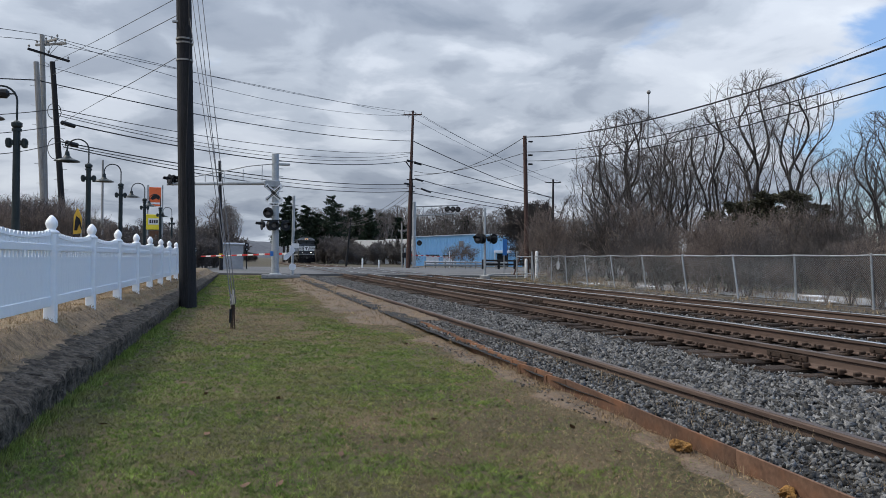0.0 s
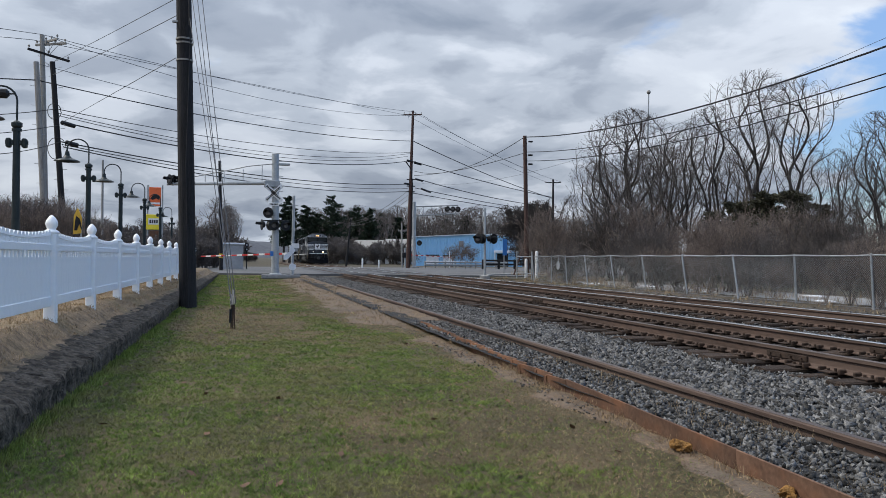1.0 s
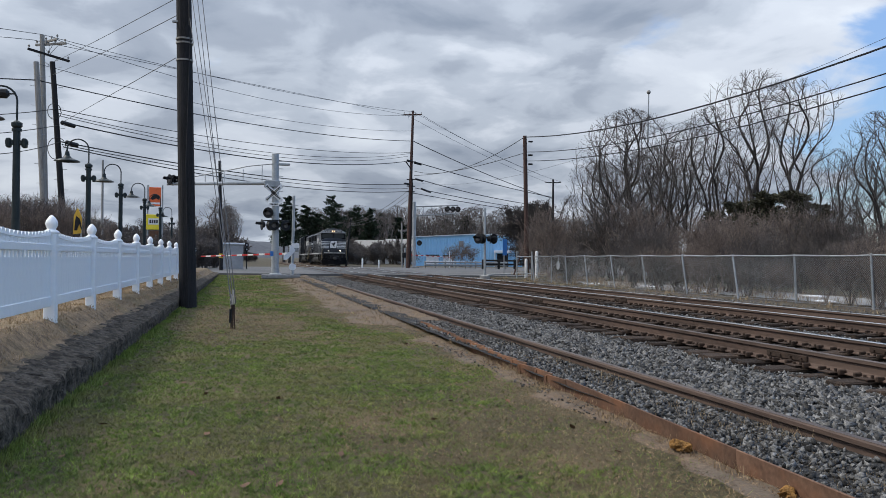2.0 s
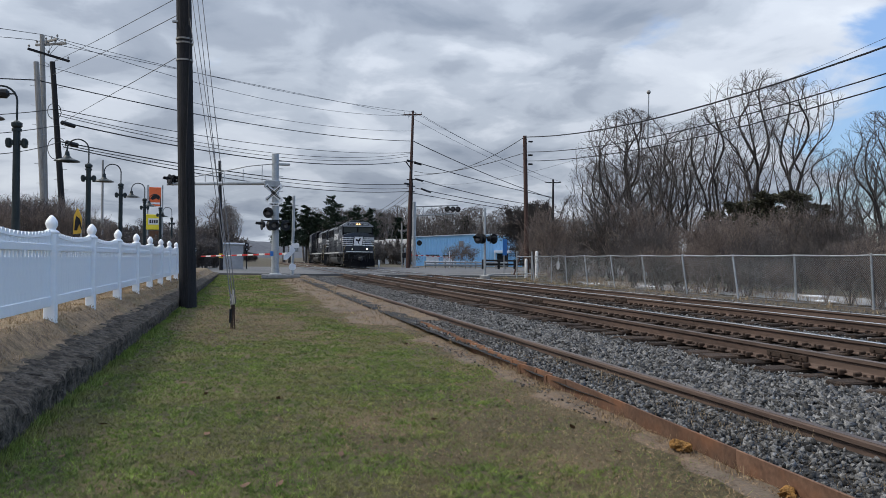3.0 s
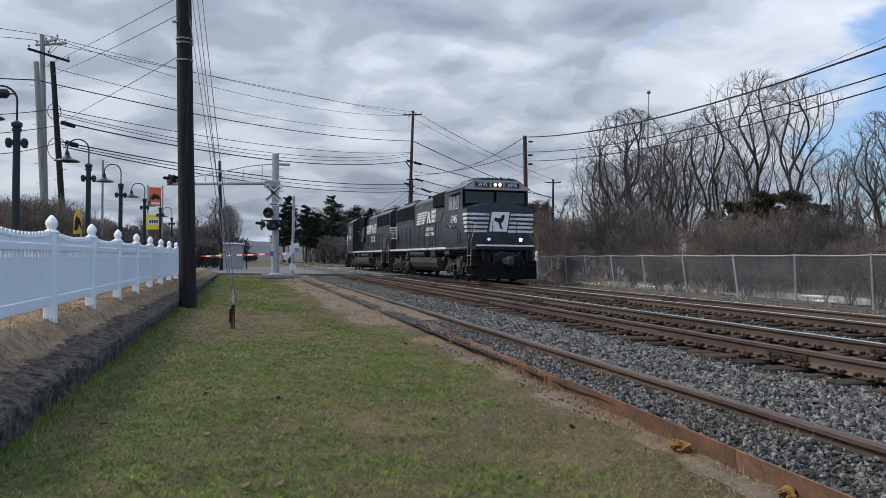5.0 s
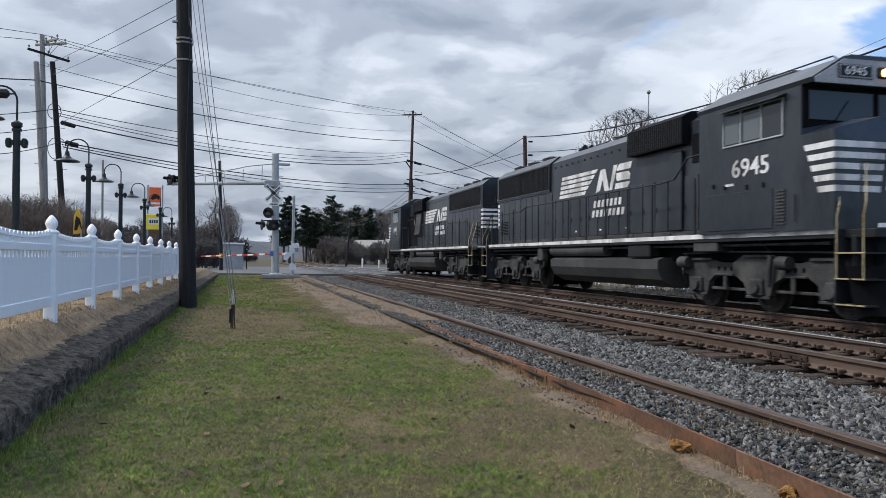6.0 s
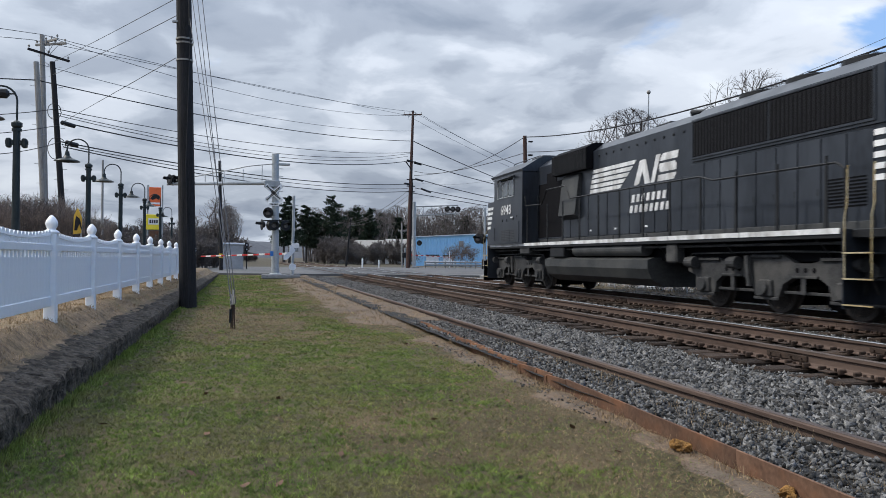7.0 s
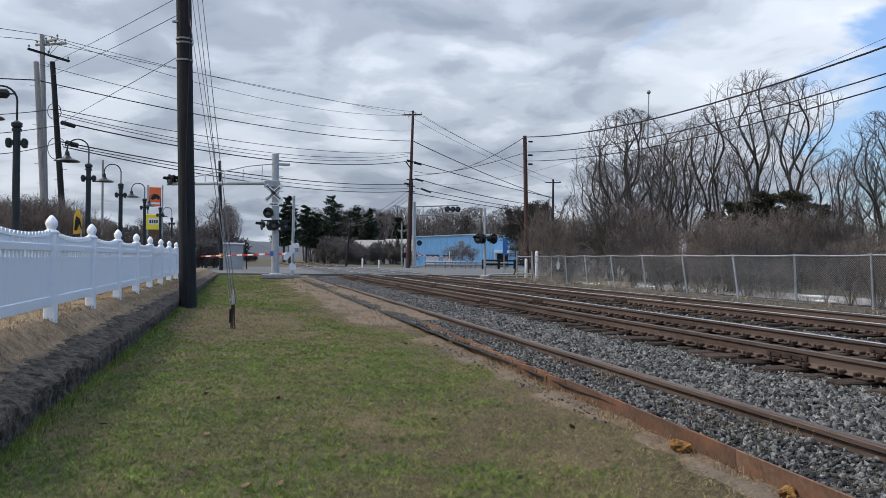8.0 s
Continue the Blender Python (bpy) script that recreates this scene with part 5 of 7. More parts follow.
span((-10.40, 33.62, 4.84), (-8.70, 41.44, 6.56), 0.18, 0.018, "cable")
span((-1.66, 19.99, 7.31), (-9.86, 43.81, 10.81), 0.04, 0.010, "cablegrey")
span((-1.66, 19.99, 6.88), (-9.15, 41.56, 9.82), 0.07, 0.010, "cablegrey")
span((-1.65, 19.99, 5.85), (-8.66, 41.43, 7.50), 0.00, 0.010, "cablegrey")
span((16.58, 81.43, 16.34), (41.23, 103.00, 11.98), 0.39, 0.018, "cablegrey")
span((17.34, 81.24, 16.65), (42.23, 102.74, 12.31), 0.45, 0.018, "cablegrey")
span((18.16, 81.03, 16.35), (43.24, 102.48, 12.00), 0.62, 0.018, "cablegrey")
span((17.36, 81.23, 13.51), (42.25, 102.74, 9.59), 0.35, 0.044, "cable")
span((17.62, 81.17, 11.28), (42.25, 102.74, 9.75), 0.22, 0.044, "cable")
span((17.63, 81.16, 9.53), (42.26, 102.74, 8.39), 0.40, 0.044, "cable")
span((17.64, 81.16, 8.51), (42.26, 102.73, 7.75), 0.26, 0.037, "cable")
span((17.06, 81.31, 8.02), (42.27, 102.73, 7.20), 0.11, 0.037, "cable")
span((18.08, 49.05, 9.17), (17.51, 81.19, 10.31), 1.06, 0.022, "cable")
span((18.09, 49.05, 8.11), (17.51, 81.19, 9.83), 0.32, 0.022, "cable")
span((16.88, 81.35, 8.20), (13.73, 104.87, 5.77), 0.56, 0.020, "cablegrey")
span((16.89, 81.35, 7.72), (13.65, 104.88, 5.54), 0.63, 0.020, "cablegrey")
span((17.01, 81.32, 7.36), (13.58, 104.90, 5.31), 0.72, 0.020, "cablegrey")
span((18.1, 48.9, 9.15), (18.47, -4.0, 9.6), 2.05, 0.033, "cable")
span((18.1, 48.9, 8.15), (18.47, -4.0, 8.6), 1.85, 0.022, "cable")
span((18.1, 48.9, 7.55), (18.47, -4.0, 8.2), 1.75, 0.022, "cable")
span((18.3, 81.0, 9.0), (18.6, -4.0, 10.4), 2.9, 0.008, "cablegrey")
for at, dr, ln in (((17.2, 81.2, 11.35), (-1, -1.4, -0.08), 1.1), ((17.5, 81.2, 11.2), (1, 0.9, -0.08), 1.3), ((17.0, 81.3, 8.9), (-1, -1.4, -0.05), 1.2), ((17.7, 81.2, 9.45), (1, 0.9, -0.08), 1.3), ((18.4, 81.7, 8.5), (1, 0.9, -0.2), 1.8),
                   ((-8.7, 41.4, 7.5), (0.54, 0.84, -0.06), 0.9), ((-8.5, 41.5, 6.55), (0.54, 0.84, -0.06), 0.8)):
    splice(at, dr, ln, 0.11)


# ---------- crossing signals ----------
def flasher(parent, at, face):
    """A round warning lamp: black backing disc, hood and unlit lens, greyed for reflected light. face: unit direction
    that it faces.
    """
    f = Vector(face).normalized()
    m = Matrix.Translation(at) @ f.to_track_quat("Z", "Y").to_matrix().to_4x4()
    bm = lathe(bmesh.new(), [(0.30, 0.0), (0.30, 0.025), (0.16, 0.03), (0.16, -0.12), (0.08, -0.18)][::-1], seg=20, m=m)
    b = part("flasher", bm, M["black"], parent)
    h = bmesh.new()
    pts = [(math.cos(a) * 0.16, math.sin(a) * 0.16) for a in [math.pi * k / 10 for k in range(11)]]
    va = [h.verts.new(m @ Vector((x, y, 0.03))) for x, y in pts]
    vb = [h.verts.new(m @ Vector((x, y * 0.9 + 0.02, 0.33))) for x, y in pts]
    for k in range(10):
        h.faces.new((va[k], va[k + 1], vb[k + 1], vb[k]))
    bmesh.ops.solidify(h, geom=h.faces[:], thickness=0.01)
    part("hood", h, M["black"], b)
    part("lens", lathe(bmesh.new(), [(0.145, 0.02), (0.14, 0.04), (0.08, 0.06), (0.01, 0.065)], seg=16, m=m), M["lens"], b)


def gate_arm(parent, a, b):
    a, b = Vector(a), Vector(b)
    n = 16
    for k in range(n):
        p, q = a.lerp(b, k / n), a.lerp(b, (k + 1) / n)
        h = 0.055 - 0.025 * k / n
        m = Matrix.Translation((p + q) / 2) @ (b - a).to_track_quat("X", "Z").to_matrix().to_4x4()
        ln = (q - p).length / 2
        part("arm_band", B((-ln, -0.02, -h), (ln, 0.02, h), 0.004, m), M["red"] if k % 2 else M["white"], parent)


def build_signals():
    # near cantilever mast
    m = empty("cantilever_signal", (1.72, 44.5, -0.08))
    tagged(m, "grey steel crossing-signal mast with an overhanging arm", "crossing signal")
    part("footing", B((-0.75, -0.45, -0.1), (0.65, 0.45, 0.12), 0.03), M["concrete"], m)
    part("mast", R((0, 0, 0), (-0.06, 0, 6.85), 0.205, 0.19, 20), M["aluminium"], m)
    part("flange", lathe(bmesh.new(), [(0.36, 0), (0.36, 0.05), (0.23, 0.10), (0.21, 0.4)], (0, 0, 0.1), 16), M["aluminium"], m)
    part("top_bracket", B((-0.25, -0.12, 6.22), (0.75, 0.1, 6.36), 0.03), M["aluminium"], m)
    part("arm_clamp", B((-0.65, -0.25, 4.98), (0.2, 0.25, 5.35), 0.03), M["steel"], m)
    part("arm", TUBE([(-0.2, 0, 5.22), (-3.0, 0.72, 5.18), (-5.9, 1.47, 5.12)], [0.11, 0.10, 0.08], 10), M["aluminium"], m)
    part("top_chord", TUBE([(-0.2, 0, 6.3), (-1.6, 0.4, 6.15), (-2.0, 0.5, 6.05), (-5.4, 1.35, 5.35)], 0.03, 6), M["steel"], m)
    for t in (0.1, 0.28, 0.46, 0.64, 0.8):
        x, y = -0.2 - 5.7 * t, 1.47 * t
        part("arm_strut", R((x, y, 5.2), (x, y, 6.25 - 0.95 * t if t > 0.2 else 6.2), 0.022, seg=6), M["steel"], m)
    for k in range(8):
        part("climbing_step", B((0.16, -0.03, 3.5 + k * 0.42), (0.36, 0.03, 3.53 + k * 0.42)), M["steel"], m)
    for x, z in ((-5.75, 5.35), (-5.2, 5.4)):
        flasher(m, (x, 1.25, z), (-0.8, -0.5, 0))
        flasher(m, (x + 0.15, 1.55, z), (0.6, 0.8, 0))
    for x, y, z, f in ((-0.42, -0.25, 3.55, (-0.4, -0.9, 0)), (-0.15, 0.3, 3.55, (0.7, 0.7, 0)), (-0.75, -0.2, 2.88, (-0.97, -0.25, 0)), (-0.12, -0.34, 2.86, (0.2, -0.98, 0)), (0.52, -0.28, 2.86, (0.5, -0.85, 0)), (-0.3, 0.3, 2.88, (0.7, 0.7, 0))):
        flasher(m, (x, y, z), f)
    part("lamp_bracket", TUBE([(-0.75, -0.1, 3.1), (0, -0.22, 3.14), (0.55, -0.2, 3.1)], 0.035, 6), M["black"], m)
    for a in (45, -45):
        mm = Matrix.Translation((-0.13, -0.25, 4.65)) @ Matrix.Rotation(radians(a), 4, "Y")
        b = part("crossbuck", B((-0.62, -0.012, -0.11), (0.62, 0.012, 0.11), 0.004, mm), M["white"], m, "white crossbuck board")
        for s in (-1, 1):
            for k in range(5 if s < 0 else 4):
                u = s * (0.16 + 0.09 * k)
                part("letter_bar", B((u - 0.03, -0.018, -0.06), (u + 0.03, -0.013, 0.06), 0, mm), M["black"], b)
    sg = part("track_count_sign", B((-0.37, -0.25, 3.93), (0.15, -0.235, 4.12), 0.004), M["white"], m)
    for k in range(5):
        part("letter_bar", B((-0.30 + k * 0.08, -0.258, 3.98), (-0.25 + k * 0.08, -0.252, 4.07)), M["black"], sg)
    part("notice", B((-0.30, -0.23, 1.15), (-0.12, -0.22, 1.42)), M["bluesign"], m)
    # gate mechanism, lowered arm
    g = empty("crossing_gate", (2.69, 45.24, -0.08))
    tagged(g, "lowered crossing gate with red and white striped arm", "crossing gate")
    part("footing", B((-0.35, -0.3, -0.1), (0.45, 0.3, 0.1), 0.03), M["concrete"], g)
    part("post", R((0, 0, 0.05), (0.06, 0, 4.6), 0.085, 0.075, 14), M["aluminium"], g)
    part("post_arm", R((-0.35, 0.0, 4.02), (0.3, 0, 4.06), 0.03), M["aluminium"], g)
    part("gate_motor", B((-0.18, -0.2, 1.42), (0.32, 0.2, 1.78), 0.04), M["steel"], g)
    part("counterweight", PR([(-0.5, 0.95), (-0.3, 0.95), (0.15, 1.45), (0.0, 1.75), (-0.15, 1.7), (-0.18, 1.4), (-0.5, 1.2)], "y", -0.28, -0.2), M["whitetrim"], g)
    part("base_box", R((0, -0.15, 0.55), (0, -0.3, 0.55), 0.2, seg=14), M["whitetrim"], g)
    part("notice_plate", B((-0.05, -0.22, 1.62), (0.36, -0.21, 1.88)), M["white"], g)
    gate_arm(g, (-0.2, 0.2, 1.30), (-5.33, 7.04, 1.10))
    # signal across the tracks
    r = empty("crossing_signal", (13.79, 43.95, -0.12))
    tagged(r, "grey crossing signal post with two pairs of lamps", "crossing signal")
    part("post", R((0, 0, 0), (-0.03, 0, 4.15), 0.075, 0.07, 14), M["aluminium"], r)
    part("footing", lathe(bmesh.new(), [(0.3, -0.1), (0.3, 0.12), (0.1, 0.2)], (0, 0, 0), 14), M["concrete"], r)
    part("cross_tube", R((-0.55, 0, 2.42), (0.55, 0, 2.42), 0.035), M["black"], r)
    for x, f in ((-0.42, (-0.8, -0.6, 0)), (-0.20, (0.75, 0.6, 0)), (0.30, (0.9, -0.2, 0)), (0.55, (-0.4, 0.9, 0))):
        flasher(r, (x, 0, 2.32), f)
    # far cantilever with its gate
    f = empty("cantilever_signal", (18.23, 84.1, -0.05))
    tagged(f, "distant cantilever crossing signal with a truss arm", "crossing signal")
    part("mast", R((0, 0, 0), (-0.06, 0, 7.3), 0.21, 0.18, 16), M["aluminium"], f)
    part("footing", B((-0.5, -0.5, -0.1), (0.5, 0.5, 0.15), 0.03), M["concrete"], f)
    for z0, z1 in ((6.75, 6.95), (5.75, 6.05)):
        part("chord", TUBE([(0, 0, z0), (4.6, -1.15, z1)], 0.07, 6), M["steel"], f)
    for k in range(6):
        u = k / 5
        part("truss_post", R((4.6 * u, -1.15 * u, 5.78 + 0.28 * u), (4.6 * u, -1.15 * u, 6.75 + 0.2 * u), 0.035, seg=6), M["steel"], f)
        if k < 5:
            part("truss_diagonal", R((4.6 * u, -1.15 * u, 5.78 + 0.28 * u), (4.6 * (u + 0.2), -1.15 * (u + 0.2), 6.75 + 0.2 * u), 0.022, seg=5), M["steel"], f)
    for x in (3.4, 4.0, 4.6):
        flasher(f, (x, -1.3, 6.5), (-0.5, -0.86, 0))
    for x, y in ((-0.6, -0.1), (0.5, -0.3)):
        flasher(f, (x, y, 2.75), (-0.6, -0.8, 0))
    fg = empty("crossing_gate", (17.25, 84.4, -0.05))
    tagged(fg, "distant lowered crossing gate with striped arm", "crossing gate")
    part("post", R((0, 0, 0), (0, 0, 2.2), 0.08), M["aluminium"], fg)
    part("gate_motor", B((-0.3, -0.2, 1.1), (0.3, 0.2, 1.7), 0.05), M["black"], fg)
    gate_arm(fg, (0.2, -0.3, 1.45), (4.85, -1.3, 1.20))
    part("arm_rest", R((4.75, -1.25, 0), (4.75, -1.25, 1.9), 0.06), M["white"], fg)
    # small block signal near the hut
    b = empty("block_signal", (0.25, 69.5, -0.1))
    tagged(b, "small dark block signal with two round heads", "signal")
    part("post", R((0, 0, 0), (0, 0, 2.2), 0.05), M["black"], b)
    for z in (1.75, 2.15):
        part("head", R((0, -0.08, z), (0, 0.05, z), 0.17, seg=16), M["black"], b)
        part("lens", R((0, -0.1, z), (0, -0.08, z), 0.07, seg=12), M["lamplens"], b)


# ---------- street lamps, signs ----------
def street_lamp(at, top=4.2, label="dark green street lamp with a gooseneck arm"):
    l = empty("street_lamp", at)
    tagged(l, label, "street lamp", group="lamps along the path")
    h = top - at[2]
    part("post", R((0, 0, 0), (0, 0, h), 0.10, 0.085, 12), M["lampgreen"], l)
    part("base", lathe(bmesh.new(), [(0.22, 0), (0.22, 0.1), (0.14, 0.25), (0.12, 0.6), (0.1, 0.7)], seg=12), M["lampgreen"], l)
    part("post_cap", lathe(bmesh.new(), [(0.12, 0), (0.12, 0.05), (0.09, 0.08), (0.13, 0.12), (0.13, 0.2), (0.04, 0.26)], (0, 0, h - 0.1), 12), M["lampgreen"], l)
    part("banner_bracket", B((-0.26, -0.05, h - 0.45), (0.26, 0.05, h - 0.33), 0.02), M["lampgreen"], l)
    for s in (-1, 1):
        part("bracket_clamp", B((s * 0.18 - 0.06, -0.08, h - 0.52), (s * 0.18 + 0.06, 0.08, h - 0.28), 0.03), M["lampgreen"], l)
    arc = [(0, 0, h), (0, 0, h + 0.65)] + [(-0.36 + 0.36 * math.cos(a), 0, h + 0.65 + 0.36 * math.sin(a)) for a in [math.pi * k / 10 for k in range(1, 11)]] + [(-0.72, 0, h + 0.50)]
    part("gooseneck", TUBE(arc, 0.025, 8), M["lampgreen"], l)
    part("shade", lathe(bmesh.new(), [(0.05, 0.28), (0.07, 0.26), (0.09, 0.12), (0.16, 0.04), (0.42, -0.06), (0.44, -0.09), (0.40, -0.085), (0.1, 0.0)], (-0.72, 0, h + 0.28), 20), M["lampgreen"], l)
    return l


def build_street():
    splice((-6.6, 21.0, 4.92), (1, 0.15, 0.05), 1.0, 0.12)
    span((-13.0, 20.0, 4.6), (-5.55, 21.3, 5.0), 0.05, 0.02, "cable")
    for x, y, z in ((-5.51, 21.43, 0.27), (-5.47, 30.5, 0.27), (-5.5, 38.36, 0.27), (-5.57, 47.87, 0.2), (-5.52, 56.11, -0.16), (-6.02, 70.69, -0.16)):
        street_lamp((x, y, z))
    s = empty("roadside_sign", (-7.75, 74.23, -0.16))
    tagged(s, "tall roadside sign with orange and yellow panels", "sign")
    for x in (-0.62, 0.62):
        part("post", B((x - 0.06, -0.06, 0), (x + 0.06, 0.06, 7.55), 0.01), M["steel"], s)
    p = part("orange_panel", B((-0.52, -0.12, 5.65), (0.50, 0.06, 7.35), 0.02), M["orangesign"], s, "orange sign panel")
    part("panel_shape", PR([(-0.4, 6.3), (-0.25, 6.6), (0.1, 6.75), (0.4, 6.55), (0.35, 6.2), (0.1, 6.35), (-0.2, 6.2)], "y", -0.135, -0.125), M["black"], p)
    part("panel_bar", B((-0.42, -0.135, 5.82), (0.40, -0.125, 5.98)), M["white"], p)
    p = part("yellow_panel", B((-0.80, -0.14, 3.55), (0.42, 0.06, 4.90), 0.02), M["yellowsign"], s, "yellow sign panel")
    part("panel_board", B((-0.55, -0.155, 4.0), (0.32, -0.145, 4.55)), M["white"], p)
    for k in range(4):
        part("panel_bar", B((-0.45 + k * 0.19, -0.165, 4.12), (-0.32 + k * 0.19, -0.157, 4.42)), M["black"], p)
    part("lower_panel", B((-0.45, -0.14, 2.6), (0.42, 0.06, 3.45), 0.02), M["rust"], s)
    y = empty("warning_sign", (-4.95, 26.04, 0.28))
    tagged(y, "bent yellow warning sign on a thin post", "sign")
    part("post", R((0.06, 0.05, 0), (0.09, 0.05, 2.0), 0.025), M["steel"], y)
    f = part("face", PR([(-0.13, 1.38), (0.10, 1.42), (0.12, 1.9), (-0.01, 2.2), (-0.12, 1.95)], "y", -0.03, -0.01), M["yellow"], y)
    part("symbol", PR([(-0.10, 1.5), (-0.02, 1.5), (0.04, 1.7), (0.10, 1.52), (0.12, 1.55), (0.06, 1.85), (-0.04, 1.95), (-0.08, 1.8)], "y", -0.045, -0.035), M["pole"], f)
    b = empty("blue_sign", (19.4, 56.9, -0.05))
    tagged(b, "tall narrow blue sign on a post", "sign")
    part("post", R((0, 0.03, 0), (0, 0.03, 2.4), 0.04), M["steel"], b)
    part("face", B((-0.13, -0.02, 1.35), (0.22, 0.0, 2.6), 0.01), M["bluesign"], b)


# ---------- buildings ----------
def build_blue_hall():
    a, b = Vector((25.3, 117.4, -0.16)), Vector((41.6, 113.3, -0.16))
    d = (b - a).normalized()
    W = (b - a).length
    h = empty("blue_hall", a)
    h.matrix_basis = Matrix.Translation(a) @ Matrix.Rotation(math.atan2(d.y, d.x), 4, "Z")
    tagged(h, "low bright-blue sheet-metal warehouse with white eaves", "warehouse")
    part("wall", PR([(0, 0), (W, 0), (W, 4.72), (W * 0.55, 4.86), (0, 4.38)], "y", 0, 18), M["bluewall"], h)
    rib = bpy.data.meshes.new("wall_rib")
    bm = PR([(-0.10, 0), (0.10, 0), (0.06, -0.07), (-0.06, -0.07)], "z", 0.05, 4.2)
    bm.to_mesh(rib)
    bm.free()
    rib.materials.append(M["bluewall"])
    k = 0.3
    while k < W - 0.2:
        o = new("wall_rib", rib)
        o.parent = h
        o.location = (k, 0, 0)
        k += 0.42
    part("roof", PR([(-0.25, 4.39), (W * 0.55, 4.89), (W + 0.25, 4.74), (W + 0.25, 4.86), (W * 0.55, 5.01), (-0.25, 4.51)], "y", -0.3, 18.3), M["whitetrim"], h)
    for x0, x1, z0, z1 in ((2.0, 3.9, 0.2, 1.6), (4.6, 6.3, 0.2, 1.55)):
        w = part("dock_door", B((x0, -0.14, z0), (x1, -0.10, z1), 0.02), M["whitetrim"], h, "white dock door")
        part("dock_hood", B((x0 - 0.1, -0.4, z1), (x1 + 0.1, -0.08, z1 + 0.16), 0.02), M["pole"], w)
    for x0, x1, z0, z1 in ((7.0, 7.7, 3.0, 3.9),):
        w = part("window", B((x0, -0.12, z0), (x1, -0.09, z1)), M["steel"], h)
        part("pane", B((x0 + 0.08, -0.135, z0 + 0.08), (x1 - 0.08, -0.12, z1 - 0.08)), M["concrete"], w)
    e = part("entrance_canopy", B((12.4, -1.0, 2.1), (15.0, -0.1, 2.5), 0.03), M["whitetrim"], h, "white entrance canopy")
    part("entrance_door", B((12.9, -0.13, 0.0), (14.6, -0.09, 2.0), 0.01), M["darkglass"], h)
    part("canopy_post", R((12.5, -0.9, 0), (12.5, -0.9, 2.1), 0.06), M["white"], e)
    # roadside guard rail
    g = empty("guard_rail", (18.9, 81.9, -0.1))
    tagged(g, "galvanised guard rail along the far road", "guard rail")
    for k in range(9):
        part("post", B((k * 1.05, -0.28 * k - 0.08, 0), (k * 1.05 + 0.12, -0.28 * k + 0.08, 0.85)), M["polegrey"], g)
    for z in (0.42, 0.72):
        part("rail", TUBE([(0, -0.1, z), (8.6, -2.36, z)], 0.09, 6), M["steel"], g)
    g = empty("timber_rail", (24.0, 77.5, -0.1))
    tagged(g, "dark timber rail fence beside the far road", "rail fence")
    for k in range(5):
        part("post", B((k * 1.6, -0.4 * k - 0.1, 0), (k * 1.6 + 0.2, -0.4 * k + 0.1, 1.05)), M["pole"], g)
    for z in (0.55, 0.95):
        part("rail", TUBE([(0, -0.1, z), (6.6, -1.75, z)], 0.1, 6), M["pole"], g)


def small_house(x, y, w, dpt, hgt, rz, wall, label):
    h = empty("house", (x, y, -0.16), rz)
    tagged(h, label, "house", group="far buildings")
    part("wall", B((-w / 2, -dpt / 2, 0), (w / 2, dpt / 2, hgt)), wall, h)
    part("roof", PR([(-dpt / 2 - 0.3, hgt), (dpt / 2 + 0.3, hgt), (0, hgt + dpt * 0.22)], "x", -w / 2 - 0.2, w / 2 + 0.2), M["polegrey"], h)
    n = max(2, int(w / 2.6))
    for k in range(n):
        u = -w / 2 + (k + 0.5) * w / n
        win = part("window", B((u - 0.5, -dpt / 2 - 0.04, hgt * 0.38), (u + 0.5, -dpt / 2 - 0.01, hgt * 0.78)), M["whitetrim"], h)
        part("pane", B((u - 0.42, -dpt / 2 - 0.05, hgt * 0.38 + 0.08), (u + 0.42, -dpt / 2 - 0.04, hgt * 0.78 - 0.08)), M["darkglass"], win)


def build_buildings():
    build_blue_hall()
    s = empty("signal_hut", (-0.92, 68.4, -0.16))
    tagged(s, "small grey railway signal hut with a flat roof", "hut")
    part("wall", B((-0.9, -0.8, 0.1), (0.9, 1.2, 2.2), 0.02), M["shed"], s)
    part("roof", B((-1.0, -0.95, 2.2), (1.0, 1.3, 2.34), 0.03), M["whitetrim"], s)
    part("door", B((-0.35, -0.83, 0.15), (0.45, -0.80, 2.05), 0.01), M["shed"], s)
    part("plinth", B((-1.1, -1.0, 0), (1.1, 1.4, 0.1)), M["concrete"], s)
    small_house(23.0, 156, 9, 8, 3.0, -14, M["polegrey"], "long low grey house among bare trees")
    small_house(30.5, 150, 7, 7, 3.4, -14, M["whitetrim"], "white low house half hidden by trees")
    for x, y, h in ((12.6, 84.9, 0.95), (14.6, 86.0, 0.8)):
        o = part("marker_post", lathe(bmesh.new(), [(0.09, 0), (0.09, h), (0.05, h + 0.06)], (x, y, -0.05), 10), M["white"])
        tagged(o, "short white marker post near the road edge", "marker post", group="marker posts")


build_signals()
build_street()
build_buildings()


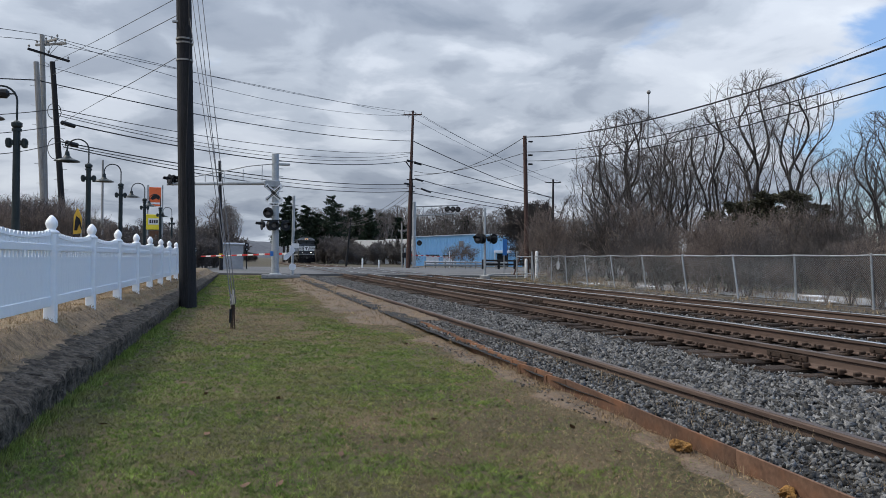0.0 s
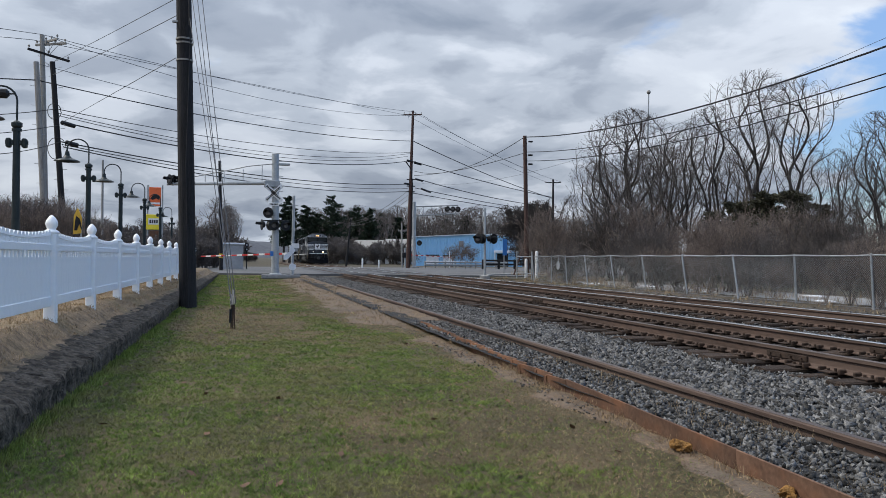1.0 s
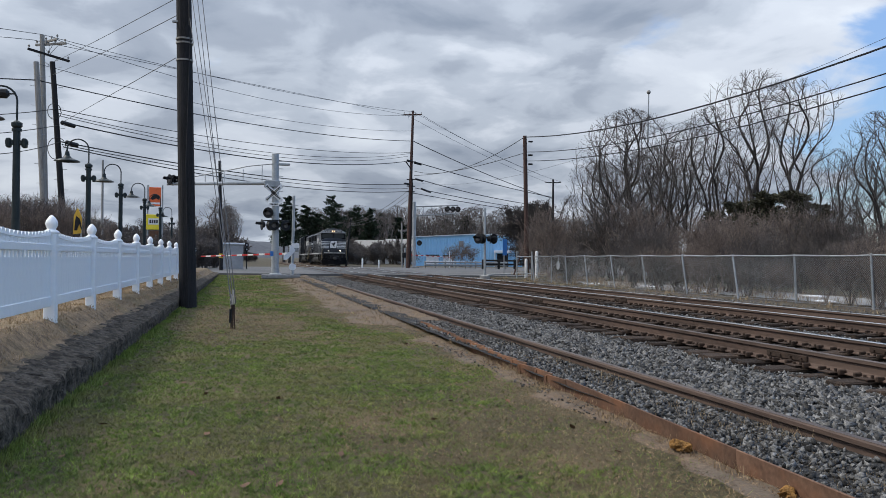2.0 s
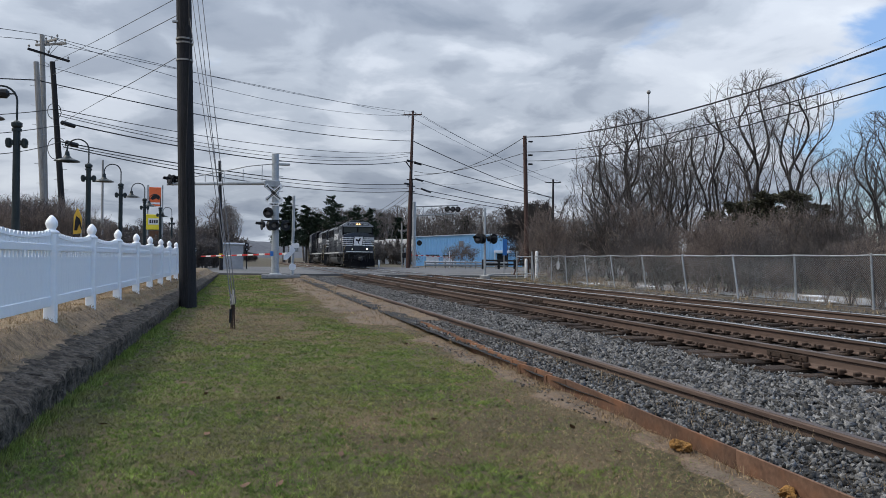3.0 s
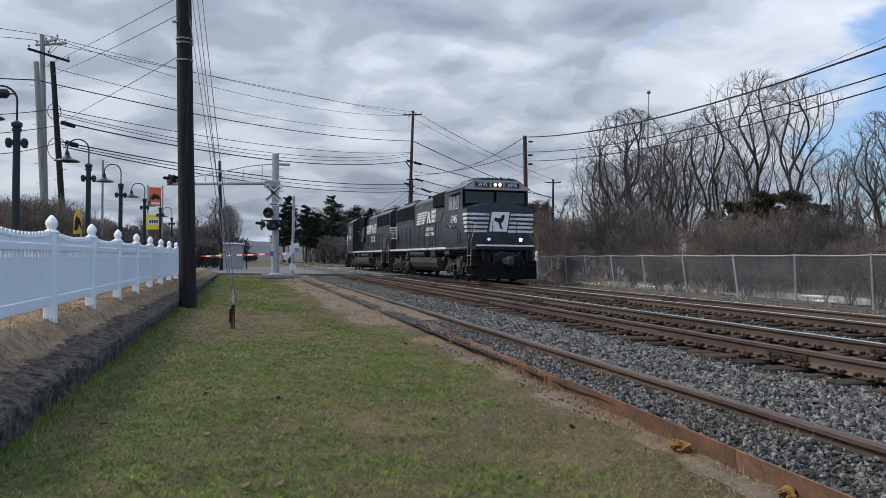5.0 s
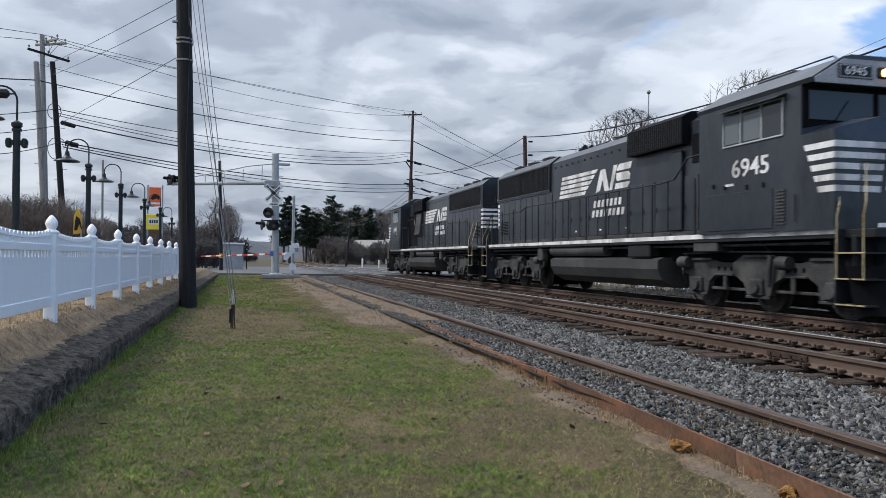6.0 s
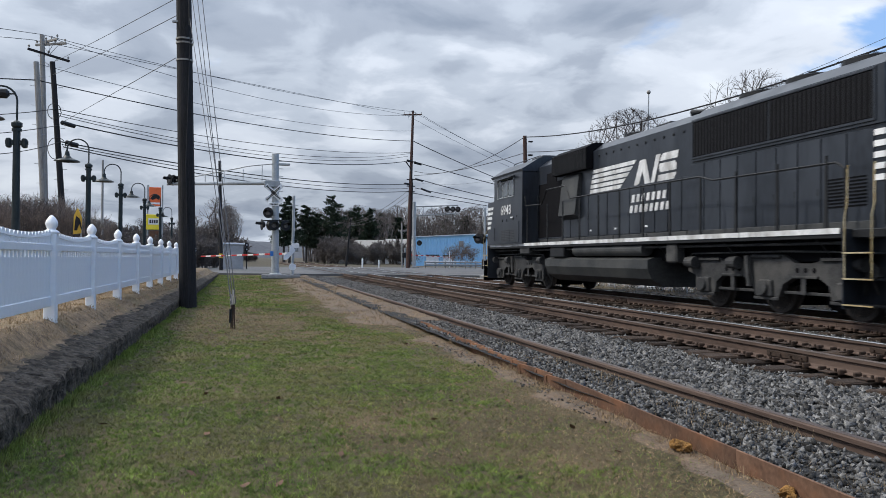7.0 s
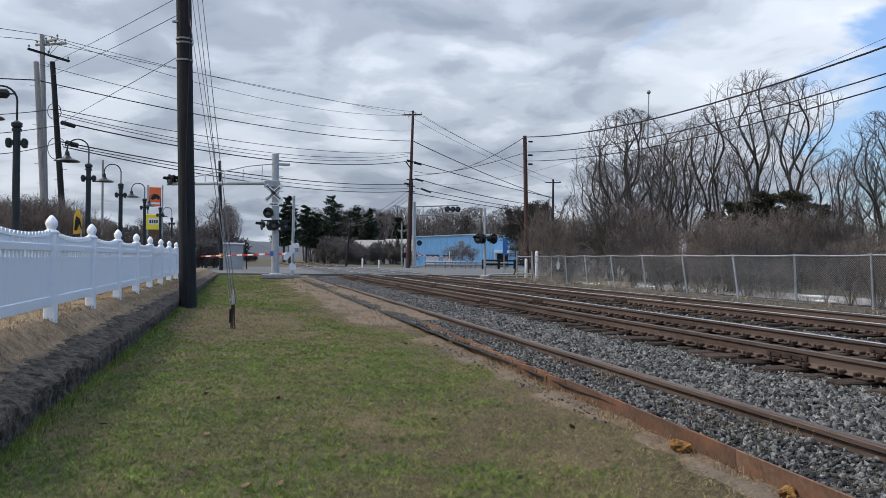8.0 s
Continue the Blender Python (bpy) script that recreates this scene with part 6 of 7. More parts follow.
# ---------- trees and brush ----------
def tubes_np(segs, sides):
    """Segments (p0, p1, r0, r1) as one mesh of tapered prisms."""
    a = np.array([(*s[0], *s[1], s[2], s[3]) for s in segs])
    p0, p1, r0, r1 = a[:, 0:3], a[:, 3:6], a[:, 6], a[:, 7]
    d = p1 - p0
    d /= np.linalg.norm(d, axis=1)[:, None] + 1e-9
    ref = np.where(np.abs(d[:, 2:3]) < 0.9, np.array([[0, 0, 1.0]]), np.array([[1.0, 0, 0]]))
    u = np.cross(d, ref)
    u /= np.linalg.norm(u, axis=1)[:, None]
    w = np.cross(d, u)
    ang = 2 * np.pi * np.arange(sides) / sides
    off = u[:, None, :] * np.cos(ang)[None, :, None] + w[:, None, :] * np.sin(ang)[None, :, None]
    va, vb = p0[:, None] + off * r0[:, None, None], p1[:, None] + off * r1[:, None, None]
    v = np.concatenate([va, vb], 1).reshape(-1, 3)
    n = len(a)
    base = (np.arange(n) * 2 * sides)[:, None]
    k = np.arange(sides)
    f = np.stack([base + k, base + (k + 1) % sides, base + sides + (k + 1) % sides, base + sides + k], -1).reshape(-1, 4)
    return v, f


def grow(rng, out, p, d, length, r, level, last, spread, lift, kids):
    """A branch that wanders, tapers and forks; out collects (p0, p1, r0, r1, level)."""
    n = 5 if level < 2 else 3 if level < last else 2
    step = length / n
    side0 = rng.uniform(0, 6.28)
    for i in range(n):
        d = (d + Vector((rng.gauss(0, 1), rng.gauss(0, 1), rng.gauss(0, 1) + lift)) * (0.10 + 0.05 * level)).normalized()
        q = p + d * step
        ra, rb = r * (1 - 0.62 * i / n), r * (1 - 0.62 * (i + 1) / n)
        out.append((p, q, ra, rb, level))
        p = q
        if level < last and (i > 0 or level > 0):
            m = kids[level]
            cnt = int(m) + (rng.random() < m - int(m))
            for k in range(cnt):
                side0 += 2.4
                o = d.orthogonal().normalized()
                o = Matrix.Rotation(side0 + rng.uniform(-0.4, 0.4), 3, d) @ o
                a = spread * rng.uniform(0.7, 1.25)
                c = (d * math.cos(a) + o * math.sin(a)).normalized()
                grow(rng, out, p - d * step * rng.uniform(0, 0.5), c, length * rng.uniform(0.45, 0.70) * (1 - 0.30 * i / n), max(rb * 0.62, 0.006), level + 1, last, spread, lift, kids)


def tree_meshes(seed, height, spread, lift, kids, last=4, stems=1, r0=0.16, fat=1.0, lean=0.15, first=0.55):
    rng = random.Random(seed)
    segs = []
    for s in range(stems):
        d = Vector((rng.gauss(0, lean), rng.gauss(0, lean), 1)).normalized()
        p = Vector((rng.gauss(0, 0.18) * (stems > 1), rng.gauss(0, 0.18) * (stems > 1), -0.1))
        grow(rng, segs, p, d, height * first, r0, 0, last, spread, lift, kids)
    top = max(s[1].z for s in segs)
    k = height / top
    big = [(s[0] * k, s[1] * k, s[2], s[3]) for s in segs if s[4] < 2]
    small = [(s[0] * k, s[1] * k, max(s[2], 0.006 * fat), max(s[3], 0.004 * fat)) for s in segs if s[4] >= 2]
    return mesh_np("trunk", *tubes_np(big, 7)), mesh_np("crown", *tubes_np(small, 3))


def crown_tree(seed, height, envelope, n, fork=0.3, stems=1, leaf=0.007, lean=0.0, droop=0.0):
    """A tree grown to fill a crown: each tip joins the nearest limb by a curved shoot; limbs thicken by what they carry.
    envelope(u): crown radius over height, for u from 0 at the fork to 1 at the top."""
    rr = np.random.RandomState(seed)
    P, par, dirs = [], [], []
    for k in range(stems):
        p = np.array([rr.normal(0, 0.12), rr.normal(0, 0.12), -0.1]) * (stems > 1) + np.array([0, 0, -0.1])
        d = np.array([rr.normal(0, 0.16) * (stems > 1) + lean, rr.normal(0, 0.16) * (stems > 1), 1.0])
        for i in range(9):
            P.append(p.copy())
            par.append(len(P) - 2 if i else -1)
            d = d + rr.normal(0, 0.05, 3) * np.array([1, 1, 0])
            d /= np.linalg.norm(d)
            dirs.append(d.copy())
            p = p + d * height * (fork + 0.22) / 8
    u = rr.uniform(0, 1, n) ** 0.8
    rad = np.array([envelope(x) for x in u]) * np.sqrt(rr.uniform(0.02, 1, n))
    th = rr.uniform(0, 2 * np.pi, n)
    lump = 1 + 0.20 * np.sin(3 * th + seed) + 0.12 * np.sin(5 * th + 7 * u)
    tips = np.stack([rad * lump * np.cos(th) + lean * height * u * 0.6, rad * lump * np.sin(th), height * (fork + (1 - fork) * u)], -1)
    base = np.array([0, 0, height * fork * 0.9])
    order = np.argsort(np.linalg.norm(tips - base, axis=1) * rr.uniform(0.55, 1.2, n))
    cap = len(P) + 4 * n + 10
    A, D = np.zeros((cap, 3)), np.zeros((cap, 3))
    m = len(P)
    A[:m], D[:m] = P, dirs
    for t in tips[order]:
        v = t - A[:m]
        dist = np.linalg.norm(v, axis=1) + 1e-6
        cosa = np.einsum("ij,ij->i", v, D[:m]) / dist
        k = int(np.argmin(dist * (1.55 - cosa) + 1.4 * np.maximum(0, A[:m, 2] - t[2])))
        ln = dist[k]
        q = 4 if ln > 1.2 else 3 if ln > 0.5 else 2
        a, d0 = A[k], D[k]
        mid = a + (d0 * 0.40 + v[k] / ln * 0.60) * ln * 0.45 + rr.normal(0, 0.05, 3) * ln
        prev = k
        for i in range(1, q + 1):
            f = i / q
            x = a * (1 - f) ** 2 + 2 * mid * f * (1 - f) + t * f * f + rr.normal(0, 0.035, 3) * ln * (i < q)
            x[2] -= droop * ln * f * f
            d = x - A[prev]
            d = d / (np.linalg.norm(d) + 1e-6) + 0.45 * v[k] / ln + np.array([0, 0, 0.12])
            A[m], D[m] = x, d / np.linalg.norm(d)
            par.append(prev)
            prev = m
            m += 1
    E = 2.25
    load = np.zeros(m)
    kids = np.zeros(m, int)
    for i in range(m):
        if par[i] >= 0:
            kids[par[i]] += 1
    load[kids == 0] = leaf ** E
    for i in range(m - 1, 0, -1):
        if par[i] >= 0:
            load[par[i]] += load[i]
    R_ = load ** (1 / E)
    # limbs straighten as they thicken: each joint eases towards the line of its heaviest shoot
    up, heavy = np.array(par[:m]), np.full(m, -1)
    for i in range(m):
        j = up[i]
        if j >= 0 and (heavy[j] < 0 or load[i] > load[heavy[j]]):
            heavy[j] = i
    inner = np.where((up >= 0) & (heavy >= 0))[0]
    for _ in range(14):
        A[inner] = 0.5 * A[inner] + 0.25 * (A[up[inner]] + A[heavy[inner]])
    big, small = [], []
    for i in range(m):
        j = par[i]
        if j >= 0:
            seg = (A[j], A[i], min(R_[j], R_[i] * 1.35), R_[i])
            (big if R_[i] > leaf * 5 else small).append(seg)
    return mesh_np("trunk", *tubes_np(big, 6)), mesh_np("crown", *tubes_np(small, 3))


def tree_thing(name, meshes, bark, twig, label, category, group):
    t = empty(name)
    tagged(t, label, category, group=group)
    part("trunk", meshes[0], bark, t)
    part("crown", meshes[1], twig, t)
    return t


def spot(px_turn, depth):
    """Ground place at an angle (degrees right of the line of track) and a depth from the eye."""
    a = radians(px_turn)
    dd = depth / math.cos(a - TURN)
    return dd * math.sin(a), dd * math.cos(a)


def put(t, x, y, rz, s, z=-0.16, first=False):
    m = Matrix.Translation((x, y, z)) @ Matrix.Rotation(radians(rz), 4, "Z") @ Matrix.Scale(s, 4)
    if first:
        t.matrix_basis = m
        return t
    return copy_thing(t, m @ Matrix.Scale(1 / t.scale.x, 4))


def needle_mesh(seed, height, width, tiers, per, size, droop=0.25, ragged=0.35, low=0.2):
    """Boughs in whorls round a stem, each set with slender sprays; gaps stay between the boughs."""
    r = np.random.RandomState(seed)
    nb = tiers * 7
    tb = np.clip(np.floor(r.uniform(0, 1, nb) * tiers) / tiers + r.normal(0, 0.02, nb), 0, 1)
    ab = r.uniform(0, 2 * np.pi, nb)
    lb = width * ((1 - tb) ** 0.65 + 0.10) * (1 - ragged + ragged * 1.5 * r.uniform(0, 1, nb))
    k = r.randint(0, nb, tiers * per)
    n = len(k)
    u = r.uniform(0.05, 1.0, n) ** 0.7
    rad = lb[k] * u
    spread = 0.16 * lb[k] * (1.15 - u) + 0.05
    z = height * (low + (1 - low) * tb[k]) - droop * rad + 0.25 * rad * u + r.normal(0, 1, n) * spread * 0.55
    c = np.stack([rad * np.cos(ab[k]) + r.normal(0, 1, n) * spread, rad * np.sin(ab[k]) + r.normal(0, 1, n) * spread, np.maximum(z, 0.05)], -1)
    d = np.stack([np.cos(ab[k]) + r.normal(0, 0.6, n), np.sin(ab[k]) + r.normal(0, 0.6, n), r.normal(0.2, 0.4, n)], -1)
    d /= np.linalg.norm(d, axis=1)[:, None]
    s = np.cross(d, r.normal(0, 1, (n, 3)))
    s /= np.linalg.norm(s, axis=1)[:, None]
    L = size * r.uniform(0.6, 1.4, n)[:, None]
    v = np.stack([c - s * L * 0.22, c + s * L * 0.22, c + d * L + s * L * 0.05], 1).reshape(-1, 3)
    return mesh_np("foliage", v, np.arange(n * 3).reshape(-1, 3))


def build_trees():
    rng = random.Random(11)
    dome = lambda w: (lambda u: w * (0.55 + 1.6 * u) * math.sqrt(max(0.0, 1 - u ** 2.2)))
    vase = lambda w: (lambda u: w * (0.18 + 1.0 * u ** 0.9) * (1 if u < 0.82 else math.sqrt(max(0.0, 1 - ((u - 0.82) / 0.18) ** 2))))
    bare = [crown_tree(21, 10.0, dome(2.5), 5200, 0.26, 2, 0.0060, 0.0, 0.03), crown_tree(22, 10.0, dome(1.75), 2900, 0.26, 1, 0.0060, 0.08, 0.0),
            crown_tree(23, 10.0, vase(1.9), 2100, 0.26, 2, 0.0060), crown_tree(24, 10.0, dome(1.45), 2500, 0.32, 2, 0.0060, -0.06)]
    protos = [tree_thing("bare_tree", m, M["bark"], M["twig"], "tall leafless grey tree with fine branching twigs", "tree", "bare trees beyond the fence") for m in bare]
    used = set()

    def plant(k, turn, depth, h, rz):
        x, y = spot(turn, depth)
        s = h / 10.0
        put(protos[k], x, y, rz, s, first=k not in used)
        used.add(k)
    for k, turn, depth, h, rz in ((0, 27.7, 49, 10.7, 10), (1, 25.4, 56, 8.4, 80), (0, 29.6, 56, 9.4, 200), (1, 32.0, 46, 9.3, 200), (3, 33.4, 44, 9.9, 30), (2, 36.0, 42, 11.5, 60), (2, 38.6, 42.5, 11.2, 235), (1, 41.4, 40, 7.0, 170), (3, 43.8, 41, 9.2, 310),
                                  (3, 23.4, 68, 6.8, 140), (0, 46.2, 42, 9.4, 20), (3, 30.8, 44, 7.6, 170), (1, 42.6, 46, 7.6, 70), (1, 34.6, 52, 8.4, 20), (1, 28.6, 44, 7.4, 110), (3, 25.9, 50, 7.6, 250)):
        plant(k, turn, depth, h, rz)
    # brush: many thin stems
    brush = [tree_meshes(s, 4.0, 0.42, 0.30, (1.4, 1.6, 1.5), 3, 9, 0.028, 0.9, 0.30, 0.75) for s in (41, 42, 43)]
    bp = [tree_thing("brush_shrub", m, M["twigred"] if i != 1 else M["twig"], M["twigred"] if i != 1 else M["twig"], "dense leafless brown brush shrub behind the fence", "shrub", "brush along the fence") for i, m in enumerate(brush)]
    seen = set()
    for i in range(50):
        k = rng.randrange(3)
        turn = 21.5 + 26 * (i + rng.uniform(-0.5, 0.5)) / 50
        depth = rng.uniform(27, 46) if turn > 26 else rng.uniform(42, 60)
        x, y = spot(turn, depth)
        if x < 16.2:
            x = 16.2 + rng.uniform(0, 2)
        put(bp[k], x, y, rng.uniform(0, 360), rng.uniform(0.45, 0.85) * (1.0 if depth < 40 else 1.15) * (1.35 if turn < 31 else 1.0), first=k not in seen)
        seen.add(k)
    for turn, depth, sc in ((34.6, 34, 0.85), (36.0, 33, 0.75), (37.6, 35, 0.9), (38.6, 34, 1.0), (39.6, 33, 1.05), (40.6, 35, 0.95), (41.6, 33, 0.7), (26.5, 43, 1.2), (27.4, 42, 1.3), (28.6, 43, 1.2), (29.4, 41, 0.9)):
        x, y = spot(turn, depth)
        put(bp[rng.randrange(3)], x, y, rng.uniform(0, 360), sc)
    # young saplings through the fence
    for i in range(26):
        k = rng.randrange(3)
        put(bp[k], 15.4 + rng.uniform(0, 0.9), rng.uniform(14, 38), rng.uniform(0, 360), rng.uniform(0.28, 0.55))
    # evergreen mass
    for i, (turn, depth, h, w) in enumerate(((33.4, 42, 3.8, 1.5), (35.0, 41, 4.3, 1.9), (36.8, 41, 4.9, 2.0), (38.4, 40, 4.9, 2.0), (40.2, 41, 4.3, 1.8))):
        x, y = spot(turn, depth)
        c = empty("evergreen_shrub", (x, y, -0.16))
        tagged(c, "dark green ivy-grown evergreen shrub among bare trees", "shrub", group="evergreens beyond the fence")
        part("stem", R((0, 0, -0.05), (0, 0, h * 0.8), 0.1, 0.03, 8), M["bark"], c)
        part("foliage", needle_mesh(60 + i, h, w, 14, 1300, 0.17, 0.0, 0.75, 0.03), M["ivy"], c)
    # dark overgrown tree by the brown pole
    x, y = spot(21.0, 66)
    c = empty("overgrown_tree", (x, y, -0.16))
    tagged(c, "dark vine-covered leafless tree beside the brown pole", "tree")
    mm = tree_meshes(77, 6.3, 0.7, 0.12, (2.0, 2.0, 2.2, 1.9, 1.6), 5, 4, 0.10, 1.8, 0.25, 0.5)
    part("trunk", mm[0], M["bark"], c)
    part("crown", mm[1], M["bark"], c)
    # far wood behind the crossing and along the street
    far = [crown_tree(81, 10.0, dome(1.5), 900, 0.3, 1, 0.013), crown_tree(82, 10.0, dome(1.9), 1100, 0.32, 2, 0.013), crown_tree(83, 10.0, vase(1.7), 800, 0.3, 1, 0.013)]
    fp = [tree_thing("far_tree", m, M["twigfar"], M["twigfar"], "distant leafless tree in the far wood", "tree", "far wood") for m in far]
    seen = set()
    for i in range(200):
        k = rng.randrange(3)
        turn = -13 + 35 * (i + rng.uniform(-0.6, 0.6)) / 200
        depth = rng.uniform(165, 235) if turn > -2 else rng.uniform(100, 150)
        if -0.6 < turn < 2.2:
            continue
        x, y = spot(turn, depth)
        if 3 < x < 15:
            continue
        h = rng.uniform(8, 12.5) * (depth / 200) * (0.95 if turn < -2 else 1.22)
        put(fp[k], x, y, rng.uniform(0, 360), h / 10, first=k not in seen)
        seen.add(k)
    for turn, depth, h in ((-1.75, 92, 8.2), (-3.4, 110, 7.0)):
        x, y = spot(turn, depth)
        put(fp[1], x, y, rng.uniform(0, 360), h / 10)
    # low dense brush at the foot of the far wood
    fb = [tree_meshes(s, 3.0, 0.5, 0.2, (1.6, 1.8, 1.6), 3, 10, 0.05, 4.0, 0.35, 0.7) for s in (91, 92)]
    fbp = [tree_thing("far_brush", m, M["twigfar"], M["twigfar"], "low dense brown brush at the wood's foot", "shrub", "far brush") for m in fb]
    seen = set()
    for i in range(170):
        k = rng.randrange(2)
        turn = -13 + 35 * (i + rng.uniform(-0.5, 0.5)) / 170
        depth = rng.uniform(128, 160) if turn > -1 else rng.uniform(85, 110)
        if -0.4 < turn < 2.6:
            continue
        x, y = spot(turn, depth)
        if 3 < x < 15 or (23 < x < 45 and y < 138):
            continue
        put(fbp[k], x, y, rng.uniform(0, 360), rng.uniform(0.6, 1.9), first=k not in seen)
        seen.add(k)
    for i in range(26):
        x, y = spot(-0.5 + 3.2 * i / 25, 175 + 40 * rng.random())
        if not 3 < x < 15:
            put(fbp[i % 2], x, y, rng.uniform(0, 360), rng.uniform(0.5, 0.9))
    for turn, depth, s in ((-3.2, 66, 1.0), (-2.6, 70, 1.1), (-2.0, 74, 1.0), (-4.3, 66, 1.0), (-6, 60, 1.0)):
        x, y = spot(turn, depth)
        put(fbp[0], x, y, rng.uniform(0, 360), s)
    # hedge of bare shrubs behind the white fence, bush before the hall
    for turn, depth, s in ((-15.6, 27, 0.72), (-14.6, 29, 0.78), (-13.4, 30, 0.80), (-12.6, 28, 0.76), (-11.8, 30, 0.80), (-16.5, 26, 0.7), (-11.0, 32, 0.74), (-10, 36, 0.7), (-13.0, 33, 0.85), (-14.0, 34, 0.85), (-15.2, 33, 0.8)):
        x, y = spot(turn, depth)
        put(bp[0] if rng.random() < 0.6 else bp[1], x, y, rng.uniform(0, 360), s, 0.27)
        put(bp[1], x - 0.8, y + 0.9, rng.uniform(0, 360), s, 0.27)
    for turn, depth, s in ((15.7, 106, 0.95), (15.0, 107, 0.8), (16.4, 108, 0.8), (12.2, 110, 0.6)):
        x, y = spot(turn, depth)
        put(bp[0], x, y, rng.uniform(0, 360), s)
    # pines
    for i, (turn, depth, h, w) in enumerate(((3.2, 165, 14.2, 3.4), (4.4, 172, 12.8, 3.0), (6.2, 170, 15.0, 3.6), (5.2, 176, 11.5, 3.0), (8.0, 178, 12.8, 3.2), (8.9, 172, 12.2, 3.0), (7.3, 182, 12.0, 3.0), (2.8, 160, 12.2, 2.6), (9.8, 180, 11.6, 3.0), (16.0, 180, 11.0, 2.6), (14.6, 186, 10.6, 2.6), (11.0, 184, 11.0, 3.0))):
        x, y = spot(turn, depth)
        c = empty("pine_tree", (x, y, -0.16))
        tagged(c, "distant dark green pine tree with ragged tiers", "tree", group="far pines")
        part("trunk", R((0, 0, 0), (0, 0, h * 0.97), 0.28, 0.05, 8), M["bark"], c)
        part("crown", needle_mesh(100 + i, h, w * 0.85, 13, 700, 0.42, 0.0, 0.85, 0.30), M["needles"], c)
    v, f = grid_sheet(steps(12.7, 16.0, 0.3), steps(2, 47, 0.5), lambda x, y: -0.165 + 0.05 * n2(x, y, 0.9) + 0.03 * n2(x, y, 3.1) - 0.10 * max(0.0, 13.2 - x))
    tagged(part("cinder_verge", mesh_np("cinder_verge", v, f), M["weeds"], smooth=True), "dark weedy cinder verge beside the far track", "verge", kind="structure")
    # gravel path behind the fence
    v, f = grid_sheet([15.9, 16.4, 18.0, 19.2], steps(4, 44, 1.0), lambda x, y: -0.135 + 0.02 * n2(x, y, 1.0))
    tagged(part("gravel_path", mesh_np("gravel_path", v, f), M["concrete"], smooth=True), "pale gravel path behind the chain-link fence", "path", kind="structure")
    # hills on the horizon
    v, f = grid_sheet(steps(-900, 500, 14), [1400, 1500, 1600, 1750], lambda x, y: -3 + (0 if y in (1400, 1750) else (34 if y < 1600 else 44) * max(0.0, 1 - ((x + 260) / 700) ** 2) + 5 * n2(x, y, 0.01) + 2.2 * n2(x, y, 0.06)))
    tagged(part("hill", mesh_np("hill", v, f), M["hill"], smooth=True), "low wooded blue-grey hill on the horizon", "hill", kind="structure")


build_trees()


# ---------- ballast stones, grass, dry stalks ----------
def stones_mesh(r, pts, size):
    """Angular stones: squashed cut octahedra, each turned at random."""
    n = len(pts)
    base = np.array([(1, 0, 0), (-1, 0, 0), (0, 1, 0), (0, -1, 0), (0, 0, 1), (0, 0, -1)], float)
    tri = np.array([(0, 2, 4), (2, 1, 4), (1, 3, 4), (3, 0, 4), (2, 0, 5), (1, 2, 5), (3, 1, 5), (0, 3, 5)])
    jit = base[None] * r.uniform(0.6, 1.2, (n, 6, 1)) + r.normal(0, 0.28, (n, 6, 3))
    q = r.normal(0, 1, (n, 4))
    q /= np.linalg.norm(q, axis=1)[:, None]
    w, x, y, z = q.T
    rot = np.stack([1 - 2 * (y * y + z * z), 2 * (x * y - z * w), 2 * (x * z + y * w), 2 * (x * y + z * w), 1 - 2 * (x * x + z * z), 2 * (y * z - x * w), 2 * (x * z - y * w), 2 * (y * z + x * w), 1 - 2 * (x * x + y * y)], -1).reshape(n, 3, 3)
    v = np.einsum("nij,nkj->nki", rot, jit * np.array([1.0, 0.8, 0.62])) * size[:, None, None] + pts[:, None, :]
    f = (tri[None] + (np.arange(n) * 6)[:, None, None]).reshape(-1, 3)
    return mesh_np("stones", v.reshape(-1, 3), f)


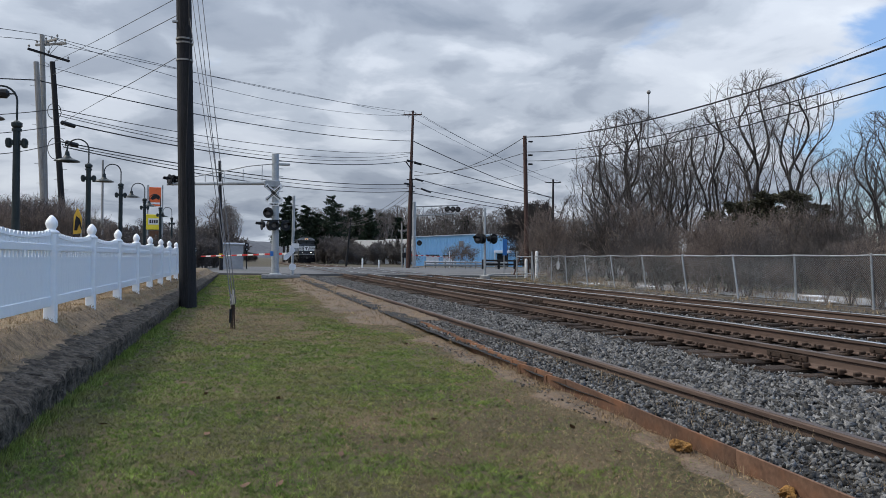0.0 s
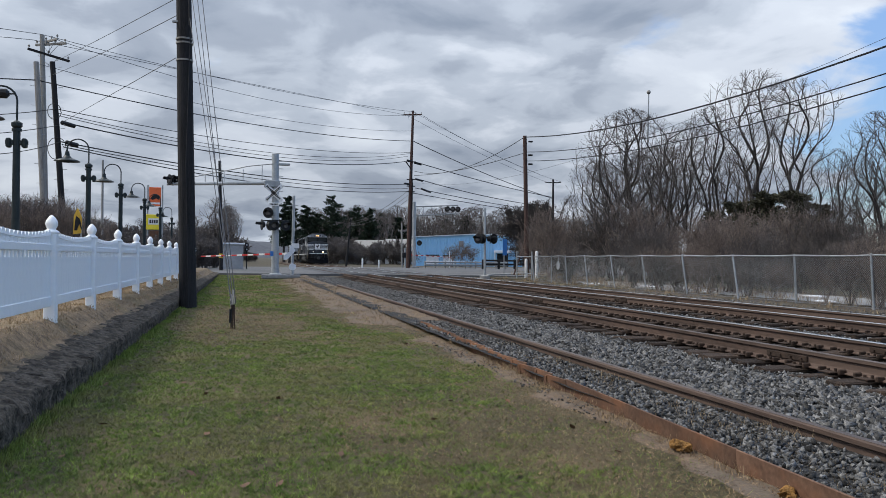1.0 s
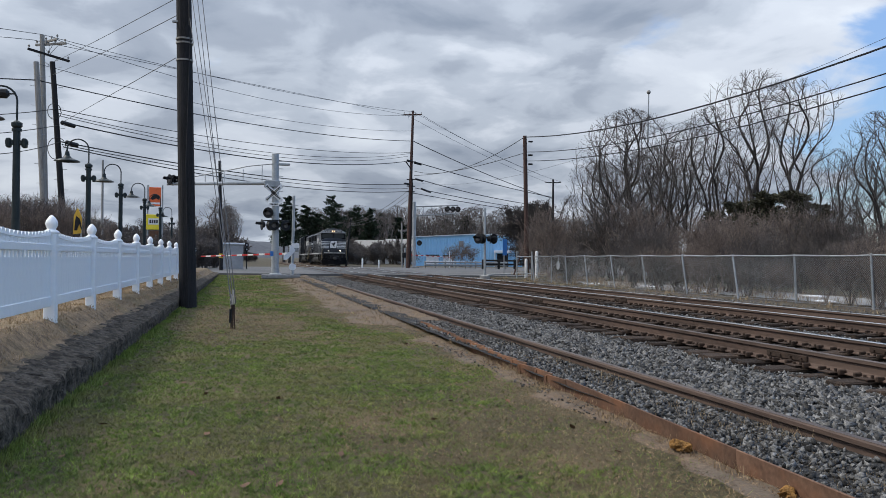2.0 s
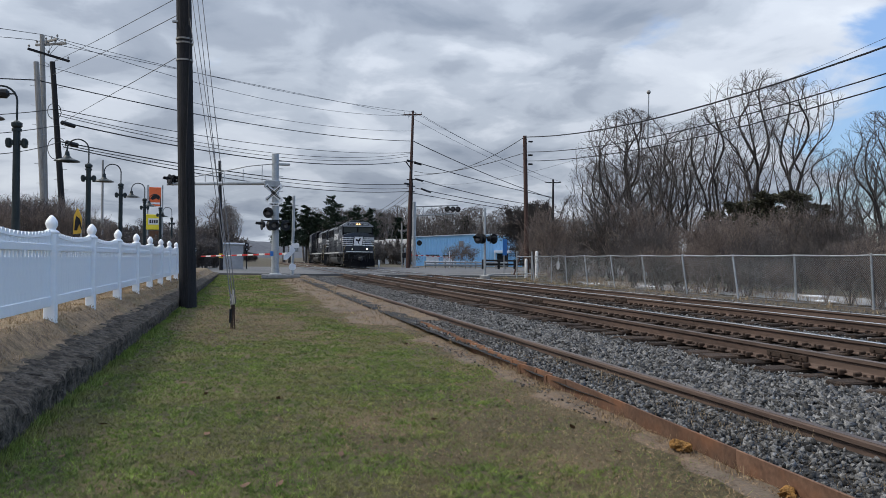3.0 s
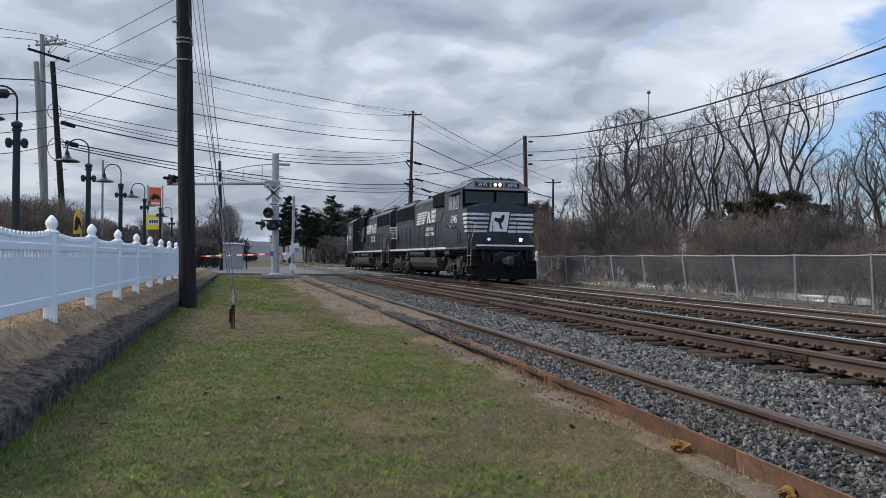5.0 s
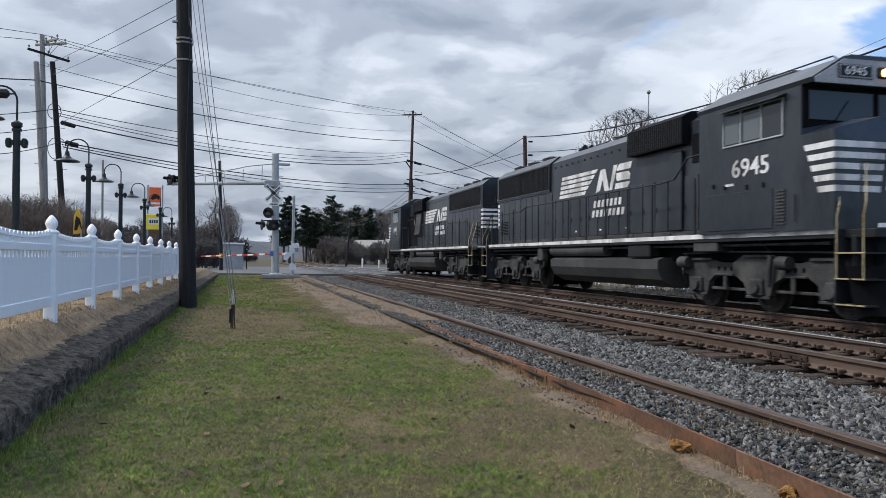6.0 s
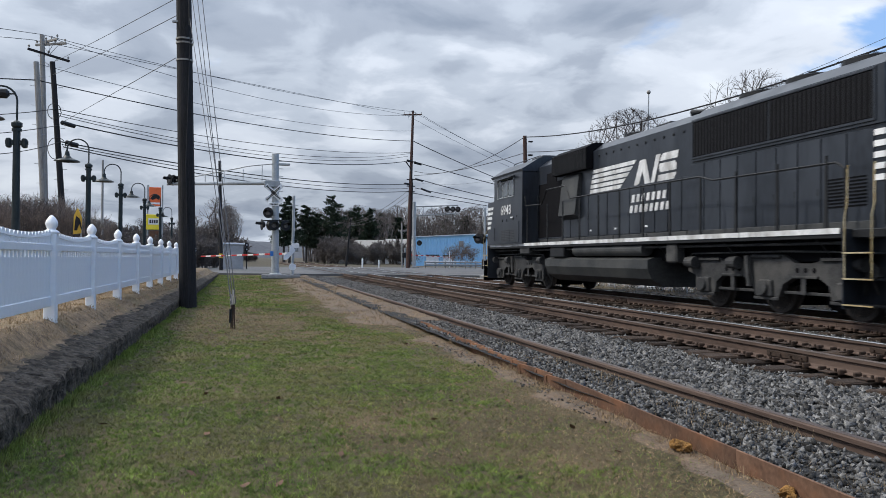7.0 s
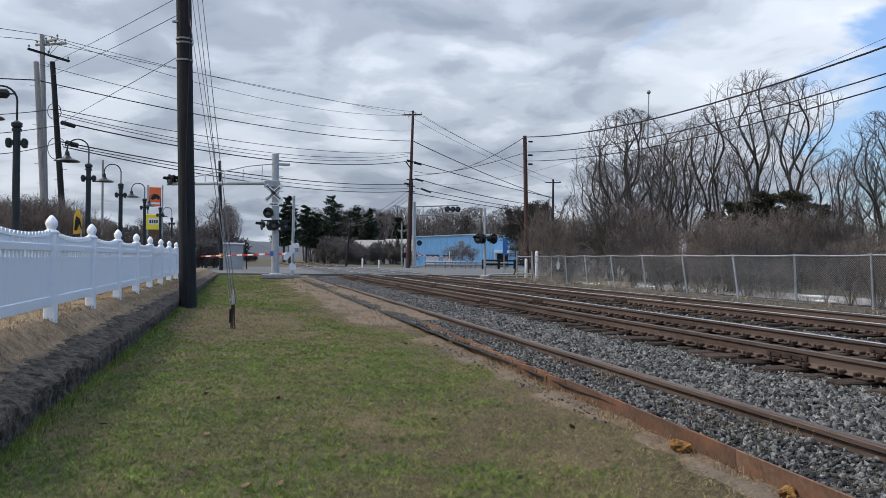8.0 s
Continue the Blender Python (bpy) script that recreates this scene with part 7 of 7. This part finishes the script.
def build_stones():
    r = np.random.RandomState(2)

    def field(n, x0, x1, y0, y1, lo, hi, power=1.0, skip=None):
        x = r.uniform(x0, x1, n)
        y = y0 + (y1 - y0) * r.uniform(0, 1, n) ** power
        s = r.uniform(lo, hi, n)
        if skip is not None:
            k = skip(x, y)
            x, y, s = x[~k], y[~k], s[~k]
        z = np.array([bed_z(a, b) for a, b in zip(x, y)]) + s * 0.25
        return np.stack([x, y, z], -1), s
    near_rail = lambda x, y: (np.abs(np.abs(x - T1) - HEAD) < 0.12) | (np.abs(np.abs(x - T2) - HEAD) < 0.12)
    sets = [field(31000, 3.74, 6.1, 2.6, 17, 0.015, 0.050, 1.35), field(19000, 3.85, 6.1, 15, 50, 0.022, 0.046, 1.2),
            field(5600, 2.98, 3.62, 2.4, 14.2, 0.010, 0.034, 1.3), field(12000, 5.7, 8.3, 6, 34, 0.02, 0.042, 1.3, near_rail),
            field(10000, 8.3, 12.6, 10, 50, 0.025, 0.045, 1.3, near_rail), field(6000, 12.5, 14.2, 10, 46, 0.02, 0.05, 1.2)]
    pts, size = np.concatenate([a for a, _ in sets]), np.concatenate([b for _, b in sets])
    tagged(part("ballast_stones", stones_mesh(r, pts, size), M["stone"]), "loose angular grey crushed-stone ballast", "ballast", kind="stuff")
    # a few stones and specks on the dirt strip
    x, y = r.uniform(2.68, 2.95, 900), 5.5 + 14 * r.uniform(0, 1, 900) ** 1.2
    p = np.stack([x, y, np.full(900, LAWN + 0.012)], -1)
    tagged(part("dirt_pebbles", stones_mesh(r, p, r.uniform(0.005, 0.018, 900)), M["stone"]), "small pebbles scattered on the dirt strip", "pebbles", kind="stuff")


def blades(r, x, y, z, h, w, lean):
    n = len(x)
    a = r.uniform(0, 2 * np.pi, n)
    dx, dy = np.cos(a), np.sin(a)
    b = r.uniform(0, 2 * np.pi, n)
    ln = h * r.uniform(0.2, 1.0, n) * lean
    p = np.stack([x, y, z], -1)
    s = np.stack([dx, dy, np.zeros(n)], -1) * w[:, None]
    t = np.stack([np.cos(b) * ln, np.sin(b) * ln, h], -1)
    v = np.stack([p - s, p + s, p + t], 1).reshape(-1, 3)
    return mesh_np("blades", v, np.arange(3 * n).reshape(-1, 3))


def lawn_wear(x, y):
    """How worn the lawn is: above 0 in the brown patches."""
    w = 0.85 * n2(x + 3, y * 0.6, 0.75) + 0.55 * n2(x + 9, y, 1.9) + 0.38 * n2(x, y + 5, 5.0) + 0.15 * n2(x, y, 14.0) + 0.22 * (x - 1.1)
    if y > 13:
        w += max(0.0, x - 1.5 - 0.4 * n2(4, y, 0.5)) * 1.5 + min(0.35, (y - 13) / 50)
    w += 1.1 * math.exp(-((x + 0.6) ** 2 / 1.3 + (y - 16.5) ** 2 / 11)) + 0.5 * math.exp(-((x + 0.75) ** 2 / 0.5 + (y - 6.9) ** 2 / 0.35))
    return w - 0.04


def build_grass():
    r = np.random.RandomState(6)
    n = 560000
    y = 3.4 * (49 / 3.4) ** r.uniform(0, 1, n)
    x = r.uniform(-1.6, 2.85, n)
    tall = np.ones(n)
    for k in range(1, 7):
        # six of seven blades stand in a clump round the seventh
        own = np.arange(n) % 7 == k
        lead = np.arange(n)[own] - k
        x[own], y[own] = x[lead] + r.normal(0, 0.010, own.sum()), y[lead] + r.normal(0, 0.010, own.sum())
    tall *= np.repeat(r.uniform(0.55, 1.5, n // 7 + 1), 7)[:n]
    keep = (x < 2.55 + 0.25 * np.sin(y * 1.7) + r.uniform(-0.3, 0.3, n)) & (np.abs(x - 0.25) < 1.0 + y * 0.75)
    x, y, tall = x[keep], y[keep], tall[keep]
    bald = np.array([lawn_wear(a, b) for a, b in zip(x, y)])
    keep = r.uniform(0, 1, len(x)) > np.clip(bald * 2.2, 0, 0.88)
    x, y, tall = x[keep], y[keep], tall[keep]
    z = np.array([lawn_z(a, b) for a, b in zip(x, y)]) - 0.004
    tagged(part("lawn_grass", blades(r, x, y, z, tall * r.uniform(0.010, 0.027, len(x)) * (1 + 0.010 * y), 0.0014 + 0.00022 * y, 1.6), M["grass"]), "short patchy green and straw-coloured lawn grass", "grass", kind="stuff")
    # longer grass at the foot of the kerb wall
    n = 9000
    y = 3.4 * (45 / 3.4) ** r.uniform(0, 1, n)
    x = -1.48 + np.abs(r.normal(0, 0.07, n))
    z = np.array([lawn_z(a, b) for a, b in zip(x, y)]) - 0.004
    tagged(part("kerb_grass", blades(r, x, y, z, r.uniform(0.03, 0.085, n), 0.0018 + 0.0003 * y, 0.8), M["grass"]), "longer green grass along the kerb wall", "grass", kind="stuff")
    # straw lying in the lawn and dry growth along kerb, bank and rail
    xs, ys, zs, hs = [], [], [], []

    def tuft(cx, cy, cz, k, spread, h):
        xs.append(r.normal(cx, spread, k))
        ys.append(r.normal(cy, spread * 1.5, k))
        zs.append(np.full(k, cz))
        hs.append(r.uniform(0.4, 1.0, k) * h)
    for i in range(380):
        cy = 3.3 + 14 * r.uniform() ** 1.4
        tuft(3.32 + r.normal(0, 0.15), cy, -0.215, 40, 0.08, 0.075)
    for i in range(34):
        cy = 3.8 + 12 * r.uniform() ** 1.2
        tuft(2.88 + 0.029 * (cy - 4.8) + r.normal(0, 0.05), cy, LAWN, 30, 0.06, 0.09)
    for cy in (4.4, 4.7, 5.0, 5.3, 5.7, 6.9, 7.3, 8.4, 10.2):
        tuft(3.5 + r.normal(0, 0.1), cy, -0.23, 110, 0.10, 0.16)
    for i in range(1500):
        cy = 4 + 34 * r.uniform() ** 1.2
        cx = r.uniform(-2.9, -1.95)
        tuft(cx, cy, bank_z(cx, cy) - 0.01, 18, 0.09, 0.05)
    for i in range(260):
        a, b = r.uniform(2.2, 3.6), r.uniform(14.5, 44)
        tuft(a, b, lawn_z(a, b) + 0.02 + 0.09 * max(0.0, (a - 2.6)), 12, 0.10, 0.08)
    for i in range(150):
        a, b = r.uniform(15.0, 18), r.uniform(12, 42)
        tuft(a, b, -0.16, 14, 0.15, 0.45)
    for i in range(150):
        a, b = r.uniform(13.0, 15.1), 11 + 33 * r.uniform() ** 1.1
        tuft(a, b, -0.17, 12, 0.10, 0.14 if a < 14.4 else 0.28)
    for i in range(40):
        tuft(r.uniform(17.5, 21), r.uniform(44, 50), -0.1, 14, 0.2, 0.6)
    x, y, z, h = (np.concatenate(q) for q in (xs, ys, zs, hs))
    tagged(part("dry_stalks", blades(r, x, y, z, h, np.full(len(x), 0.0016) + 0.00022 * y, 0.9), M["drygrass"]), "dry straw-coloured grass tufts and stalks", "dry grass", kind="stuff")
    # bare straw spread over brown patches of the lawn
    n = 260000
    y = 3.4 * (46 / 3.4) ** r.uniform(0, 1, n)
    x = r.uniform(-1.6, 3.08, n)
    k = np.array([lawn_wear(a, b) + (0.5 if a > 2.4 else 0) for a, b in zip(x, y)]) > 0.02
    x, y = x[k], y[k]
    z = np.array([lawn_z(a, b) + (0.02 if a > 2.75 else 0.004) for a, b in zip(x, y)])
    tagged(part("lawn_straw", blades(r, x, y, z, np.full(len(x), 0.010), 0.0011 + 0.00018 * y, 3.2), M["deadgrass"]), "dead straw lying in the lawn", "dry grass", kind="stuff")
    # fallen leaves
    m = 70
    lx, ly = r.uniform(-1.5, 2.9, m), 4 + 16 * r.uniform(0, 1, m) ** 1.3
    a = r.uniform(0, 6.28, m)
    u, w = np.stack([np.cos(a), np.sin(a), r.normal(0, 0.3, m)], -1) * 0.035, np.stack([-np.sin(a), np.cos(a), r.normal(0, 0.3, m)], -1) * 0.022
    c = np.stack([lx, ly, np.array([lawn_z(p, q) for p, q in zip(lx, ly)]) + 0.02], -1)
    tagged(part("fallen_leaves", mesh_np("fallen_leaves", np.stack([c - u, c - w, c + u, c + w], 1).reshape(-1, 3), np.arange(4 * m).reshape(-1, 4)), M["rust"]), "scattered dry brown leaves on the lawn", "leaves", kind="stuff")
    # old snow patches beyond the fence
    for sx, sy, sw in ((16.2, 34.4, 0.55), (17.2, 31.0, 0.35), (16.6, 16.0, 0.5), (17.8, 15.2, 0.4), (16.8, 26.0, 0.4), (18.4, 22.0, 0.35), (16.5, 36.6, 0.5), (18.6, 18.5, 0.35), (17.4, 27.2, 0.3), (16.4, 19.2, 0.25)):
        bm = bmesh.new()
        bmesh.ops.create_icosphere(bm, subdivisions=3, radius=1.0)
        for q in bm.verts:
            e = 1 + 0.5 * n2(q.co.x * 2 + sx, q.co.y * 2 + sy, 1)
            q.co = Vector((q.co.x * sw * 0.8 * e, q.co.y * sw * 1.4 * e, q.co.z * 0.06))
        o = part("snow_patch", bm, M["snow"], smooth=True)
        o.location = (sx, sy, -0.15)
        tagged(o, "old grey snow patch on the ground", "snow", group="snow patches beyond the fence")


build_stones()
build_grass()


# ---------- what moves ----------
def motions():
    times = [i * 0.5 for i in range(17)]
    walk(LEAD, [(t, pose(T2, LEAD_Y0 - SPEED * t, 0, 0, 0, 180)) for t in times])
    walk(TRAIL, [(t, pose(T2, TRAIL_Y0 - SPEED * t, 0)) for t in times])
    spin = math.degrees(SPEED / 0.508)
    fine = [i / 30 for i in range(241)]
    for sign, wheels in ((-1, LEAD_WHEELS), (1, TRAIL_WHEELS)):
        for w in wheels:
            y = w.location.y
            walk(w, [(t, pose(0, y, 0.508, sign * spin * t)) for t in fine])


motions()
